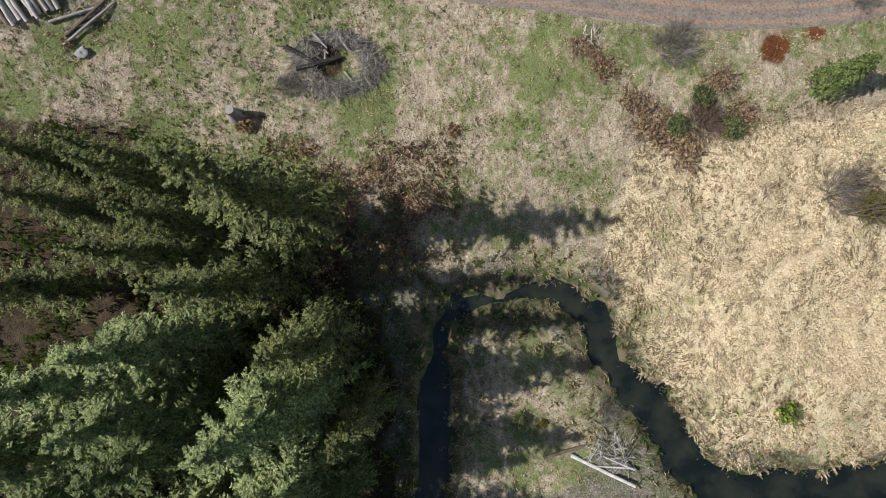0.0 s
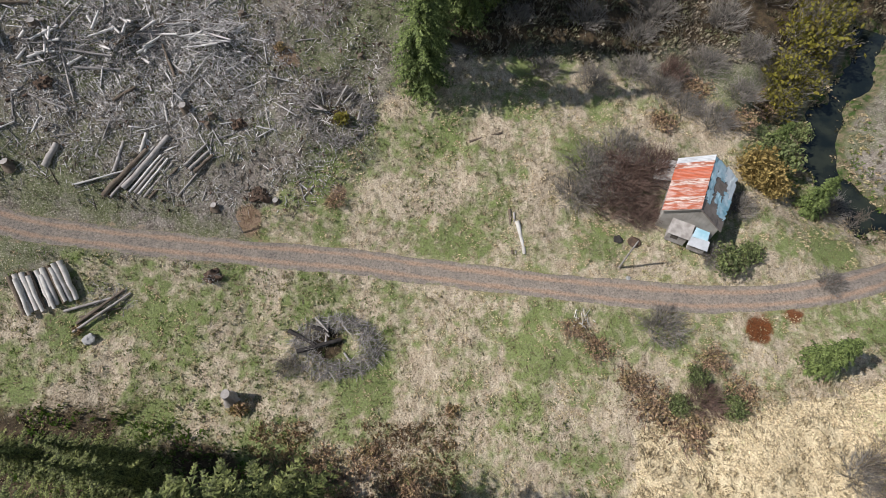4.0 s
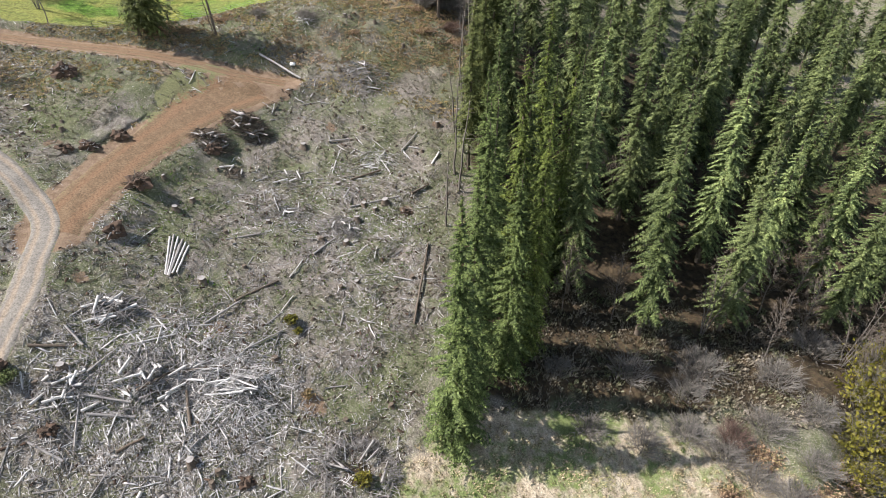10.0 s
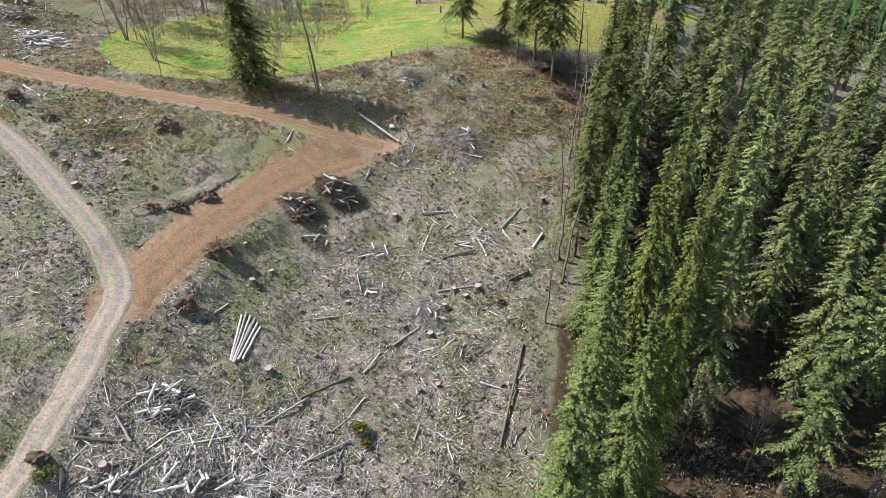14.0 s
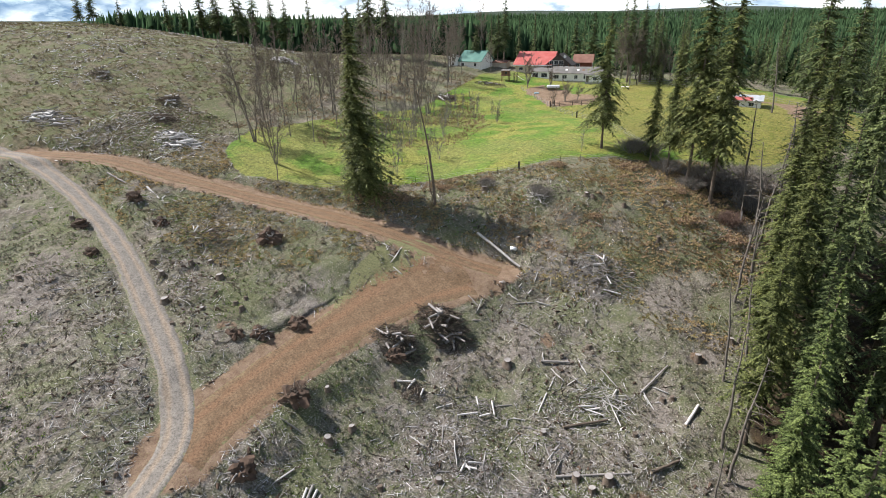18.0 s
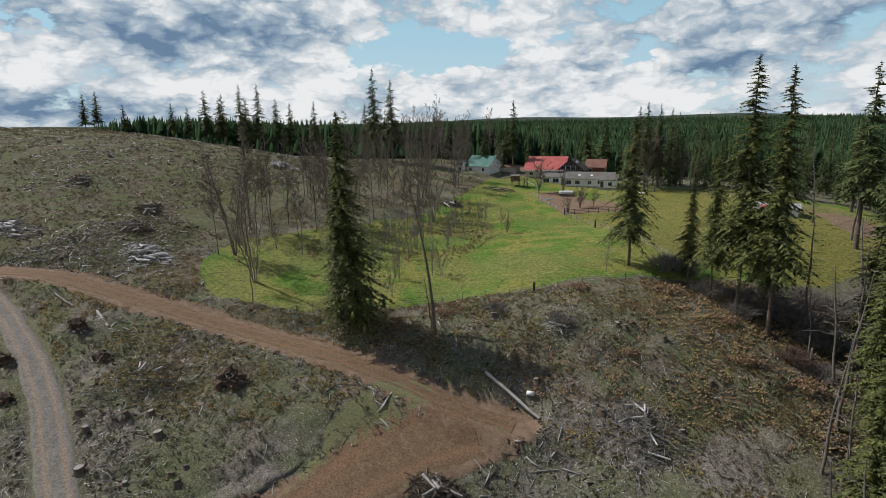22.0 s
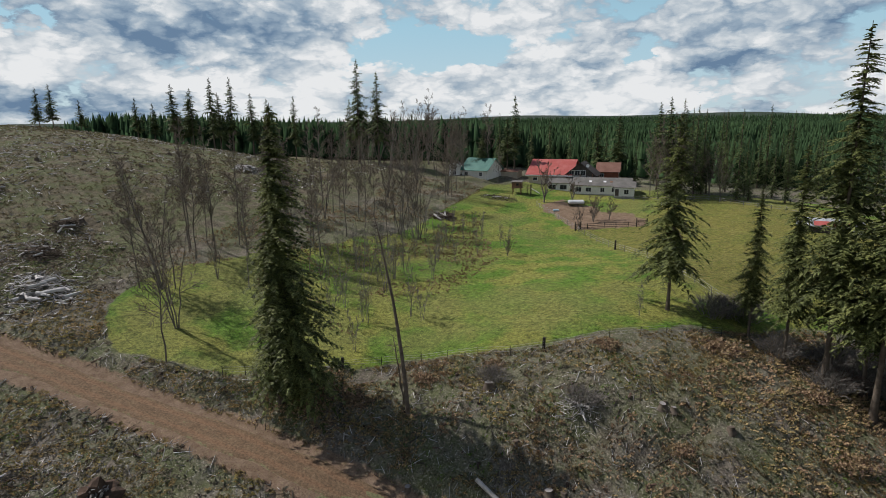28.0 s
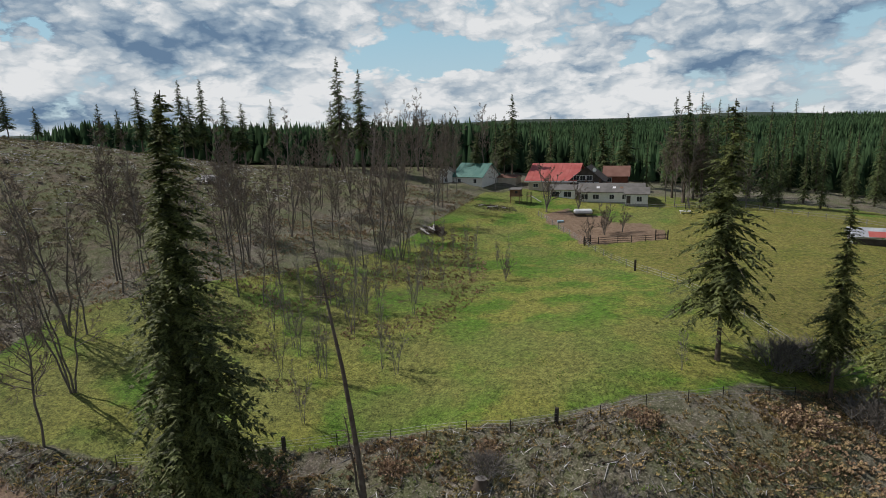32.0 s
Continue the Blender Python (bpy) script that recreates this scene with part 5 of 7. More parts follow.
def far_wood():
    rng = np.random.default_rng(77)
    out_v, out_f = [], []
    n = 60000
    az = np.radians(rng.uniform(-78, 40, n))
    dist = 230 + 1900 * rng.random(n) ** 1.25
    x, y = np.sin(az) * dist - 25, np.cos(az) * dist + 80
    keep = ((y > 315 + 20 * rng.random(n)) | (x > 95)) & ~((az < -0.78) & (dist < 420)) & ~((np.abs(x + 60) < 45) & (y < 292))
    x, y = x[keep], y[keep]
    # the close dark wood behind the crest, and the trees round the far field
    x = np.concatenate((x, rng.uniform(-430, -100, 5600), rng.uniform(-30, 70, 60)))
    y = np.concatenate((y, rng.uniform(288, 350, 5600), rng.uniform(300, 322, 60)))
    z = land(x, y, False)
    h = rng.uniform(9, 17, len(x))
    h[-5660:-60] = rng.uniform(12, 19, 5600)
    w = h * rng.uniform(0.13, 0.20, len(x))
    sides = 4
    a = np.arange(sides) * 2 * math.pi / sides
    vs, fs, base = [], [], 0
    for lo, hi, ww in ((0.05, 0.72, 1.0), (0.45, 1.0, 0.6)):
        ph = rng.random(len(x))[:, None] * 6
        rad = (w * ww)[:, None] * (0.45 + 0.9 * rng.random((len(x), sides)))
        ring = np.stack((x[:, None] + rad * np.cos(a + ph), y[:, None] + rad * np.sin(a + ph), (z + h * lo)[:, None] + 0.08 * h[:, None] * rng.random((len(x), sides))), -1)
        top = np.stack((x, y, z + h * hi), -1)[:, None, :]
        v = np.concatenate((ring, top), 1)
        k = np.arange(len(x))[:, None, None] * (sides + 1)
        t = np.stack((np.arange(sides), (np.arange(sides) + 1) % sides, np.full(sides, sides)), -1)[None]
        vs.append(v.reshape(-1, 3))
        fs.append((k + t).reshape(-1, 3) + base)
        base += len(x) * (sides + 1)
    me = mesh_from("far_wood", np.concatenate(vs), np.concatenate(fs), FAR_FIR)
    return tagged(new("far_wood", me), "dense dark conifer forest on the far hills", "forest", kind="stuff")


far_wood()

# ---- wood on the ground ----


def log(x0, y0, x1, y1, r, mat, label, up0=0.0, up1=0.0, sides=9, seed=0, group=""):
    """A felled trunk between two places, lying on the ground, with its two cut ends."""
    rng = np.random.default_rng(seed + int(abs(x0 * 31 + y0 * 17)))
    a = np.array((x0, y0, on(x0, y0) + r * 0.75 + up0))
    b = np.array((x1, y1, on(x1, y1) + r * 0.7 + up1))
    mid = (a + b) / 2
    ob = thing("log", label, "log", group, pose(*mid))
    k = np.linspace(0, 1, 6)[:, None]
    p = (a + (b - a) * k) - mid + rng.normal(0, r * 0.10, (6, 3))
    rad = r * (1 - 0.22 * k[:, 0]) * (1 + rng.normal(0, 0.04, 6))
    v, f = tubes([np.concatenate((p, rad[:, None]), 1)], sides)
    part("bark", mesh_from("bark", v, f, mat, True), ob)
    for ring, flip in ((v[:sides], -1), (v[-sides:], 1)):
        part("cut_end", mesh_from("cut_end", ring, [list(range(sides))[::flip]], CUTFACE if mat is not CHAR else CHAR), ob)
    return ob


def stick_mesh(name, rng, centre, direction, length, radius, mat, sides=3):
    d = direction / (np.linalg.norm(direction, axis=1)[:, None] + 1e-9)
    ref = np.where(np.abs(d[:, 2:3]) < 0.9, np.array((0, 0, 1.0)), np.array((1.0, 0, 0)))
    a = np.cross(d, ref)
    a /= np.linalg.norm(a, axis=1)[:, None] + 1e-9
    b = np.cross(d, a)
    ang = np.arange(sides) * 2 * math.pi / sides
    off = radius[:, None, None] * (np.cos(ang)[None, :, None] * a[:, None] + np.sin(ang)[None, :, None] * b[:, None])
    lo = (centre - d * length[:, None] / 2)[:, None] + off
    hi = (centre + d * length[:, None] / 2)[:, None] + off * 0.6
    v = np.concatenate((lo, hi), 1).reshape(-1, 3)
    k = np.arange(sides)
    q = np.stack((k, (k + 1) % sides, (k + 1) % sides + sides, k + sides), -1)
    f = (np.arange(len(centre))[:, None, None] * 2 * sides + q[None]).reshape(-1, 4)
    return mesh_from(name, v, f, mat)


def slash_pile(x, y, rx, ry, h, n, label, mat=OLDWOOD, seed=0, long=2.2, thick=0.05, logs=4, logmat=BLEACHED, turn=0.0, name="brush_pile", hollow=0.0):
    """A heap of branches and broken wood, with some larger pieces on it."""
    rng = np.random.default_rng(seed + 100)
    base = on(x, y)
    ob = thing(name, label, "brush pile", at=pose(x, y, base, 0, 0, math.degrees(turn)))

    def scatter(m, spread=1.0):
        a, s = rng.random(m) * 6.283, (hollow + (1 - hollow) * rng.random(m)) ** 0.6 * spread
        px, py = np.cos(a) * s * rx, np.sin(a) * s * ry
        c, t = math.cos(turn), math.sin(turn)
        gz = land(x + px * c - py * t, y + px * t + py * c) - base
        top = h * np.clip(1 - s ** 1.6, 0, 1) * (0.6 + 0.4 * (hollow < 0.2)) if hollow < 0.2 else h * np.exp(-((s - 0.8) / 0.25) ** 2)
        return px, py, gz + top * (0.25 + 0.75 * rng.random(m)) + 0.05
    px, py, pz = scatter(n, 1.15)
    d = rng.normal(0, 1, (n, 3)) * np.array((1, 1, 0.22))
    ln = long * (0.3 + 0.9 * rng.random(n))
    part("brushwood", stick_mesh("brushwood", rng, np.stack((px, py, pz), -1), d, ln, thick * (0.4 + 0.9 * rng.random(n)), mat), ob)
    for k in range(logs):
        lx, ly, lz = scatter(1, 0.8)
        dd = rng.normal(0, 1, (1, 3)) * np.array((1, 1, 0.12))
        part("broken_log", stick_mesh("broken_log", rng, np.array([[lx[0], ly[0], lz[0] + 0.15]]), dd, np.array([long * (0.6 + 0.8 * rng.random())]), np.array([thick * 2.4 + 0.05]), logmat, 7), ob)
    return ob


def root_wad(x, y, r, label, seed=0, dark=SOIL):
    """An upturned stump: a clod of earth bristling with broken roots."""
    rng = np.random.default_rng(seed + 500)
    ob = thing("root_wad", label, "root wad", at=pose(x, y, on(x, y) - 0.1))
    bm = bmesh.new()
    bmesh.ops.create_icosphere(bm, subdivisions=3, radius=1.0)
    for v in bm.verts:
        k = 0.85 + 0.6 * noise.noise(v.co * 1.7 + Vector((seed, 0, 0))) + 0.32 * noise.noise(v.co * 5 + Vector((0, seed, 0)))
        v.co = Vector((v.co.x * r * k, v.co.y * r * k * 0.8, max(-0.15, v.co.z * r * 0.7 * k + 0.22 * r)))
    part("soil_clod", bm_mesh("soil_clod", bm, dark), ob)
    ch = []
    for k in range(46):
        a, e = rng.random() * 6.283, rng.random() * 1.4
        d = np.array((math.cos(a) * math.cos(e), math.sin(a) * math.cos(e) * 0.8, math.sin(e) * 0.75))
        w = rng.normal(0, 1, 3) * np.array((1, 1, 0.5))
        p0 = d * r * 0.5 + np.array((0, 0, 0.1 * r))
        p1 = p0 + d * r * 0.28 + (d * 0.5 + w * 0.25) * r * 0.35 * rng.random()
        p2 = p1 + (d * 0.3 + w * 0.6) * r * (0.15 + 0.5 * rng.random() ** 2)
        p1[2], p2[2] = max(p1[2], 0.1), max(p2[2], 0.05)
        q = (0.03 + 0.05 * rng.random()) * r
        ch.append([(*p0, q), (*p1, q * 0.7), (*p2, q * 0.25)])
    v, f = tubes(ch, 5)
    part("root_mass", mesh_from("root_mass", v, f, OLDWOOD if seed % 2 else BARK), ob)
    return ob


def stump(seed, r, h, face=CUTFACE, mat=BARK):
    rng = np.random.default_rng(seed)
    ob = thing("stump", "old sawn stump in the cut-over ground", "stump", "stumps of the cut slope")
    n = 14
    a = np.arange(n) * 2 * math.pi / n
    flare = 1 + 0.28 * np.maximum(0, np.sin(a * 3 + rng.random() * 6)) + rng.normal(0, 0.04, n)
    rings = []
    for z, k, w in ((-0.3, 1.7, 1.0), (0.1 * h, 1.35, 0.8), (0.4 * h, 1.05, 0.3), (h, 0.95, 0.1)):
        rr = r * (k + (flare - 1) * w * 2)
        rings.append(np.stack((np.cos(a) * rr, np.sin(a) * rr, np.full(n, z) + (z == h) * 0.06 * np.cos(a + seed)), -1))
    v = np.concatenate(rings)
    k = np.arange(n)
    f = np.concatenate([np.stack((k + i * n, (k + 1) % n + i * n, (k + 1) % n + (i + 1) * n, k + (i + 1) * n), -1) for i in range(3)])
    part("bark", mesh_from("bark", v, f, mat), ob)
    part("cut_face", mesh_from("cut_face", rings[-1] - np.array((0, 0, 0.004)), [list(range(n))], face), ob)
    return ob


# the two stacks of peeled logs beside the road
for k in range(9):
    log(-50.6 + k * 0.72, 33.6 + 0.22 * k, -48.6 + k * 0.66, 29.6 + 0.25 * k, 0.27 + 0.08 * ((k * 7) % 3) / 2, PALEBARK if k % 3 else BARK, "pale peeled log in a road-side stack", 0.1 * (k % 2), 0.05, group="stacked logs")
for k, (x0, y0, x1, y1) in enumerate(((-49.6, 33.2, -47.9, 29.4), (-48.3, 33.6, -46.6, 29.9), (-47.0, 33.9, -45.4, 30.3), (-45.8, 34.6, -44.4, 31.2))):
    log(x0, y0, x1, y1, 0.27, PALEBARK, "pale peeled log on top of a road-side stack", 0.48, 0.46, group="stacked logs")
for x0, y0, x1, y1, r, m in ((-43.4, 27.9, -37.4, 32.6, 0.17, OLDWOOD), (-43.2, 28.9, -38.2, 32.9, 0.2, BARK), (-44.6, 30.2, -39.4, 32.0, 0.18, OLDWOOD), (-42.9, 29.6, -38.6, 31.0, 0.16, BARK)):
    log(x0, y0, x1, y1, r, m, "weathered pole lying beside the log stack", 0.15, 0.1)
for k, (x0, y0, x1, y1, r, m) in enumerate(((-40.4, 42.9, -35.6, 48.4, 0.34, BARK), (-39.6, 42.8, -34.8, 48.9, 0.16, OLDWOOD), (-38.2, 43.8, -33.3, 50.2, 0.36, OLDWOOD), (-37.6, 43.6, -34.1, 48.0, 0.17, BLEACHED), (-37.0, 43.5, -33.8, 47.8, 0.18, OLDWOOD), (-36.5, 43.3, -33.2, 47.6, 0.16, BLEACHED), (-36.0, 43.2, -32.8, 47.2, 0.17, OLDWOOD), (-35.4, 43.0, -32.2, 46.8, 0.16, BARK), (-43.3, 43.6, -36.6, 46.4, 0.13, BLEACHED), (-36.3, 48.0, -35.7, 50.2, 0.24, PALEBARK), (-39.2, 45.5, -38.2, 49.0, 0.22, OLDWOOD), (-31.4, 46.9, -28.9, 49.9, 0.18, OLDWOOD), (-30.9, 46.6, -28.6, 49.2, 0.22, OLDWOOD), (-30.2, 46.4, -28.2, 48.6, 0.24, BARK), (-32.2, 43.6, -29.2, 47.4, 0.12, OLDWOOD))):
    log(x0, y0, x1, y1, r, m, "weathered log in a loose heap above the road", 0.12 * (k % 3), 0.1 * (k % 2), group="loose heap of logs")
log(-46.6, 45.3, -45.2, 47.9, 0.42, OLDWOOD, "short thick log on the bank")
log(9.2, 43.6, 9.4, 38.0, 0.2, BARK, "brown log beside the gravel road", group="road-side logs")
log(9.75, 43.2, 9.8, 38.0, 0.16, OLDWOOD, "thin grey log beside the gravel road", group="road-side logs")
log(10.1, 41.9, 10.9, 37.9, 0.3, PALEBARK, "white peeled log beside the gravel road", group="road-side logs")
log(4.2, 53.4, 8.7, 54.9, 0.16, BARK, "dark fallen branch in the dry grass")
for k, (x0, y0, x1, y1) in enumerate(((-44.6, 83.2, -42.5, 76.2), (-44.2, 83.7, -42.3, 76.1), (-43.7, 83.7, -42.1, 76.1), (-43.0, 83.5, -42.0, 76.4), (-42.5, 83.3, -41.7, 76.6), (-43.0, 82.5, -41.9, 76.0), (-41.9, 82.8, -41.3, 77.0))):
    log(x0, y0, x1, y1, 0.15, (BLEACHED, OLDWOOD)[k % 2], "bleached log in a loose fan on the cut slope", 0.1 * (k % 2), 0.1, group="bleached log row")
log(-44.2, 131.0, -36.0, 129.0, 0.24, PALEBARK, "long white log beside the dirt landing", 0.3, 0.0)
log(-21.5, 99.5, -13.5, 103.5, 0.16, OLDWOOD, "thin fallen log on the cut slope")
log(-8.4, 112.5, -7.2, 116.5, 0.22, BLEACHED, "bleached log piece on the cut slope")
log(-8.8, 78, -7.8, 94, 0.17, BARK, "long dark pole lying along the stand")
log(12, -20.5, 25, -17.0, 0.22, BARK, "fallen trunk across the creek bank", 0.3, 0.5)
log(15.4, -20.2, 22.8, -23.6, 0.25, BLEACHED, "bleached fallen trunk beside the creek", 0.2, 0.6)
log(-102, 114.3, -97.5, 112.8, 0.2, BLEACHED, "bleached log above the side road")
log(-111, 113.5, -106, 113.2, 0.17, OLDWOOD, "grey log above the side road")
for k, (x, y, a, ln) in enumerate(((-47, 56, 0.4, 4.5), (-44, 55, 1.8, 4), (-42, 58, 0.1, 5), (-38, 61, 0.9, 4), (-37, 60, 2.4, 3.2), (-36.5, 59, 0.7, 2.6), (-35.5, 61.5, 1.9, 2.4), (-33, 64, 0.4, 5), (-30, 67, 1.2, 5), (-28, 70, 0.9, 6), (-48, 64, 2.6, 3), (-50, 62, 0.3, 3.5), (-40, 66, 0.6, 5), (-44, 62, 1.1, 4), (-46, 52, 2.9, 4), (-38, 54, 0.6, 3), (-30, 58, 2.4, 4), (-26, 60, 0.8, 4), (-34, 73, 1.0, 6), (-31, 78, 0.9, 7), (-27, 84, 1.3, 4), (-36, 88, 0.5, 5), (-24, 90, 1.0, 5), (-20, 108, 0.6, 6), (-17, 111, 2.2, 4), (-13, 118, 1.1, 6), (-26, 115, 0.4, 4), (-10, 106, 0.8, 4), (-48.5, 59.5, 0.05, 3.6), (-45.5, 59.0, 1.5, 4.2), (-41, 56.5, 0.2, 4.8), (-33.5, 59, 2.0, 4.4))):
    dx, dy = math.cos(a) * ln / 2, math.sin(a) * ln / 2
    log(x - dx, y - dy, x + dx, y + dy, 0.10 + 0.035 * (k * 5 % 4), (BLEACHED, OLDWOOD, OLDWOOD, BARK)[k % 4], "broken log among the slash of the cut slope", 0.1, 0.15, 7, group="slash logs")

slash_pile(-38, 61, 5.5, 4.0, 1.0, 420, "grey heap of broken logs and branches", OLDWOOD, 1, 2.2, 0.06, 14)
slash_pile(-29.5, 62.5, 5.5, 4.2, 1.1, 520, "tangled heap of silvery branches", BLEACHED, 2, 2.6, 0.045, 8)
slash_pile(-45.8, 68.5, 2.8, 2.6, 1.3, 230, "burnt-looking heap of crossed logs", OLDWOOD, 3, 2.4, 0.07, 12)
slash_pile(-46.0, 57.5, 4.0, 3.0, 0.6, 240, "scattered broken logs on the cut slope", OLDWOOD, 4, 2.0, 0.06, 12)
slash_pile(-13.4, 56.0, 4.2, 3.6, 0.9, 420, "ring of grey brushwood round a hollow", OLDWOOD, 5, 2.4, 0.045, 5, OLDWOOD, hollow=0.6)
slash_pile(-12.6, 26.8, 5.0, 3.4, 0.9, 760, "heap of grey brushwood round a burnt hollow", OLDWOOD, 6, 2.0, 0.045, 6, OLDWOOD, hollow=0.3)
log(-18.6, 28.6, -15.2, 26.8, 0.28, CHAR, "charred log in the burnt hollow", 0.3, 0.2)
log(-17.4, 26.0, -12.2, 27.6, 0.3, CHAR, "charred log across the burnt hollow", 0.4, 0.3)
log(-15.6, 29.0, -13.6, 28.4, 0.32, CHAR, "short charred stump end", 0.3, 0.2)
slash_pile(-22.3, 94.5, 3.2, 2.4, 1.0, 300, "rounded heap of grey branches", OLDWOOD, 7, 2.0, 0.045, 4)
slash_pile(-23.3, 131.5, 4.6, 3.4, 1.1, 480, "broad heap of silvery brushwood", OLDWOOD, 8, 2.6, 0.04, 8)
slash_pile(-42, 112.5, 3.6, 2.7, 2.1, 480, "dark heap of crossed slash beside the landing", BARK, 9, 2.6, 0.07, 16, OLDWOOD)
slash_pile(-46.2, 106, 3.0, 2.2, 1.5, 320, "dark brush heap beside the landing", BARK, 10, 2.0, 0.07, 10, OLDWOOD)
slash_pile(-123.4, 137.4, 3.4, 2.6, 1.3, 300, "dark dome of piled branches on the hill", BARK, 11, 2.4, 0.06, 5)
slash_pile(-132, 147, 2.6, 2.2, 1.8, 220, "upright heap of branches on the hill", BARK, 12, 2.2, 0.06, 4)
slash_pile(-111, 131, 6.0, 3.6, 0.8, 230, "bright scattered wood on the hillside", BLEACHED, 13, 2.4, 0.1, 16)
slash_pile(-140.5, 123.5, 6.0, 4.0, 0.7, 200, "bright scattered wood beside the track", OLDWOOD, 14, 2.4, 0.1, 16)
slash_pile(-143, 204, 5.0, 3.0, 1.4, 220, "broken bleached wood on the crest", BLEACHED, 15, 2.4, 0.1, 8)
slash_pile(-155, 147, 3.0, 2.0, 1.2, 160, "brush heap on the hill", BARK, 16, 2.2, 0.06, 3)
slash_pile(-41.5, 101.5, 1.8, 1.4, 0.7, 110, "small brush heap on the slope", BARK, 17, 1.6, 0.05, 3)
slash_pile(-82, 109, 6.0, 2.4, 0.5, 260, "belt of dark brushwood below the dirt track", BARK, 18, 2.0, 0.04, 3)
slash_pile(-37, 140.5, 2.2, 1.4, 0.7, 90, "dry branches below the fence", BLEACHED, 19, 2.0, 0.04, 3)
slash_pile(-30, 96, 3.0, 2.0, 0.5, 150, "low scatter of grey branches", OLDWOOD, 20, 1.8, 0.04, 4)
slash_pile(-18.5, 112, 3.4, 2.4, 0.5, 180, "low scatter of pale branches", BLEACHED, 21, 2.2, 0.04, 4)
slash_pile(-33, 103, 3.6, 2.4, 0.5, 200, "low scatter of silvery branches", OLDWOOD, 22, 2.0, 0.04, 4)
slash_pile(20.5, -20, 3.6, 2.0, 1.3, 120, "bleached crown of a fallen tree at the creek", BLEACHED, 23, 3.2, 0.035, 2)
slash_pile(17.2, 29.2, 1.6, 1.0, 0.5, 18, "pale dead branch in the dry grass", BLEACHED, 24, 1.8, 0.05, 1)
slash_pile(-40.2, 31.8, 3.2, 1.8, 0.4, 160, "bark and twigs round the log stack", OLDWOOD, 25, 1.2, 0.04, 0)
slash_pile(-88, 212, 3.4, 2.0, 1.6, 160, "uprooted tangle at the edge of the grove", BARK, 26, 2.4, 0.08, 5)
slash_pile(-82, 236, 5.0, 2.0, 0.8, 200, "dark branches stacked along the yard", BARK, 27, 2.2, 0.05, 3)
for x, y, r, k in ((-73, 112.2, 1.9, 1), (-51.8, 91, 1.8, 2), (-50.8, 80.6, 1.5, 3), (-45.5, 104, 1.3, 4), (-92, 108, 1.2, 5), (-100, 110, 1.4, 6), (-59, 101, 1.3, 8), (-62, 97, 1.3, 9), (-64.6, 95, 1.2, 10), (-101, 100.5, 1.2, 12), (-93.5, 96.5, 1.1, 14), (-28, 34.6, 1.0, 15), (-22.8, 44.6, 1.1, 16), (-46.5, 54, 1.0, 18), (-25.5, 53, 0.9, 20), (-53.5, 58.5, 1.0, 22), (-12, 100.5, 0.9, 23), (-87, 213, 1.6, 24)):
    root_wad(x, y, r * 1.2, "upturned dark root wad with broken roots", k)
tall_stump = stump(81, 0.55, 2.6, OLDWOOD, OLDWOOD)
settle(tagged(tall_stump, "tall weathered stump with rusty fern at its foot", "stump"), -24.6, 20.6)
stump_a, stump_b, stump_c = stump(82, 0.42, 0.7, OLDWOOD), stump(83, 0.34, 0.55, BARK), stump(84, 0.42, 0.7, OLDWOOD, BARK)
settle(stump_a, -17.3, 99.7), settle(stump_b, -28.5, 53.2), settle(stump_c, -4, 128.8)
KNOWN_STUMPS = ((-41.6, 27), (-50.5, 45.2), (-28, 42.8), (-85, 100), (-81.6, 98.6), (-76.8, 94.7), (-72.7, 92.1), (-79.4, 102.2), (-73.6, 102), (-66.5, 98.5), (-47, 141), (-29, 143.5), (-16.3, 140.6), (-37.7, 133), (-15.8, 101.5), (-24.4, 104), (-32, 112), (-20, 97), (-38, 77), (-33.4, 92.5), (-8, 124), (-49.5, 58), (-47.5, 60), (-31.5, 53.5), (-26, 68), (-34, 82), (-14, 109))
for x, y in KNOWN_STUMPS:
    plant(R.choice((stump_a, stump_b, stump_c)), x, y, R.uniform(0.8, 1.25), R.random() * 6)


def on_cut(x, y):
    """Whether a place lies on the cut-over slope, clear of roads, woods and pasture."""
    x, y = np.asarray(x, float), np.asarray(y, float)
    ok = (y > 41) & ~((x > -8) & (y < 64)) & (inside(x, y, PASTURE) < -0.2) & (inside(x, y, STAND) < -1) & (x < 6) & (inside(x, y, MEADOW) < 1)
    ok &= ~((x > -125) & (y > 148) & ((x < -48) | (y > 170))) & ~((x < -90) & (y > 255))
    for pts, half in ROADS:
        ok &= nearest(x, y, pts)[0] > half + 0.6
    return ok


rng = np.random.default_rng(5)
sx, sy = rng.uniform(-135, -2, 420), rng.uniform(44, 150, 420)
good = on_cut(sx, sy)
for x, y in list(zip(sx[good], sy[good]))[:105]:
    plant(R.choice((stump_a, stump_b, stump_b)), float(x), float(y), R.uniform(0.55, 1.05), R.random() * 6)
hx, hy = rng.uniform(-240, -120, 150), rng.uniform(115, 235, 150)
good = on_cut(hx, hy)
for x, y in list(zip(hx[good], hy[good]))[:60]:
    plant(R.choice((stump_a, stump_c, stump_b)), float(x), float(y), R.uniform(0.7, 1.2), R.random() * 6)


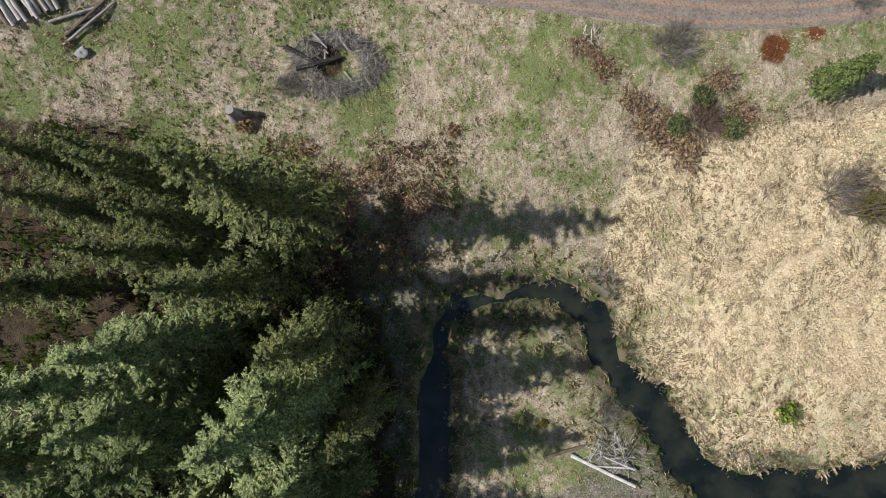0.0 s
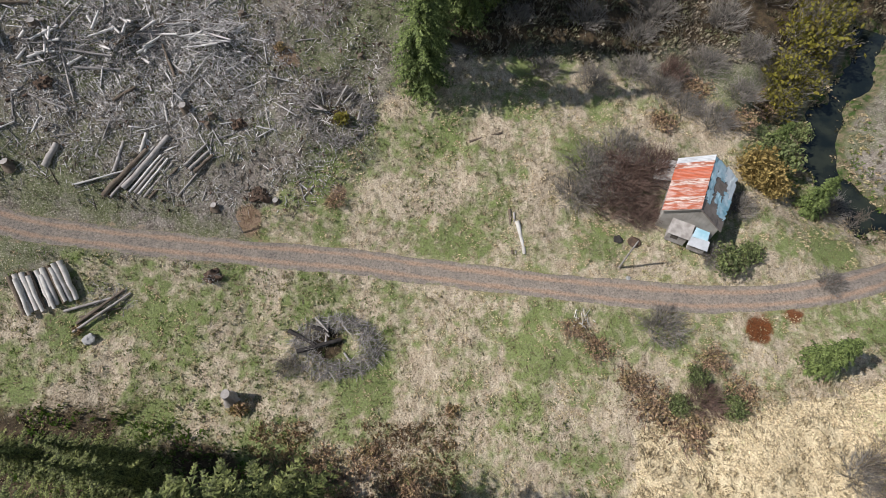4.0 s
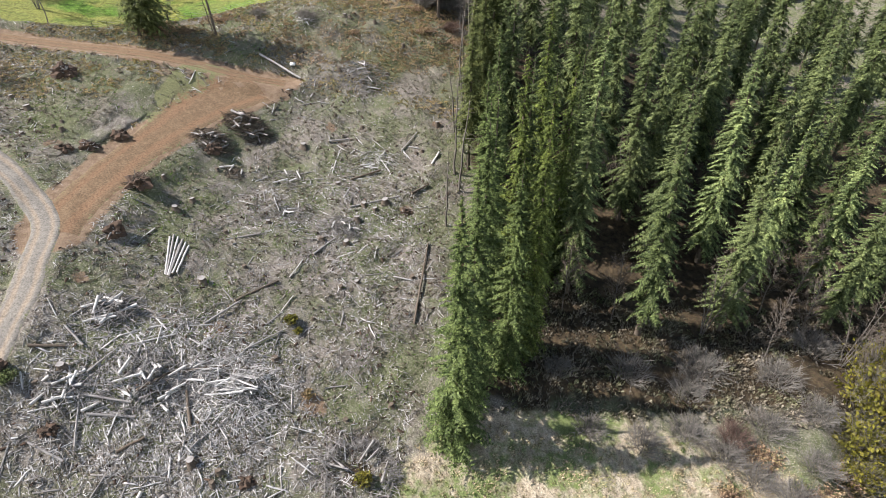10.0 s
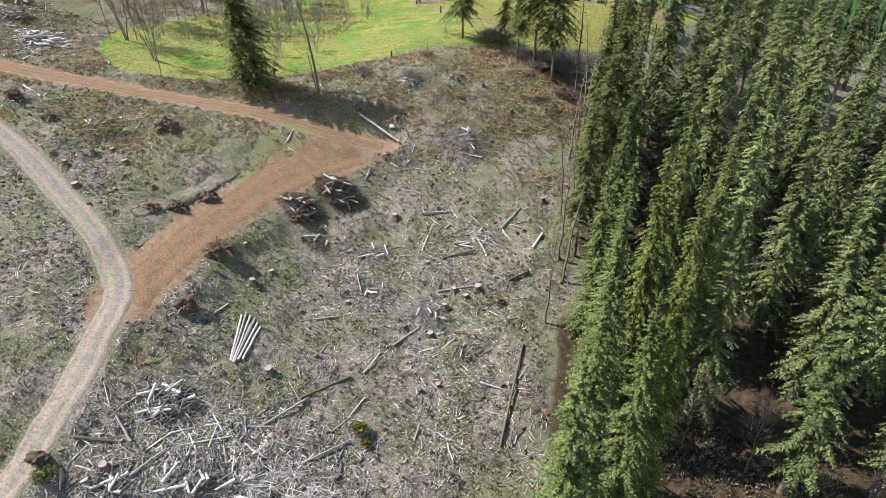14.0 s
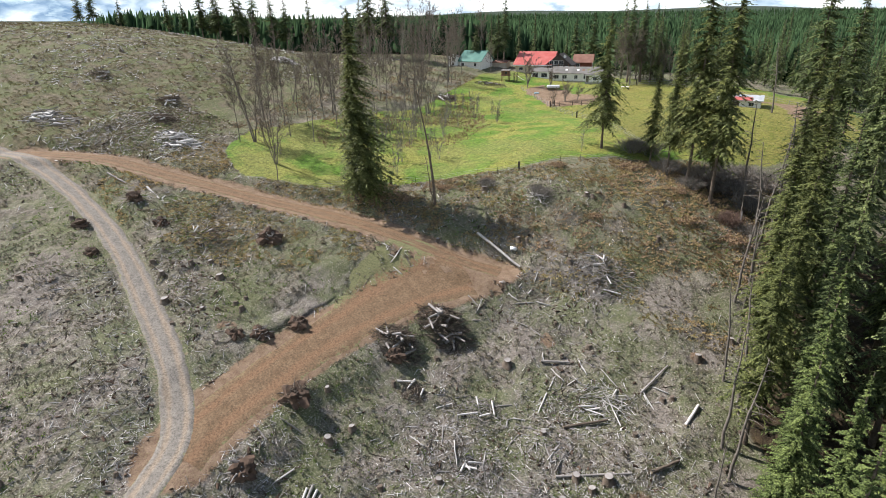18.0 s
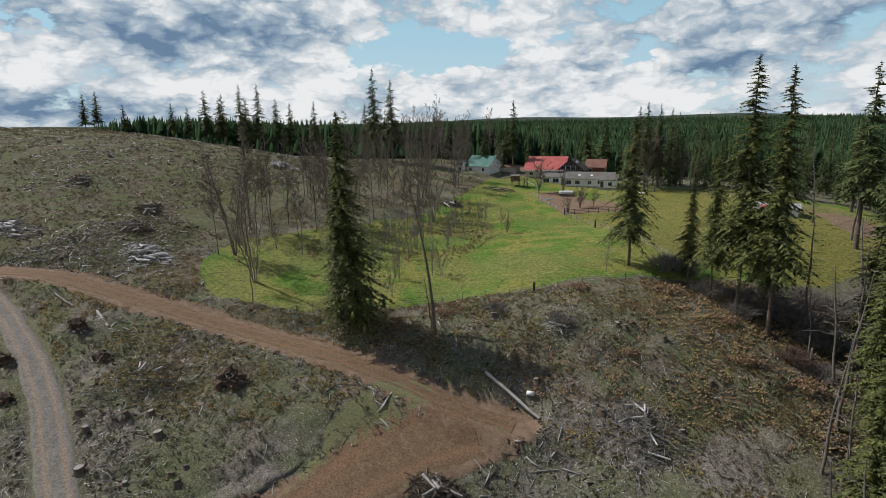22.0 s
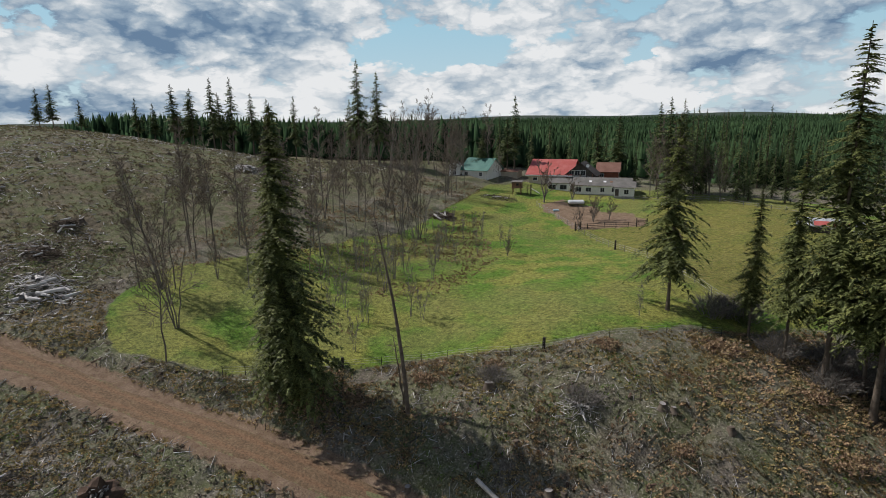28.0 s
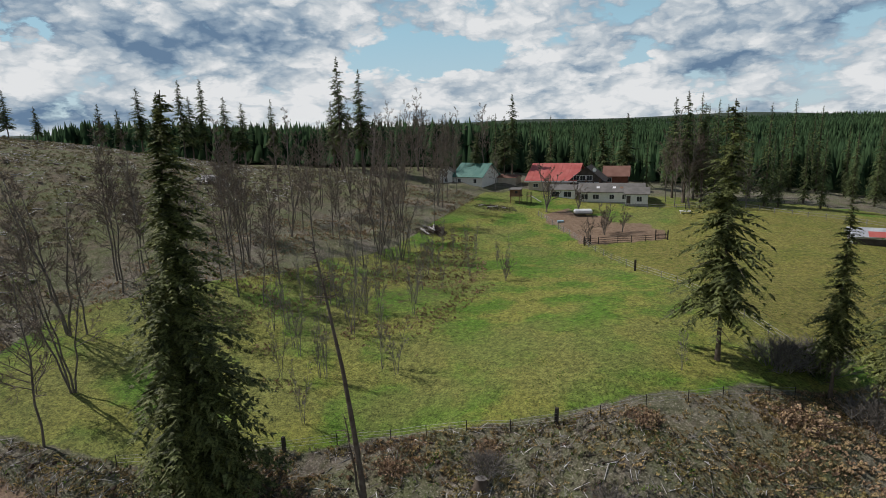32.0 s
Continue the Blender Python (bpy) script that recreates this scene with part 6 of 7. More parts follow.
def litter(name, label, n, box, density, long, thick, mat, seed, sides=3, flat=0.16, lift=0.06):
    """Sticks and splinters strewn over the cut slope."""
    rg = np.random.default_rng(seed)
    x, y = rg.uniform(box[0], box[1], n), rg.uniform(box[2], box[3], n)
    keep = on_cut(x, y) & (rg.random(n) < density(x, y))
    x, y = x[keep], y[keep]
    m = len(x)
    z = land(x, y) + lift
    d = rg.normal(0, 1, (m, 3)) * np.array((1, 1, flat))
    e = 0.6
    gxs, gys = (land(x + e, y) - land(x - e, y)) / (2 * e), (land(x, y + e) - land(x, y - e)) / (2 * e)
    d[:, 2] += gxs * d[:, 0] + gys * d[:, 1]
    me = stick_mesh(name, rg, np.stack((x, y, z), -1), d, long * (0.25 + rg.random(m) ** 2), thick * (0.5 + rg.random(m)), mat, sides)
    return tagged(new(name, me), label, "wood debris", kind="stuff")


def clumped(x, y):
    return np.clip(0.42 + 1.3 * fractal(x, y, 16, 3, 31), 0.05, 1) * (1 - 0.6 * step(126, 134, y) * step(-118, -106, x))


def heart(x, y):
    return np.clip(1.15 - np.hypot((x + 37) / 18, (y - 60) / 13), 0, 1) + 0.18 * clumped(x, y)


litter("branch_litter", "grey sticks strewn over the cut slope", 30000, (-130, 0, 42, 150), clumped, 1.8, 0.028, OLDWOOD, 91)
litter("pale_litter", "bleached sticks strewn over the cut slope", 34000, (-130, 0, 42, 150), clumped, 1.3, 0.038, BLEACHED, 92)
litter("dark_litter", "dark branches strewn over the cut slope", 15000, (-130, 0, 42, 150), clumped, 2.0, 0.05, BARK, 93)
litter("wood_chunks", "short bleached chunks of broken wood", 16000, (-60, -10, 44, 110), heart, 0.8, 0.062, BLEACHED, 94, 5)
litter("wood_chips", "pale chips and splinters among the slash", 110000, (-64, -8, 43, 110), lambda x, y: 0.8 * heart(x, y) + 0.15 * clumped(x, y), 0.45, 0.035, BLEACHED, 99)
litter("heavy_slash", "long grey branches over the densest slash", 11000, (-62, -14, 44, 84), heart, 2.6, 0.045, OLDWOOD, 95, 4)
litter("hill_litter", "bleached wood strewn over the far hillside", 24000, (-290, -95, 108, 255), clumped, 1.7, 0.09, BLEACHED, 96)
litter("hill_branches", "dark branches strewn over the far hillside", 12000, (-290, -100, 108, 255), clumped, 1.6, 0.05, BARK, 97)

litter("bark_clods", "dark clods of bark and torn earth on the cut slope", 9000, (-130, 0, 42, 150), clumped, 0.6, 0.15, SOIL, 98, 5, 0.3, 0.02)



def earth_bank(line, high, label):
    """A low cut bank: a torn edge of earth with turf on top."""
    p = along(line, 0.45)
    d = np.gradient(p, axis=0)
    d /= np.linalg.norm(d, axis=1)[:, None]
    side = np.stack((-d[:, 1], d[:, 0]), -1)
    run = np.arange(len(p)) * 0.45
    out = np.array((0.0, 0.12, 0.3, 0.7, 1.3, 2.2, 3.2))
    up = np.array((-0.25, 0.45, 0.95, 1.0, 0.85, 0.45, -0.15))
    taper = step(0, 3, run) * (1 - step(run[-1] - 3, run[-1], run))
    xy = p[:, None, :] + (out[None, :] + 0.5 * fractal(run, run * 0, 1.6, 3, 71)[:, None])[..., None] * side[:, None, :]
    z = land(xy[..., 0], xy[..., 1]) + high * up[None, :] * (taper * (0.75 + 0.6 * fractal(run, run * 0 + 5, 2.2, 3, 72)))[:, None] + 0.12 * fractal(xy[..., 0], xy[..., 1], 0.6, 2, 73)
    z[:, (0, -1)] -= 0.15
    n, k = len(p), len(out)
    ids = np.arange(n * k).reshape(n, k)
    q = np.stack((ids[:-1, :-1], ids[1:, :-1], ids[1:, 1:], ids[:-1, 1:]), -1).reshape(-1, 4)
    me = mesh_from("earth_bank", np.concatenate((xy, z[..., None]), -1).reshape(-1, 3), q[:, ::-1], GROUND)
    return tagged(new("earth_bank", me), label, "earth bank", kind="structure")


earth_bank(((-65.5, 92.2), (-61.8, 97.2), (-59.4, 102.4), (-57.4, 109)), 0.65, "low torn bank of weedy earth along the landing")

# the larger loose pieces lie singly
chunk_meshes = []
for k in range(6):
    cr = np.random.default_rng(700 + k)
    rows = [(x, 0.05 * cr.normal(), 0.04 * cr.normal(), 0.075 * w) for x, w in ((-0.5, 0.02), (-0.495, 1.0), (-0.1, 1.05), (0.3, 0.85), (0.495, 0.7), (0.5, 0.02))]
    cv, cf = tubes([rows], 6)
    chunk_meshes.append(mesh_from("broken_branch", cv * np.array((1.0, 1.0, 1.0)), cf, (BLEACHED, OLDWOOD)[k % 2]))
crng = np.random.default_rng(41)
cx, cy = crng.uniform(-60, -6, 4000), crng.uniform(44, 128, 4000)
good = on_cut(cx, cy) & (crng.random(4000) < 0.35 * heart(cx, cy) + 0.05 * clumped(cx, cy))
cx, cy = cx[good][:290], cy[good][:290]
ca, cl = crng.random(len(cx)) * 6.283, crng.uniform(0.9, 3.4, len(cx))
dx, dy = np.cos(ca) * 0.4 * cl, np.sin(ca) * 0.4 * cl
low_end, high_end, mid_z = land(cx - dx, cy - dy), land(cx + dx, cy + dy), land(cx, cy)
for k in range(len(cx)):
    ob = tagged(new("broken_branch", chunk_meshes[k * 5 % 6]), "bleached broken branch lying on the cut slope", "branch", "strewn branches")
    lie = math.atan2(high_end[k] - low_end[k], 0.8 * cl[k])
    ob.matrix_basis = Matrix.LocRotScale((cx[k], cy[k], max(mid_z[k], (low_end[k] + high_end[k]) / 2) + 0.06), Euler((0, -lie, ca[k])), (cl[k], 0.9 + 0.7 * (k % 7) / 7, 0.9 + 0.6 * (k % 5) / 5))

# ---- grass ----


def tufts(name, label, n, box, where, tall, wide, mat, seed, blades=6, lie=0.6, loose=0.9):
    """Clumps of long blades, bent over by winter."""
    rg = np.random.default_rng(seed)
    x, y = rg.uniform(box[0], box[1], n), rg.uniform(box[2], box[3], n)
    keep = where(x, y)
    for pts, half in ROADS:
        keep &= nearest(x, y, pts)[0] > half + 0.1
    x, y = x[keep], y[keep]
    m = len(x)
    z = land(x, y)
    lean_a = 6.283 * fractal(x, y, 7, 2, seed) * 1.3 + rg.normal(0, 0.5, m)
    vs = []
    for _ in range(blades):
        a = lean_a + rg.normal(0, loose, m)
        bx, by = x + rg.normal(0, wide * 0.35, m), y + rg.normal(0, wide * 0.35, m)
        ln = tall * (0.55 + 0.8 * rg.random(m))
        hz, hr = ln * (1 - lie * (0.5 + 0.6 * rg.random(m))), ln * (0.35 + lie * rg.random(m))
        w = wide * (0.05 + 0.06 * rg.random(m))
        px, py = -np.sin(a) * w, np.cos(a) * w
        cx, cy = np.cos(a), np.sin(a)
        vs.append(np.stack((np.stack((bx - px, by - py, z - 0.05), -1), np.stack((bx + px, by + py, z - 0.05), -1),
                            np.stack((bx + cx * hr * 0.55 + px * 0.8, by + cy * hr * 0.55 + py * 0.8, z + hz), -1),
                            np.stack((bx + cx * hr - px * 0.2, by + cy * hr - py * 0.2, z + hz * 0.72), -1)), 1))
    v = np.concatenate(vs).reshape(-1, 3)
    me = mesh_from(name, v, np.arange(len(v)).reshape(-1, 4), mat)
    return tagged(new(name, me), label, "grass", kind="stuff")


def in_meadow(x, y):
    return ((inside(x, y, MEADOW) > -2) | (inside(x, y, ISLAND) > -1)) & (inside(x, y, STRAW) < 1) & (nearest(x, y, CREEK_PTS)[0] > 2.4) & (np.hypot(x - 31, y - 44) > 4.5)


def in_straw(x, y):
    return (inside(x, y, STRAW) > -1) & (nearest(x, y, CREEK_PTS)[0] > 2.2)


def in_marsh(x, y):
    d = nearest(x, y, CREEK_PTS)[0]
    return (d > 0.4 + 0.9 * np.abs(fractal(x, y, 3, 2, 8))) & (d < 7 + 4 * fractal(x, y, 8, 2, 3)) & (inside(x, y, WEST_WOOD) < 0) & (inside(x, y, STRAW) < 3)


tufts("meadow_grass", "bleached tussocks of winter meadow grass", 26000, (-64, 66, -26, 64), in_meadow, 0.36, 0.55, TANGRASS, 101, 6, 0.75, 0.5)
tufts("meadow_green", "fresh green grass between the dry tussocks", 16000, (-64, 66, -4, 64), lambda x, y: in_meadow(x, y) & (fractal(x, y, 9, 3, 44) > 0.10 + 0.008 * (x + 18)), 0.32, 0.36, GREENGRASS, 102, 5, 0.4)
tufts("straw_grass", "long pale straw beaten flat beside the creek", 14000, (20, 72, -26, 22), in_straw, 0.62, 0.5, STRAWGRASS, 103, 6, 0.93, 0.35)
tufts("marsh_grass", "rough marsh grass along the creek", 8000, (-10, 64, -40, 72), in_marsh, 0.7, 0.5, TANGRASS, 104)
tufts("marsh_green", "green rushes along the creek", 8000, (-10, 64, -40, 72), lambda x, y: in_marsh(x, y) & (fractal(x, y, 5, 2, 46) > -0.1), 0.5, 0.4, GREENGRASS, 105, 5, 0.3)
tufts("slope_grass", "dead grass and weeds on the cut slope", 30000, (-130, 2, 42, 150), lambda x, y: on_cut(x, y) & (fractal(x, y, 5, 3, 47) > -0.25), 0.42, 0.30, GREYGRASS, 106, 5)
tufts("slope_green", "fresh green weeds on the cut slope", 12000, (-130, 2, 42, 150), lambda x, y: on_cut(x, y) & (fractal(x, y, 12, 3, 48) > 0.12), 0.3, 0.4, GREENGRASS, 107, 5, 0.4)
tufts("hill_grass", "dead weeds on the far hillside", 24000, (-290, -110, 108, 250), on_cut, 0.5, 0.4, HILLGRASS, 108, 5)
tufts("bank_bracken", "red-brown dead bracken along the bank below the pasture", 15000, (-72, 10, 128, 176), lambda x, y: on_cut(x, y) & (fractal(x, y, 9, 3, 49) > 0.0 - 0.02 * np.maximum(0, x + 30)) & (y > 131 + 0.15 * (x + 40)), 0.45, 0.3, BRACKEN, 109)
tufts("hollow_bracken", "dead bracken in the shade below the firs", 2600, (-22, 2, 0, 18), lambda x, y: fractal(x, y, 6, 2, 50) > -0.15, 0.5, 0.5, BRACKEN, 110)
tufts("stand_undergrowth", "ferns and weeds under the edge of the stand", 5200, (4, 78, 66, 92), lambda x, y: (inside(x, y, STAND) > -2) & (fractal(x, y, 5, 2, 51) > -0.3), 0.7, 0.5, GREYGRASS, 111, 5, 0.4)
tufts("wood_undergrowth", "ferns and weeds under the firs west of the creek", 4200, (-60, -3, -34, 20), lambda x, y: (inside(x, y, WEST_WOOD) > -2) & (fractal(x, y, 5, 2, 52) > -0.3), 0.8, 0.8, GREENGRASS, 112, 5, 0.4)
tufts("grove_bracken", "brown dead bracken and twigs under the grove", 12000, (-112, -62, 146, 245), lambda x, y: ((inside(x, y, GROVE) > -3) | ((inside(x, y, PASTURE) < 1) & (x < -70))) & (fractal(x, y, 8, 3, 53) > -0.05), 0.4, 0.32, BRACKEN, 113, 4, 0.5)
tufts("bank_grass", "olive and straw-coloured grass along the bank", 30000, (-110, 8, 104, 170), lambda x, y: on_cut(x, y) & (fractal(x, y, 7, 3, 54) > -0.05) & ((y > 126) | (x < -58)), 0.42, 0.32, BANKGRASS, 114, 6, 0.7)
tufts("pasture_tufts", "clumps of rougher grass in the pasture", 9000, (-100, 24, 128, 215), lambda x, y: (inside(x, y, PASTURE) > 0) & (fractal(x, y, 11, 3, 55) > 0.0), 0.16, 0.6, GREENGRASS, 115, 4, 0.5)

# ---- buildings and yard things ----


def slab(name, corners, thick, mat):
    """A thin sheet between four corners, with real thickness."""
    c = [Vector(p) for p in corners]
    n = (c[1] - c[0]).cross(c[3] - c[0]).normalized() * thick
    v = [tuple(p) for p in c] + [tuple(p - n) for p in c]
    f = [(0, 1, 2, 3), (7, 6, 5, 4), (0, 4, 5, 1), (1, 5, 6, 2), (2, 6, 7, 3), (3, 7, 4, 0)]
    return mesh_from(name, v, f, mat)


def window(parent, x, y, z, w, h, facing, frame_mat=PLASTIC):
    """facing: -1 looks to the house's front (-y), 1 to its back, 2 to its right side (+x), -2 to its left."""
    side = abs(facing) == 2
    sgn = 1 if facing > 0 else -1
    size = (0.12, w + 0.2, h + 0.2) if side else (w + 0.2, 0.12, h + 0.2)
    fr = part("window", box_mesh("window", size, frame_mat, (x, y, z)), parent)
    off = 0.045
    for k in (-1, 1):
        s2 = (0.05, w / 2 - 0.05, h) if side else (w / 2 - 0.05, 0.05, h)
        at = (x + sgn * off, y + k * w / 4, z) if side else (x + k * w / 4, y + sgn * off, z)
        part("pane", box_mesh("pane", s2, GLASS, at, 0), fr)
    return fr


def gabled(name, label, x, y, turn, w, d, eave, ridge, wall, roof, lap=0.5, windows=(), along_x=True, base=None, seams=0, category="house"):
    """A house with its front towards -y: four walls with gables, two roof slopes, windows. w along x, d along y."""
    z0 = base if base is not None else on(x, y)
    ob = thing(name, label, category, at=pose(x, y, z0 - 0.3, 0, 0, turn))
    e, r = eave + 0.3, ridge + 0.3
    hw, hd = w / 2, d / 2
    if along_x:
        v = [(-hw, -hd, 0), (hw, -hd, 0), (hw, hd, 0), (-hw, hd, 0), (-hw, -hd, e), (hw, -hd, e), (hw, hd, e), (-hw, hd, e), (-hw, 0, r), (hw, 0, r)]
        f = [(0, 1, 5, 4), (1, 2, 6, 9, 5), (2, 3, 7, 6), (3, 0, 4, 8, 7)]
        s = (r - e) / hd
        lo = e - s * lap
        slopes = (((-hw - lap, -hd - lap, lo), (hw + lap, -hd - lap, lo), (hw + lap, 0, r), (-hw - lap, 0, r)),
                  ((hw + lap, hd + lap, lo), (-hw - lap, hd + lap, lo), (-hw - lap, 0, r), (hw + lap, 0, r)))
    else:
        v = [(-hw, -hd, 0), (hw, -hd, 0), (hw, hd, 0), (-hw, hd, 0), (-hw, -hd, e), (hw, -hd, e), (hw, hd, e), (-hw, hd, e), (0, -hd, r), (0, hd, r)]
        f = [(0, 1, 5, 8, 4), (1, 2, 6, 5), (2, 3, 7, 9, 6), (3, 0, 4, 7)]
        s = (r - e) / hw
        lo = e - s * lap
        slopes = (((-hw - lap, hd + lap, lo), (-hw - lap, -hd - lap, lo), (0, -hd - lap, r), (0, hd + lap, r)),
                  ((hw + lap, -hd - lap, lo), (hw + lap, hd + lap, lo), (0, hd + lap, r), (0, -hd - lap, r)))
    part("wall", mesh_from("wall", v, f, wall), ob)
    for c in slopes:
        up = [(p[0], p[1], p[2] + 0.16) for p in c]
        rf = part("roof", slab("roof", up, 0.14, roof), ob)
        a, b, cc, dd = (Vector(p) for p in up)
        for k in range(seams):
            t = (k + 0.5) / seams
            p0, p1 = a.lerp(b, t), dd.lerp(cc, t)
            run = (b - a).normalized() * 0.04
            n = Vector((0, 0, 0.06))
            part("seam", slab("seam", [p0 - run + n, p0 + run + n, p1 + run + n, p1 - run + n], 0.06, roof), rf)
    for spec in windows:
        window(ob, *spec)
    return ob


# riding hall, sheds and houses round the yard
hall = gabled("riding_hall", "long hall with a bright red metal roof", -74.2, 265.5, 4, 12.5, 18, 3.2, 7.0, BEIGEWALL, RED_ROOF, 0.9, ((-4.2, -9, 1.9, 1.3, 0.9, -1),), seams=12, category="barn", base=55)
part("fascia", box_mesh("fascia", (14.3, 0.12, 0.35), PLASTIC, (0, -9.95, 3.05)), hall)
part("door", box_mesh("door", (2.6, 0.1, 2.2), PLASTIC, (3.0, -9.03, 1.35)), hall)
gabled("workshop", "pale workshop with a green metal roof", -96, 257.5, -10, 9.5, 9, 3.0, 6.3, WHITEWALL, GREEN_ROOF, 0.6, ((-3.0, -4.5, 1.9, 1.0, 1.1, -1), (2.4, -4.5, 1.9, 1.0, 1.1, -1)), seams=9, category="shed", base=56.3)
gabled("shed", "small white shed beside the workshop", -104, 254.5, 15, 3.6, 4, 3.6, 4.8, WHITEWALL, GREY_ROOF, 0.3, ((0, -2.0, 1.4, 0.9, 1.0, -1), (0, -2.0, 3.0, 0.8, 0.8, -1)), along_x=False, category="shed", base=57)
gabled("shed", "low beige shed with a flat-pitched roof", -87.6, 262.5, 0, 5.5, 5, 2.3, 2.9, BEIGEWALL, TAN_ROOF, 0.3, category="shed", base=56)
white_house = gabled("house", "low white house with a grey shingled roof", -57.2, 255.6, 7, 15.5, 8.5, 3.2, 4.9, WHITEWALL, GREY_ROOF, 0.6, ((-3.6, -4.25, 2.2, 1.5, 1.1, -1), (0.3, -4.25, 2.2, 1.1, 1.1, -1), (3.4, -4.25, 2.2, 1.1, 1.1, -1), (-6.4, -4.25, 2.2, 1.6, 1.2, -1)), base=52.6)
part("foundation", box_mesh("foundation", (15.6, 8.6, 1.0), STONE, (0, 0, 0.45)), white_house)
for k, (px, col) in enumerate(((-3.2, PLASTIC), (0.8, PLASTIC), (2.6, BROWNPLANK))):
    part("skylight", box_mesh("skylight", (0.8, 1.0, 0.14), col, (px, -2.4, 4.38), 0.02, Euler((radians(21), 0, 0)).to_matrix().to_4x4()), white_house)
for k in range(6):
    part("siding_board", box_mesh("siding_board", (15.52, 0.05, 0.30), WHITEWALL, (0, -4.27, 1.35 + 0.36 * k), 0.01), white_house)
wing = gabled("house_wing", "white wing of the low house", -50.4, 252.2, 7, 5.2, 6.5, 3.3, 4.5, WHITEWALL, GREY_ROOF, 0.5, ((0.6, -3.25, 2.3, 1.2, 1.2, -1), (2.6, 0.5, 2.3, 1.0, 1.1, 2)), base=52.4)
part("foundation", box_mesh("foundation", (5.3, 6.6, 1.1), STONE, (0, 0, 0.5)), wing)
part("door", box_mesh("door", (0.95, 0.1, 2.0), DARKWALL, (-1.9, -3.28, 2.1)), wing)
chalet = gabled("house", "dark timber chalet with a wall of windows", -64.4, 261.5, 4, 8.5, 9, 4.2, 7.6, DARKWALL, DARKWALL, 0.7, tuple((x, -4.5, z, 1.4, 1.3, -1) for x in (-2.6, -0.9, 0.8) for z in (3.2, 5.0)) + ((2.7, -4.5, 3.2, 1.1, 1.2, -1),), along_x=False, base=54)
for px in (-3.6, 0, 3.6):
    part("gable_beam", box_mesh("gable_beam", (0.25, 0.25, 4.6), BROWNPLANK, (px, -4.9, 2.4)), chalet)
part("satellite_dish", mesh_from("satellite_dish", *(lambda n: ([(math.cos(a) * 0.5, -0.12, math.sin(a) * 0.5) for a in np.linspace(0, 6.283, n + 1)[:-1]] + [(0, 0.08, 0)], [(k, (k + 1) % n, n) for k in range(n)]))(14), PLASTIC), chalet).location = (2.2, -5.2, 7.2)
porch = gabled("sunroom", "low white sunroom with wide windows", -69.5, 254.6, 5, 6.5, 5, 2.4, 3.4, WHITEWALL, GREY_ROOF, 0.4, ((-1.8, -2.5, 1.5, 2.0, 1.3, -1), (1.4, -2.5, 1.5, 2.0, 1.3, -1)), base=53.6)
gabled("house", "red-brown house with a faded roof", -59.5, 277, 6, 6.5, 7, 3.6, 6.0, REDWALL, TAN_ROOF, 0.6, ((-1.8, -3.5, 2.6, 1.2, 1.1, -1), (3.25, 0.5, 2.6, 2.0, 1.2, 2)), base=54.5)
field_shed = gabled("field_shed", "open animal shed with white and red roof sheets", -5.5, 222.5, -4, 10.5, 5.5, 2.2, 3.2, WHITEWALL, GREY_IRON, 0.5, ((3.0, -2.75, 1.5, 1.2, 0.9, -1),), seams=8, category="shed", base=50.3)
part("red_sheet", slab("red_sheet", [(-2.8, -3.2, 2.57), (3.2, -3.2, 2.57), (3.2, -1.4, 3.23), (-2.8, -1.4, 3.23)], 0.04, RED_ROOF), field_shed, "faded red roof sheet")
# dark panel on the closed wall, standing for the shaded inside
part("dark_opening", box_mesh("dark_opening", (5.0, 0.08, 1.8), DARKWALL, (-2.4, -2.78, 1.2)), field_shed)


def tree_house(x, y):
    ob = thing("play_house", "brown wooden play house on posts with a slide", "play house", at=pose(x, y, on(x, y) - 0.2, 0, 0, 8))
    for px in (-1.2, 1.2):
        for py in (-1.0, 1.0):
            part("post", box_mesh("post", (0.16, 0.16, 2.0), BROWNPLANK, (px, py, 0.9)), ob)
    part("deck", box_mesh("deck", (3.4, 2.6, 0.16), BROWNPLANK, (0, 0, 1.9)), ob)
    cab = part("cabin", box_mesh("cabin", (2.7, 2.2, 1.7), BROWNPLANK, (0, 0, 2.82)), ob)
    part("window", box_mesh("window", (0.7, 0.08, 0.6), GLASS, (0.3, -1.11, 2.9)), cab)
    part("roof", slab("roof", [(-1.6, -1.5, 3.62), (1.6, -1.5, 3.62), (1.6, 1.5, 3.9), (-1.6, 1.5, 3.9)], 0.1, GREY_ROOF), ob)
    part("slide", slab("slide", [(4.0, -0.3, 1.9), (6.6, -0.3, 0.35), (6.6, 0.3, 0.35), (4.0, 0.3, 1.9)], 0.08, WHITE_ROOF), ob)
    for px in (3.0, 4.0):
        for py in (-0.7, 0.7):
            part("frame_post", box_mesh("frame_post", (0.12, 0.12, 3.0), DARKPOST, (px, py, 1.4)), ob)
    part("platform", box_mesh("platform", (1.2, 1.5, 0.1), BROWNPLANK, (3.5, 0, 1.85)), ob)
    part("swing_beam", box_mesh("swing_beam", (0.12, 3.6, 0.12), BROWNPLANK, (3.5, 0, 2.95)), ob)
    return ob


tree_house(-79, 243)


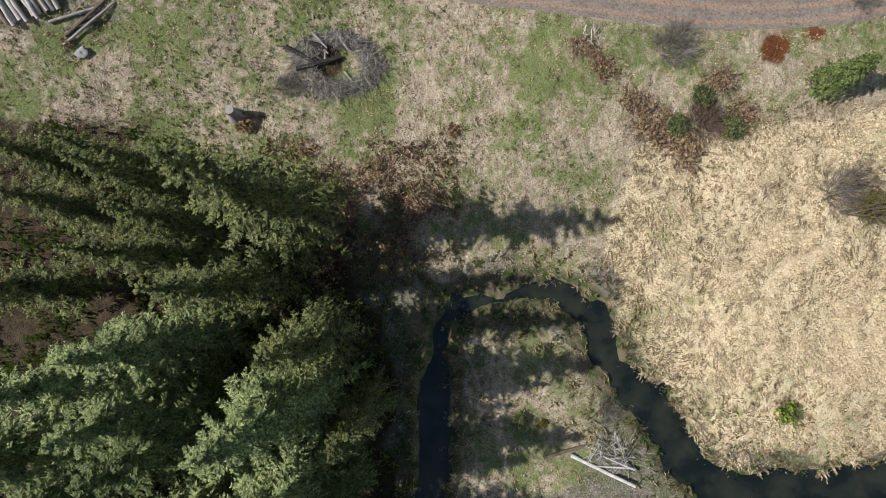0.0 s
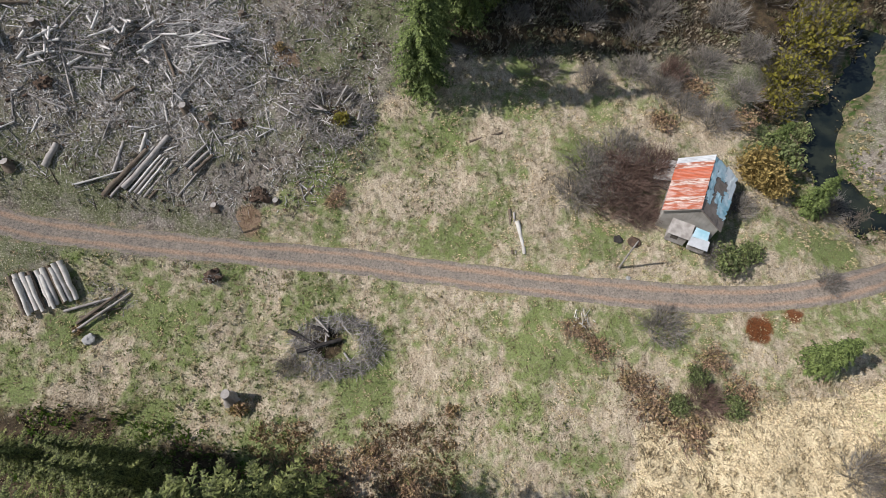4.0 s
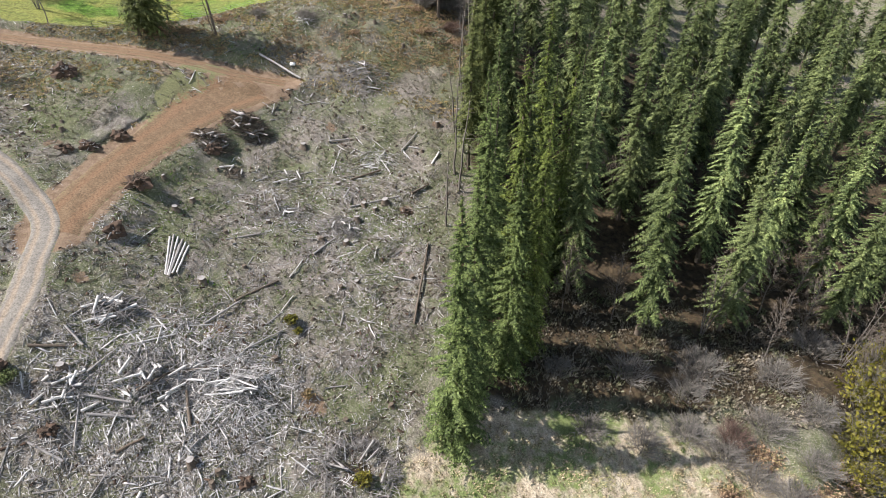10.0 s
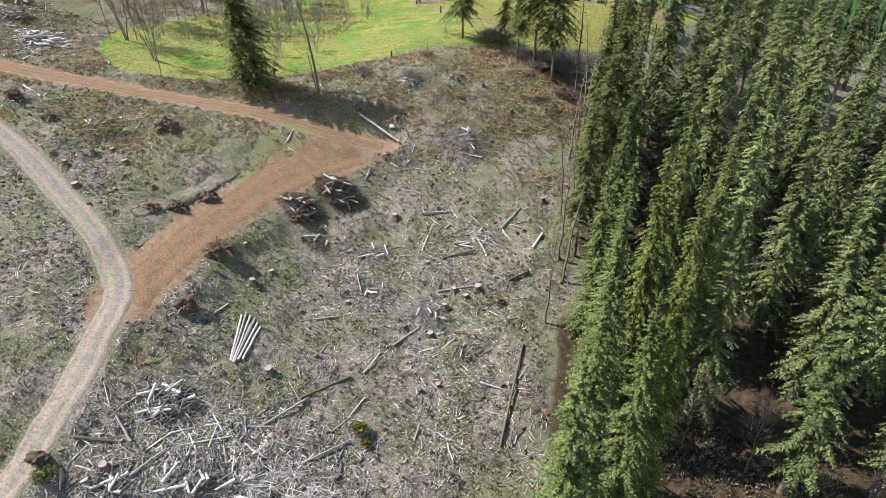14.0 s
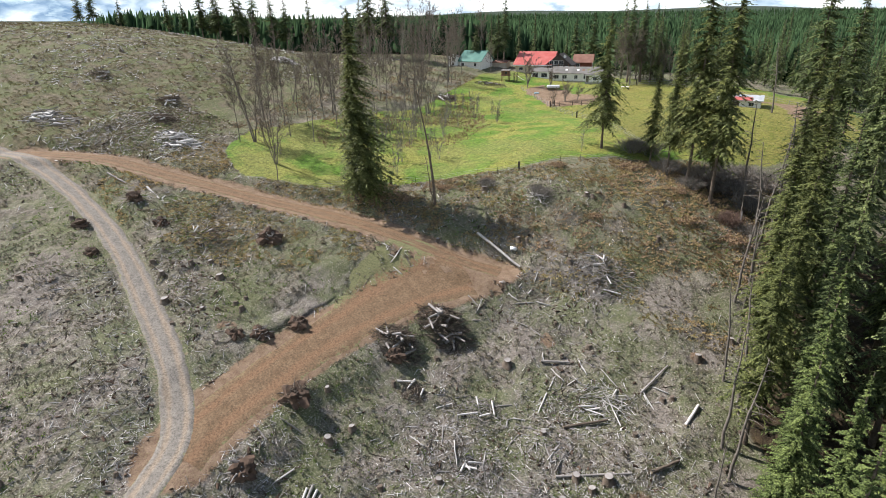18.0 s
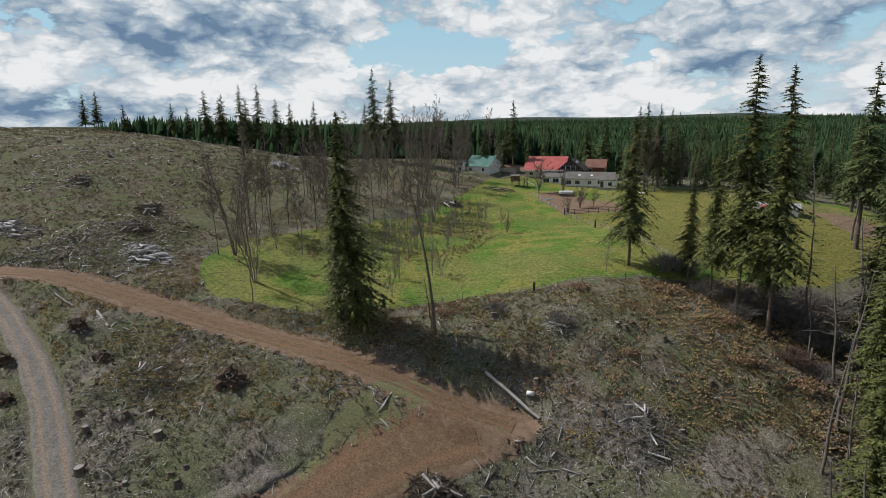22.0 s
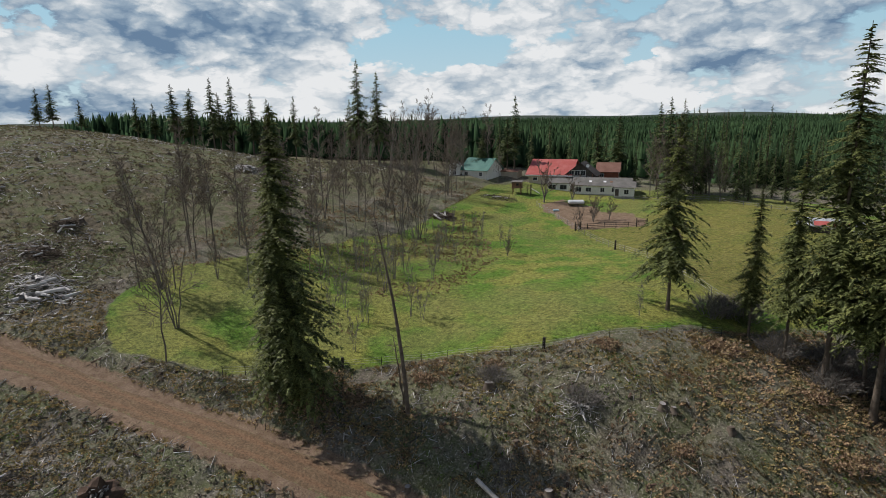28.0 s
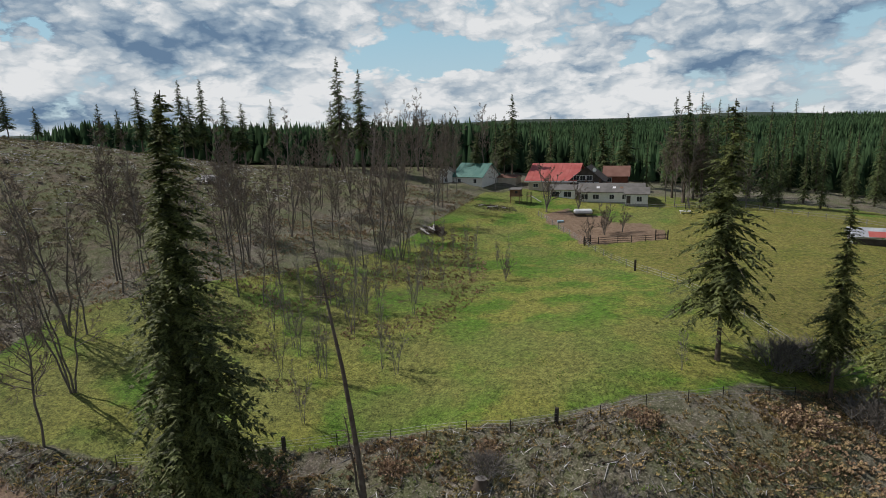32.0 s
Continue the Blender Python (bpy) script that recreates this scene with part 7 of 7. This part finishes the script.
def fence(name, label, line, gap, post_h, rails, post_mat=GREYPLANK, rail_mat=WIRE, thick=0.10, wire=0.012, big=()):
    """Posts set along a line, with wires or rails between them."""
    p = along(line, gap)
    ob = thing(name, label, "fence", at=pose(p[0][0], p[0][1], on(*p[0])))
    o = np.array((p[0][0], p[0][1], on(*p[0])))
    post = box_mesh("post", (thick, thick, post_h + 0.4), post_mat, (0, 0, post_h / 2 - 0.2), 0.01)
    feet = []
    for k, (x, y) in enumerate(p):
        z = on(x, y)
        pt = part("post", post, ob)
        pt.location = (x - o[0], y - o[1], z - o[2])
        feet.append((x - o[0], y - o[1], z - o[2]))
    for hgt in rails:
        v, f = tubes([[(x, y, z + hgt, wire) for x, y, z in feet]], 4)
        part("rail" if wire > 0.03 else "wire", mesh_from("rail", v, f, rail_mat), ob)
    return ob


fence("wire_fence", "wire fence with thin posts below the pasture", ((-77, 130.8), (-65.6, 138.9), (-57.2, 144), (-43, 148.2), (-30, 156.2), (-24, 161.2)), 3.4, 1.15, (0.4, 0.75, 1.05), DARKPOST, WIRE, 0.07)
fence("paddock_fence", "pale wire fence along the bare paddock", ((-70.3, 234), (-63, 225), (-55.2, 214.6)), 2.6, 1.3, (0.3, 0.6, 0.9, 1.2), GREYPLANK, WIRE, 0.09, 0.018)
fence("pasture_fence", "pale wire fence across the pasture", ((-55.2, 214.6), (-48, 203.5), (-42.8, 195), (-36, 186), (-28, 176), (-22, 168)), 3.0, 1.2, (0.4, 0.8, 1.15), GREYPLANK, WIRE, 0.08, 0.02)
fence("rail_fence", "dark rail fence along the bare paddock", ((-55.2, 214.6), (-49, 216.5), (-42.2, 218.4)), 2.2, 1.3, (0.35, 0.75, 1.15), DARKPOST, DARKPOST, 0.13, 0.05)
fence("yard_fence", "low weathered rail fence below the white house", ((-58, 246.8), (-50, 247), (-44.4, 247.2), (-38, 249)), 2.6, 1.2, (0.6, 1.05), GREYPLANK, GREYPLANK, 0.14, 0.04)
fence("field_fence", "weathered fence along the far side of the field", ((-38, 249), (-28.7, 254), (-17.3, 247), (-2, 238), (14, 226)), 3.2, 1.2, (0.5, 1.0), GREYPLANK, GREYPLANK, 0.14, 0.035)


def gate(x, y, turn, w, label, mat):
    ob = thing("gate", label, "gate", at=pose(x, y, on(x, y), 0, 0, turn))
    for s in (-1, 1):
        part("gate_post", box_mesh("gate_post", (0.2, 0.2, 2.0), DARKPOST, (s * w / 2, 0, 0.9)), ob)
    for k in range(5):
        part("bar", box_mesh("bar", (w - 0.2, 0.05, 0.09), mat, (0, 0, 0.25 + 0.27 * k), 0.01), ob)
    for k in (-0.3, 0.3):
        part("brace", box_mesh("brace", (0.07, 0.05, 1.2), mat, (k * w, 0.05, 0.78), 0.01), ob)
    return ob


gate(-54.4, 214.2, 60, 1.7, "dark wooden paddock gate", DARKPOST)
gate(-41.2, 218.9, 10, 2.2, "dark wooden gate at the paddock corner", DARKPOST)
gate(-37.4, 249.4, 15, 3.0, "weathered grey five-barred wooden gate", GREYPLANK)
for x, y, h in ((-42.8, 194.8, 1.8), (-42.9, 148.4, 1.5), (-65.5, 139, 1.5)):
    part("post", box_mesh("post", (0.3, 0.3, h + 0.4), DARKPOST, (0, 0, h / 2 - 0.2), 0.03), thing("fence_post", "stout dark fence post standing alone", "fence post", at=pose(x, y, on(x, y))))
for x, y, h, m in ((-4.3, 149.8, 3.2, OLDWOOD), (15.5, 201, 1.5, DARKPOST)):
    part("post", box_mesh("post", (0.22, 0.22, h + 0.4), m, (0, 0, h / 2 - 0.2), 0.03), thing("fence_post", "old weathered wooden post", "fence post", at=pose(x, y, on(x, y))))
bench = thing("table", "low white table on the grass", "table", at=pose(-38.6, 244, on(-38.6, 244), 0, 0, 10))
part("tabletop", box_mesh("tabletop", (2.4, 1.2, 0.1), PLASTIC, (0, 0, 0.6)), bench)
for a in (-1, 1):
    for b in (-0.45, 0.45):
        part("leg", box_mesh("leg", (0.08, 0.08, 0.6), PLASTIC, (a, b, 0.28)), bench)
boat = thing("trailer", "pale covered trailer in the paddock", "trailer", at=pose(-60.5, 237.5, on(-60.5, 237.5), 0, 0, 20))
part("cover", box_mesh("cover", (4.2, 2.0, 0.9), WHITE_ROOF, (0, 0, 1.05), 0.25), boat)
part("chassis", box_mesh("chassis", (4.4, 1.8, 0.15), DARKPOST, (0, 0, 0.52)), boat)
for a in (-1.0, 1.0):
    v, f = tubes([[(0.3, a * 1.0 - 0.1, 0.32, 0.32), (0.3, a * 1.0 + 0.1, 0.32, 0.32)]], 14)
    part("wheel", mesh_from("wheel", v, f, DARKPOST, True), boat)
tub = thing("trough", "small blue plastic trough in the paddock", "trough", at=pose(-64, 230.5, on(-64, 230.5), 0, 0, 30))
part("tub", box_mesh("tub", (1.5, 0.8, 0.45), TARP, (0, 0, 0.2), 0.1), tub)

# ---- the old barn by the road ----


def old_barn():
    axis = math.degrees(math.atan2(-3.3, 7.1))
    z0 = 8.0
    ob = thing("old_barn", "derelict barn with rusty iron and torn blue tarpaulin on its roof", "barn", at=pose(32.6, 43.6, z0, 0, 0, axis))
    hw, hl, e, r = 3.3, 4.0, 3.3, 5.9
    v = [(-hw, -hl, -0.6), (hw, -hl, -0.6), (hw, hl, -0.6), (-hw, hl, -0.6), (-hw, -hl, e), (hw, -hl, e), (hw, hl, e), (-hw, hl, e), (0, -hl, r), (0, hl, r)]
    wall = part("wall", mesh_from("wall", v, [(0, 1, 5, 8, 4), (1, 2, 6, 5), (2, 3, 7, 9, 6), (3, 0, 4, 7)], GREYPLANK), ob)
    for k in range(15):
        x = -hw + 0.22 + k * 0.44
        top = r - abs(x) / hw * (r - e) - 0.1
        part("plank", box_mesh("plank", (0.38, 0.05, top + 0.5), GREYPLANK, (x, -hl - 0.03, (top - 0.5) / 2), 0.01), wall)
    for k in range(9):
        y = -hl + 0.45 + k * 0.89
        part("plank", box_mesh("plank", (0.05, 0.8, e + 0.4), GREYPLANK, (-hw - 0.03, y, (e - 0.4) / 2), 0.01), wall)
    s = (r - e) / hw
    lap = 0.35
    lo = (-hw - lap, e - s * lap + 0.12)
    under = part("roof", slab("roof", [(lo[0], hl + 0.3, lo[1]), (lo[0], -hl - 0.3, lo[1]), (0, -hl - 0.3, r + 0.12), (0, hl + 0.3, r + 0.12)], 0.1, GREYPLANK), ob)
    # ribbed iron sheets on the western slope
    n = 9
    for k in range(n):
        y0, y1 = -hl - 0.3 + k * (2 * hl + 0.6) / n, -hl - 0.3 + (k + 1) * (2 * hl + 0.6) / n + 0.05
        rows = []
        for j in range(9):
            yy = y0 + (y1 - y0) * j / 8
            up = 0.17 + 0.045 * (j % 2) + 0.02 * math.sin(k * 2.3)
            rows += [(lo[0] - 0.05, yy, lo[1] + up), (0.05, yy, r + 0.12 + up)]
        f = [(2 * j, 2 * j + 1, 2 * j + 3, 2 * j + 2) for j in range(8)]
        part("iron_sheet", mesh_from("iron_sheet", rows, f, RUST_ROOF if k < 8 else GREY_IRON), under, "rusty ribbed iron sheet")
    east = part("roof", slab("roof", [(hw + lap, -hl - 0.3, lo[1]), (hw + lap, hl + 0.3, lo[1]), (0, hl + 0.3, r + 0.14), (0, -hl - 0.3, r + 0.14)], 0.12, SHINGLE), ob)
    rg = random.Random(3)

    def on_slope(u, w, up):
        """u along the ridge, w down the eastern slope, both from 0 to 1."""
        x = (hw + lap) * w
        return (x, -hl - 0.3 + u * (2 * hl + 0.6), r + 0.14 - s * x + up)
    for k in range(11):
        for j in range(7):
            u, w = (k + 0.5 * (j % 2)) / 11.5, j / 7
            if rg.random() < 0.12:
                continue
            c = [on_slope(u, w, 0.05), on_slope(u + 0.085, w, 0.05), on_slope(u + 0.085, w + 0.15, 0.06), on_slope(u, w + 0.15, 0.06)]
            part("shingle", slab("shingle", c[::-1], 0.03, SHINGLE), east)
    for u0, u1, w0, w1, m in ((0.20, 0.44, 0.05, 0.30, TARP), (0.42, 0.98, 0.03, 0.26, TARP), (0.72, 1.02, 0.24, 0.62, TARP), (0.18, 0.40, 0.62, 1.0, TARP), (0.36, 0.62, 0.72, 1.05, TARP), (0.58, 1.03, 0.80, 1.08, PALETARP), (0.76, 1.04, 0.58, 0.9, PALETARP), (0.30, 0.50, 0.44, 0.66, TARP)):
        nu, nw = 10, 7
        vs = []
        for a in range(nu + 1):
            for b in range(nw + 1):
                u, w = u0 + (u1 - u0) * a / nu, w0 + (w1 - w0) * b / nw
                edge = (a in (0, nu)) or (b in (0, nw))
                j = 0.012 * rg.uniform(-1, 1) * (2 if edge else 1)
                vs.append(on_slope(u + j, w + 2 * j, 0.10 + 0.07 * rg.random() + 0.05 * noise.noise(Vector((u * 9, w * 9, 1)))))
        fs = [(a * (nw + 1) + b, a * (nw + 1) + b + 1, (a + 1) * (nw + 1) + b + 1, (a + 1) * (nw + 1) + b) for a in range(nu) for b in range(nw)]
        part("tarpaulin", mesh_from("tarpaulin", vs, fs, m, True), east, "torn sun-bleached blue tarpaulin")
    lean = part("lean_to", mesh_from("lean_to", [(-1.8, -hl, -0.5), (0.6, -hl, -0.5), (0.6, -hl - 1.6, -0.5), (-1.8, -hl - 1.6, -0.5), (-1.8, -hl, 2.2), (0.6, -hl, 2.2), (0.6, -hl - 1.6, 1.6), (-1.8, -hl - 1.6, 1.6)], [(0, 1, 5, 4), (1, 2, 6, 5), (2, 3, 7, 6), (3, 0, 4, 7)], OLDWOOD), ob)
    part("roof", slab("roof", [(-2.0, -hl - 1.9, 1.55), (0.8, -hl - 1.9, 1.55), (0.8, -hl, 2.35), (-2.0, -hl, 2.35)], 0.08, OLDWOOD), lean)
    # no hole here: a dark panel gives the shade inside an opening
    part("opening", box_mesh("opening", (0.9, 0.06, 0.9), DARKWALL, (-0.9, -hl - 1.62, 0.8)), lean)
    cover = part("porch", box_mesh("porch", (2.0, 1.9, 1.5), OLDWOOD, (2.0, -hl - 1.1, 0.55), 0.03), ob)
    part("sheet", slab("sheet", [(0.7, -hl - 2.4, 1.3), (3.2, -hl - 2.3, 1.2), (3.1, -hl - 1.2, 1.75), (0.8, -hl - 1.0, 1.85)], 0.06, GREY_IRON), cover)
    part("tarpaulin", slab("tarpaulin", [(0.9, -hl - 1.4, 1.85), (2.8, -hl - 1.2, 1.75), (2.7, -hl - 0.2, 2.2), (1.0, -hl - 0.2, 2.3)], 0.03, TARP), cover)
    wing_ = part("side_shed", mesh_from("side_shed", [(-hw - 2.2, 1.2, -0.5), (-hw, 1.2, -0.5), (-hw, hl, -0.5), (-hw - 2.2, hl, -0.5), (-hw - 2.2, 1.2, 2.0), (-hw, 1.2, 2.9), (-hw, hl, 2.9), (-hw - 2.2, hl, 2.0)], [(0, 1, 5, 4), (2, 3, 7, 6), (3, 0, 4, 7)], GREYPLANK), ob)
    part("roof", slab("roof", [(-hw - 2.5, 0.9, 2.0), (-hw + 0.05, 0.9, 3.0), (-hw + 0.05, hl + 0.3, 3.0), (-hw - 2.5, hl + 0.3, 2.0)], 0.07, OLDWOOD), wing_)
    return ob


old_barn()
pole = thing("utility_pole", "short leaning grey utility pole by the road", "pole", at=pose(22.8, 36.0, on(22.8, 36.0)))
v, f = tubes([[(0, 0, -0.4, 0.13), (0.15, 0.05, 3.5, 0.11), (0.35, 0.1, 7.0, 0.09)]], 8)
part("shaft", mesh_from("shaft", v, f, OLDWOOD, True), pole)
post = thing("sign_post", "thin grey post with a cross piece on the road bank", "post", at=pose(-25.0, 40.6, on(-25.0, 40.6)))
v, f = tubes([[(0, 0, -0.3, 0.07), (-0.2, 0.6, 3.2, 0.05)]], 6)
part("shaft", mesh_from("shaft", v, f, OLDWOOD, True), post)
part("cross_piece", box_mesh("cross_piece", (0.9, 0.08, 0.1), OLDWOOD, (-0.1, 0.45, 2.3), 0.01), post)


def boulder(x, y, r, label, seed, mat=STONE, flat=0.7):
    bm = bmesh.new()
    bmesh.ops.create_icosphere(bm, subdivisions=3, radius=r)
    for v in bm.verts:
        v.co *= 0.85 + 0.35 * noise.noise(v.co / r * 1.4 + Vector((seed, 3, 0)))
        v.co.z *= flat
    ob = tagged(new("boulder", bm_mesh("boulder", bm, mat)), label, "boulder")
    ob.location = (x, y, on(x, y) + r * 0.25)
    return ob


boulder(-41.6, 27.2, 0.85, "round grey boulder beside the log stack", 1)
boulder(25.0, 39.2, 0.9, "dark rubbish heap beside the utility pole", 2, SOIL, 0.6)
boulder(23.0, 39.6, 0.7, "torn black sheeting in the dry grass", 3, CHAR, 0.4)
boulder(23.8, 34.6, 0.35, "small grey stone at the road side", 4)
bucket = thing("bucket", "white plastic drum lying beside the landing", "drum", at=pose(-37.9, 131.2, on(-37.9, 131.2) + 0.3))
v, f = tubes([[(-0.5, 0, 0, 0.02), (-0.5, 0, 0, 0.32), (0.5, 0.1, 0, 0.32), (0.5, 0.1, 0, 0.02)]], 14)
part("shell", mesh_from("shell", v, f, PLASTIC), bucket)
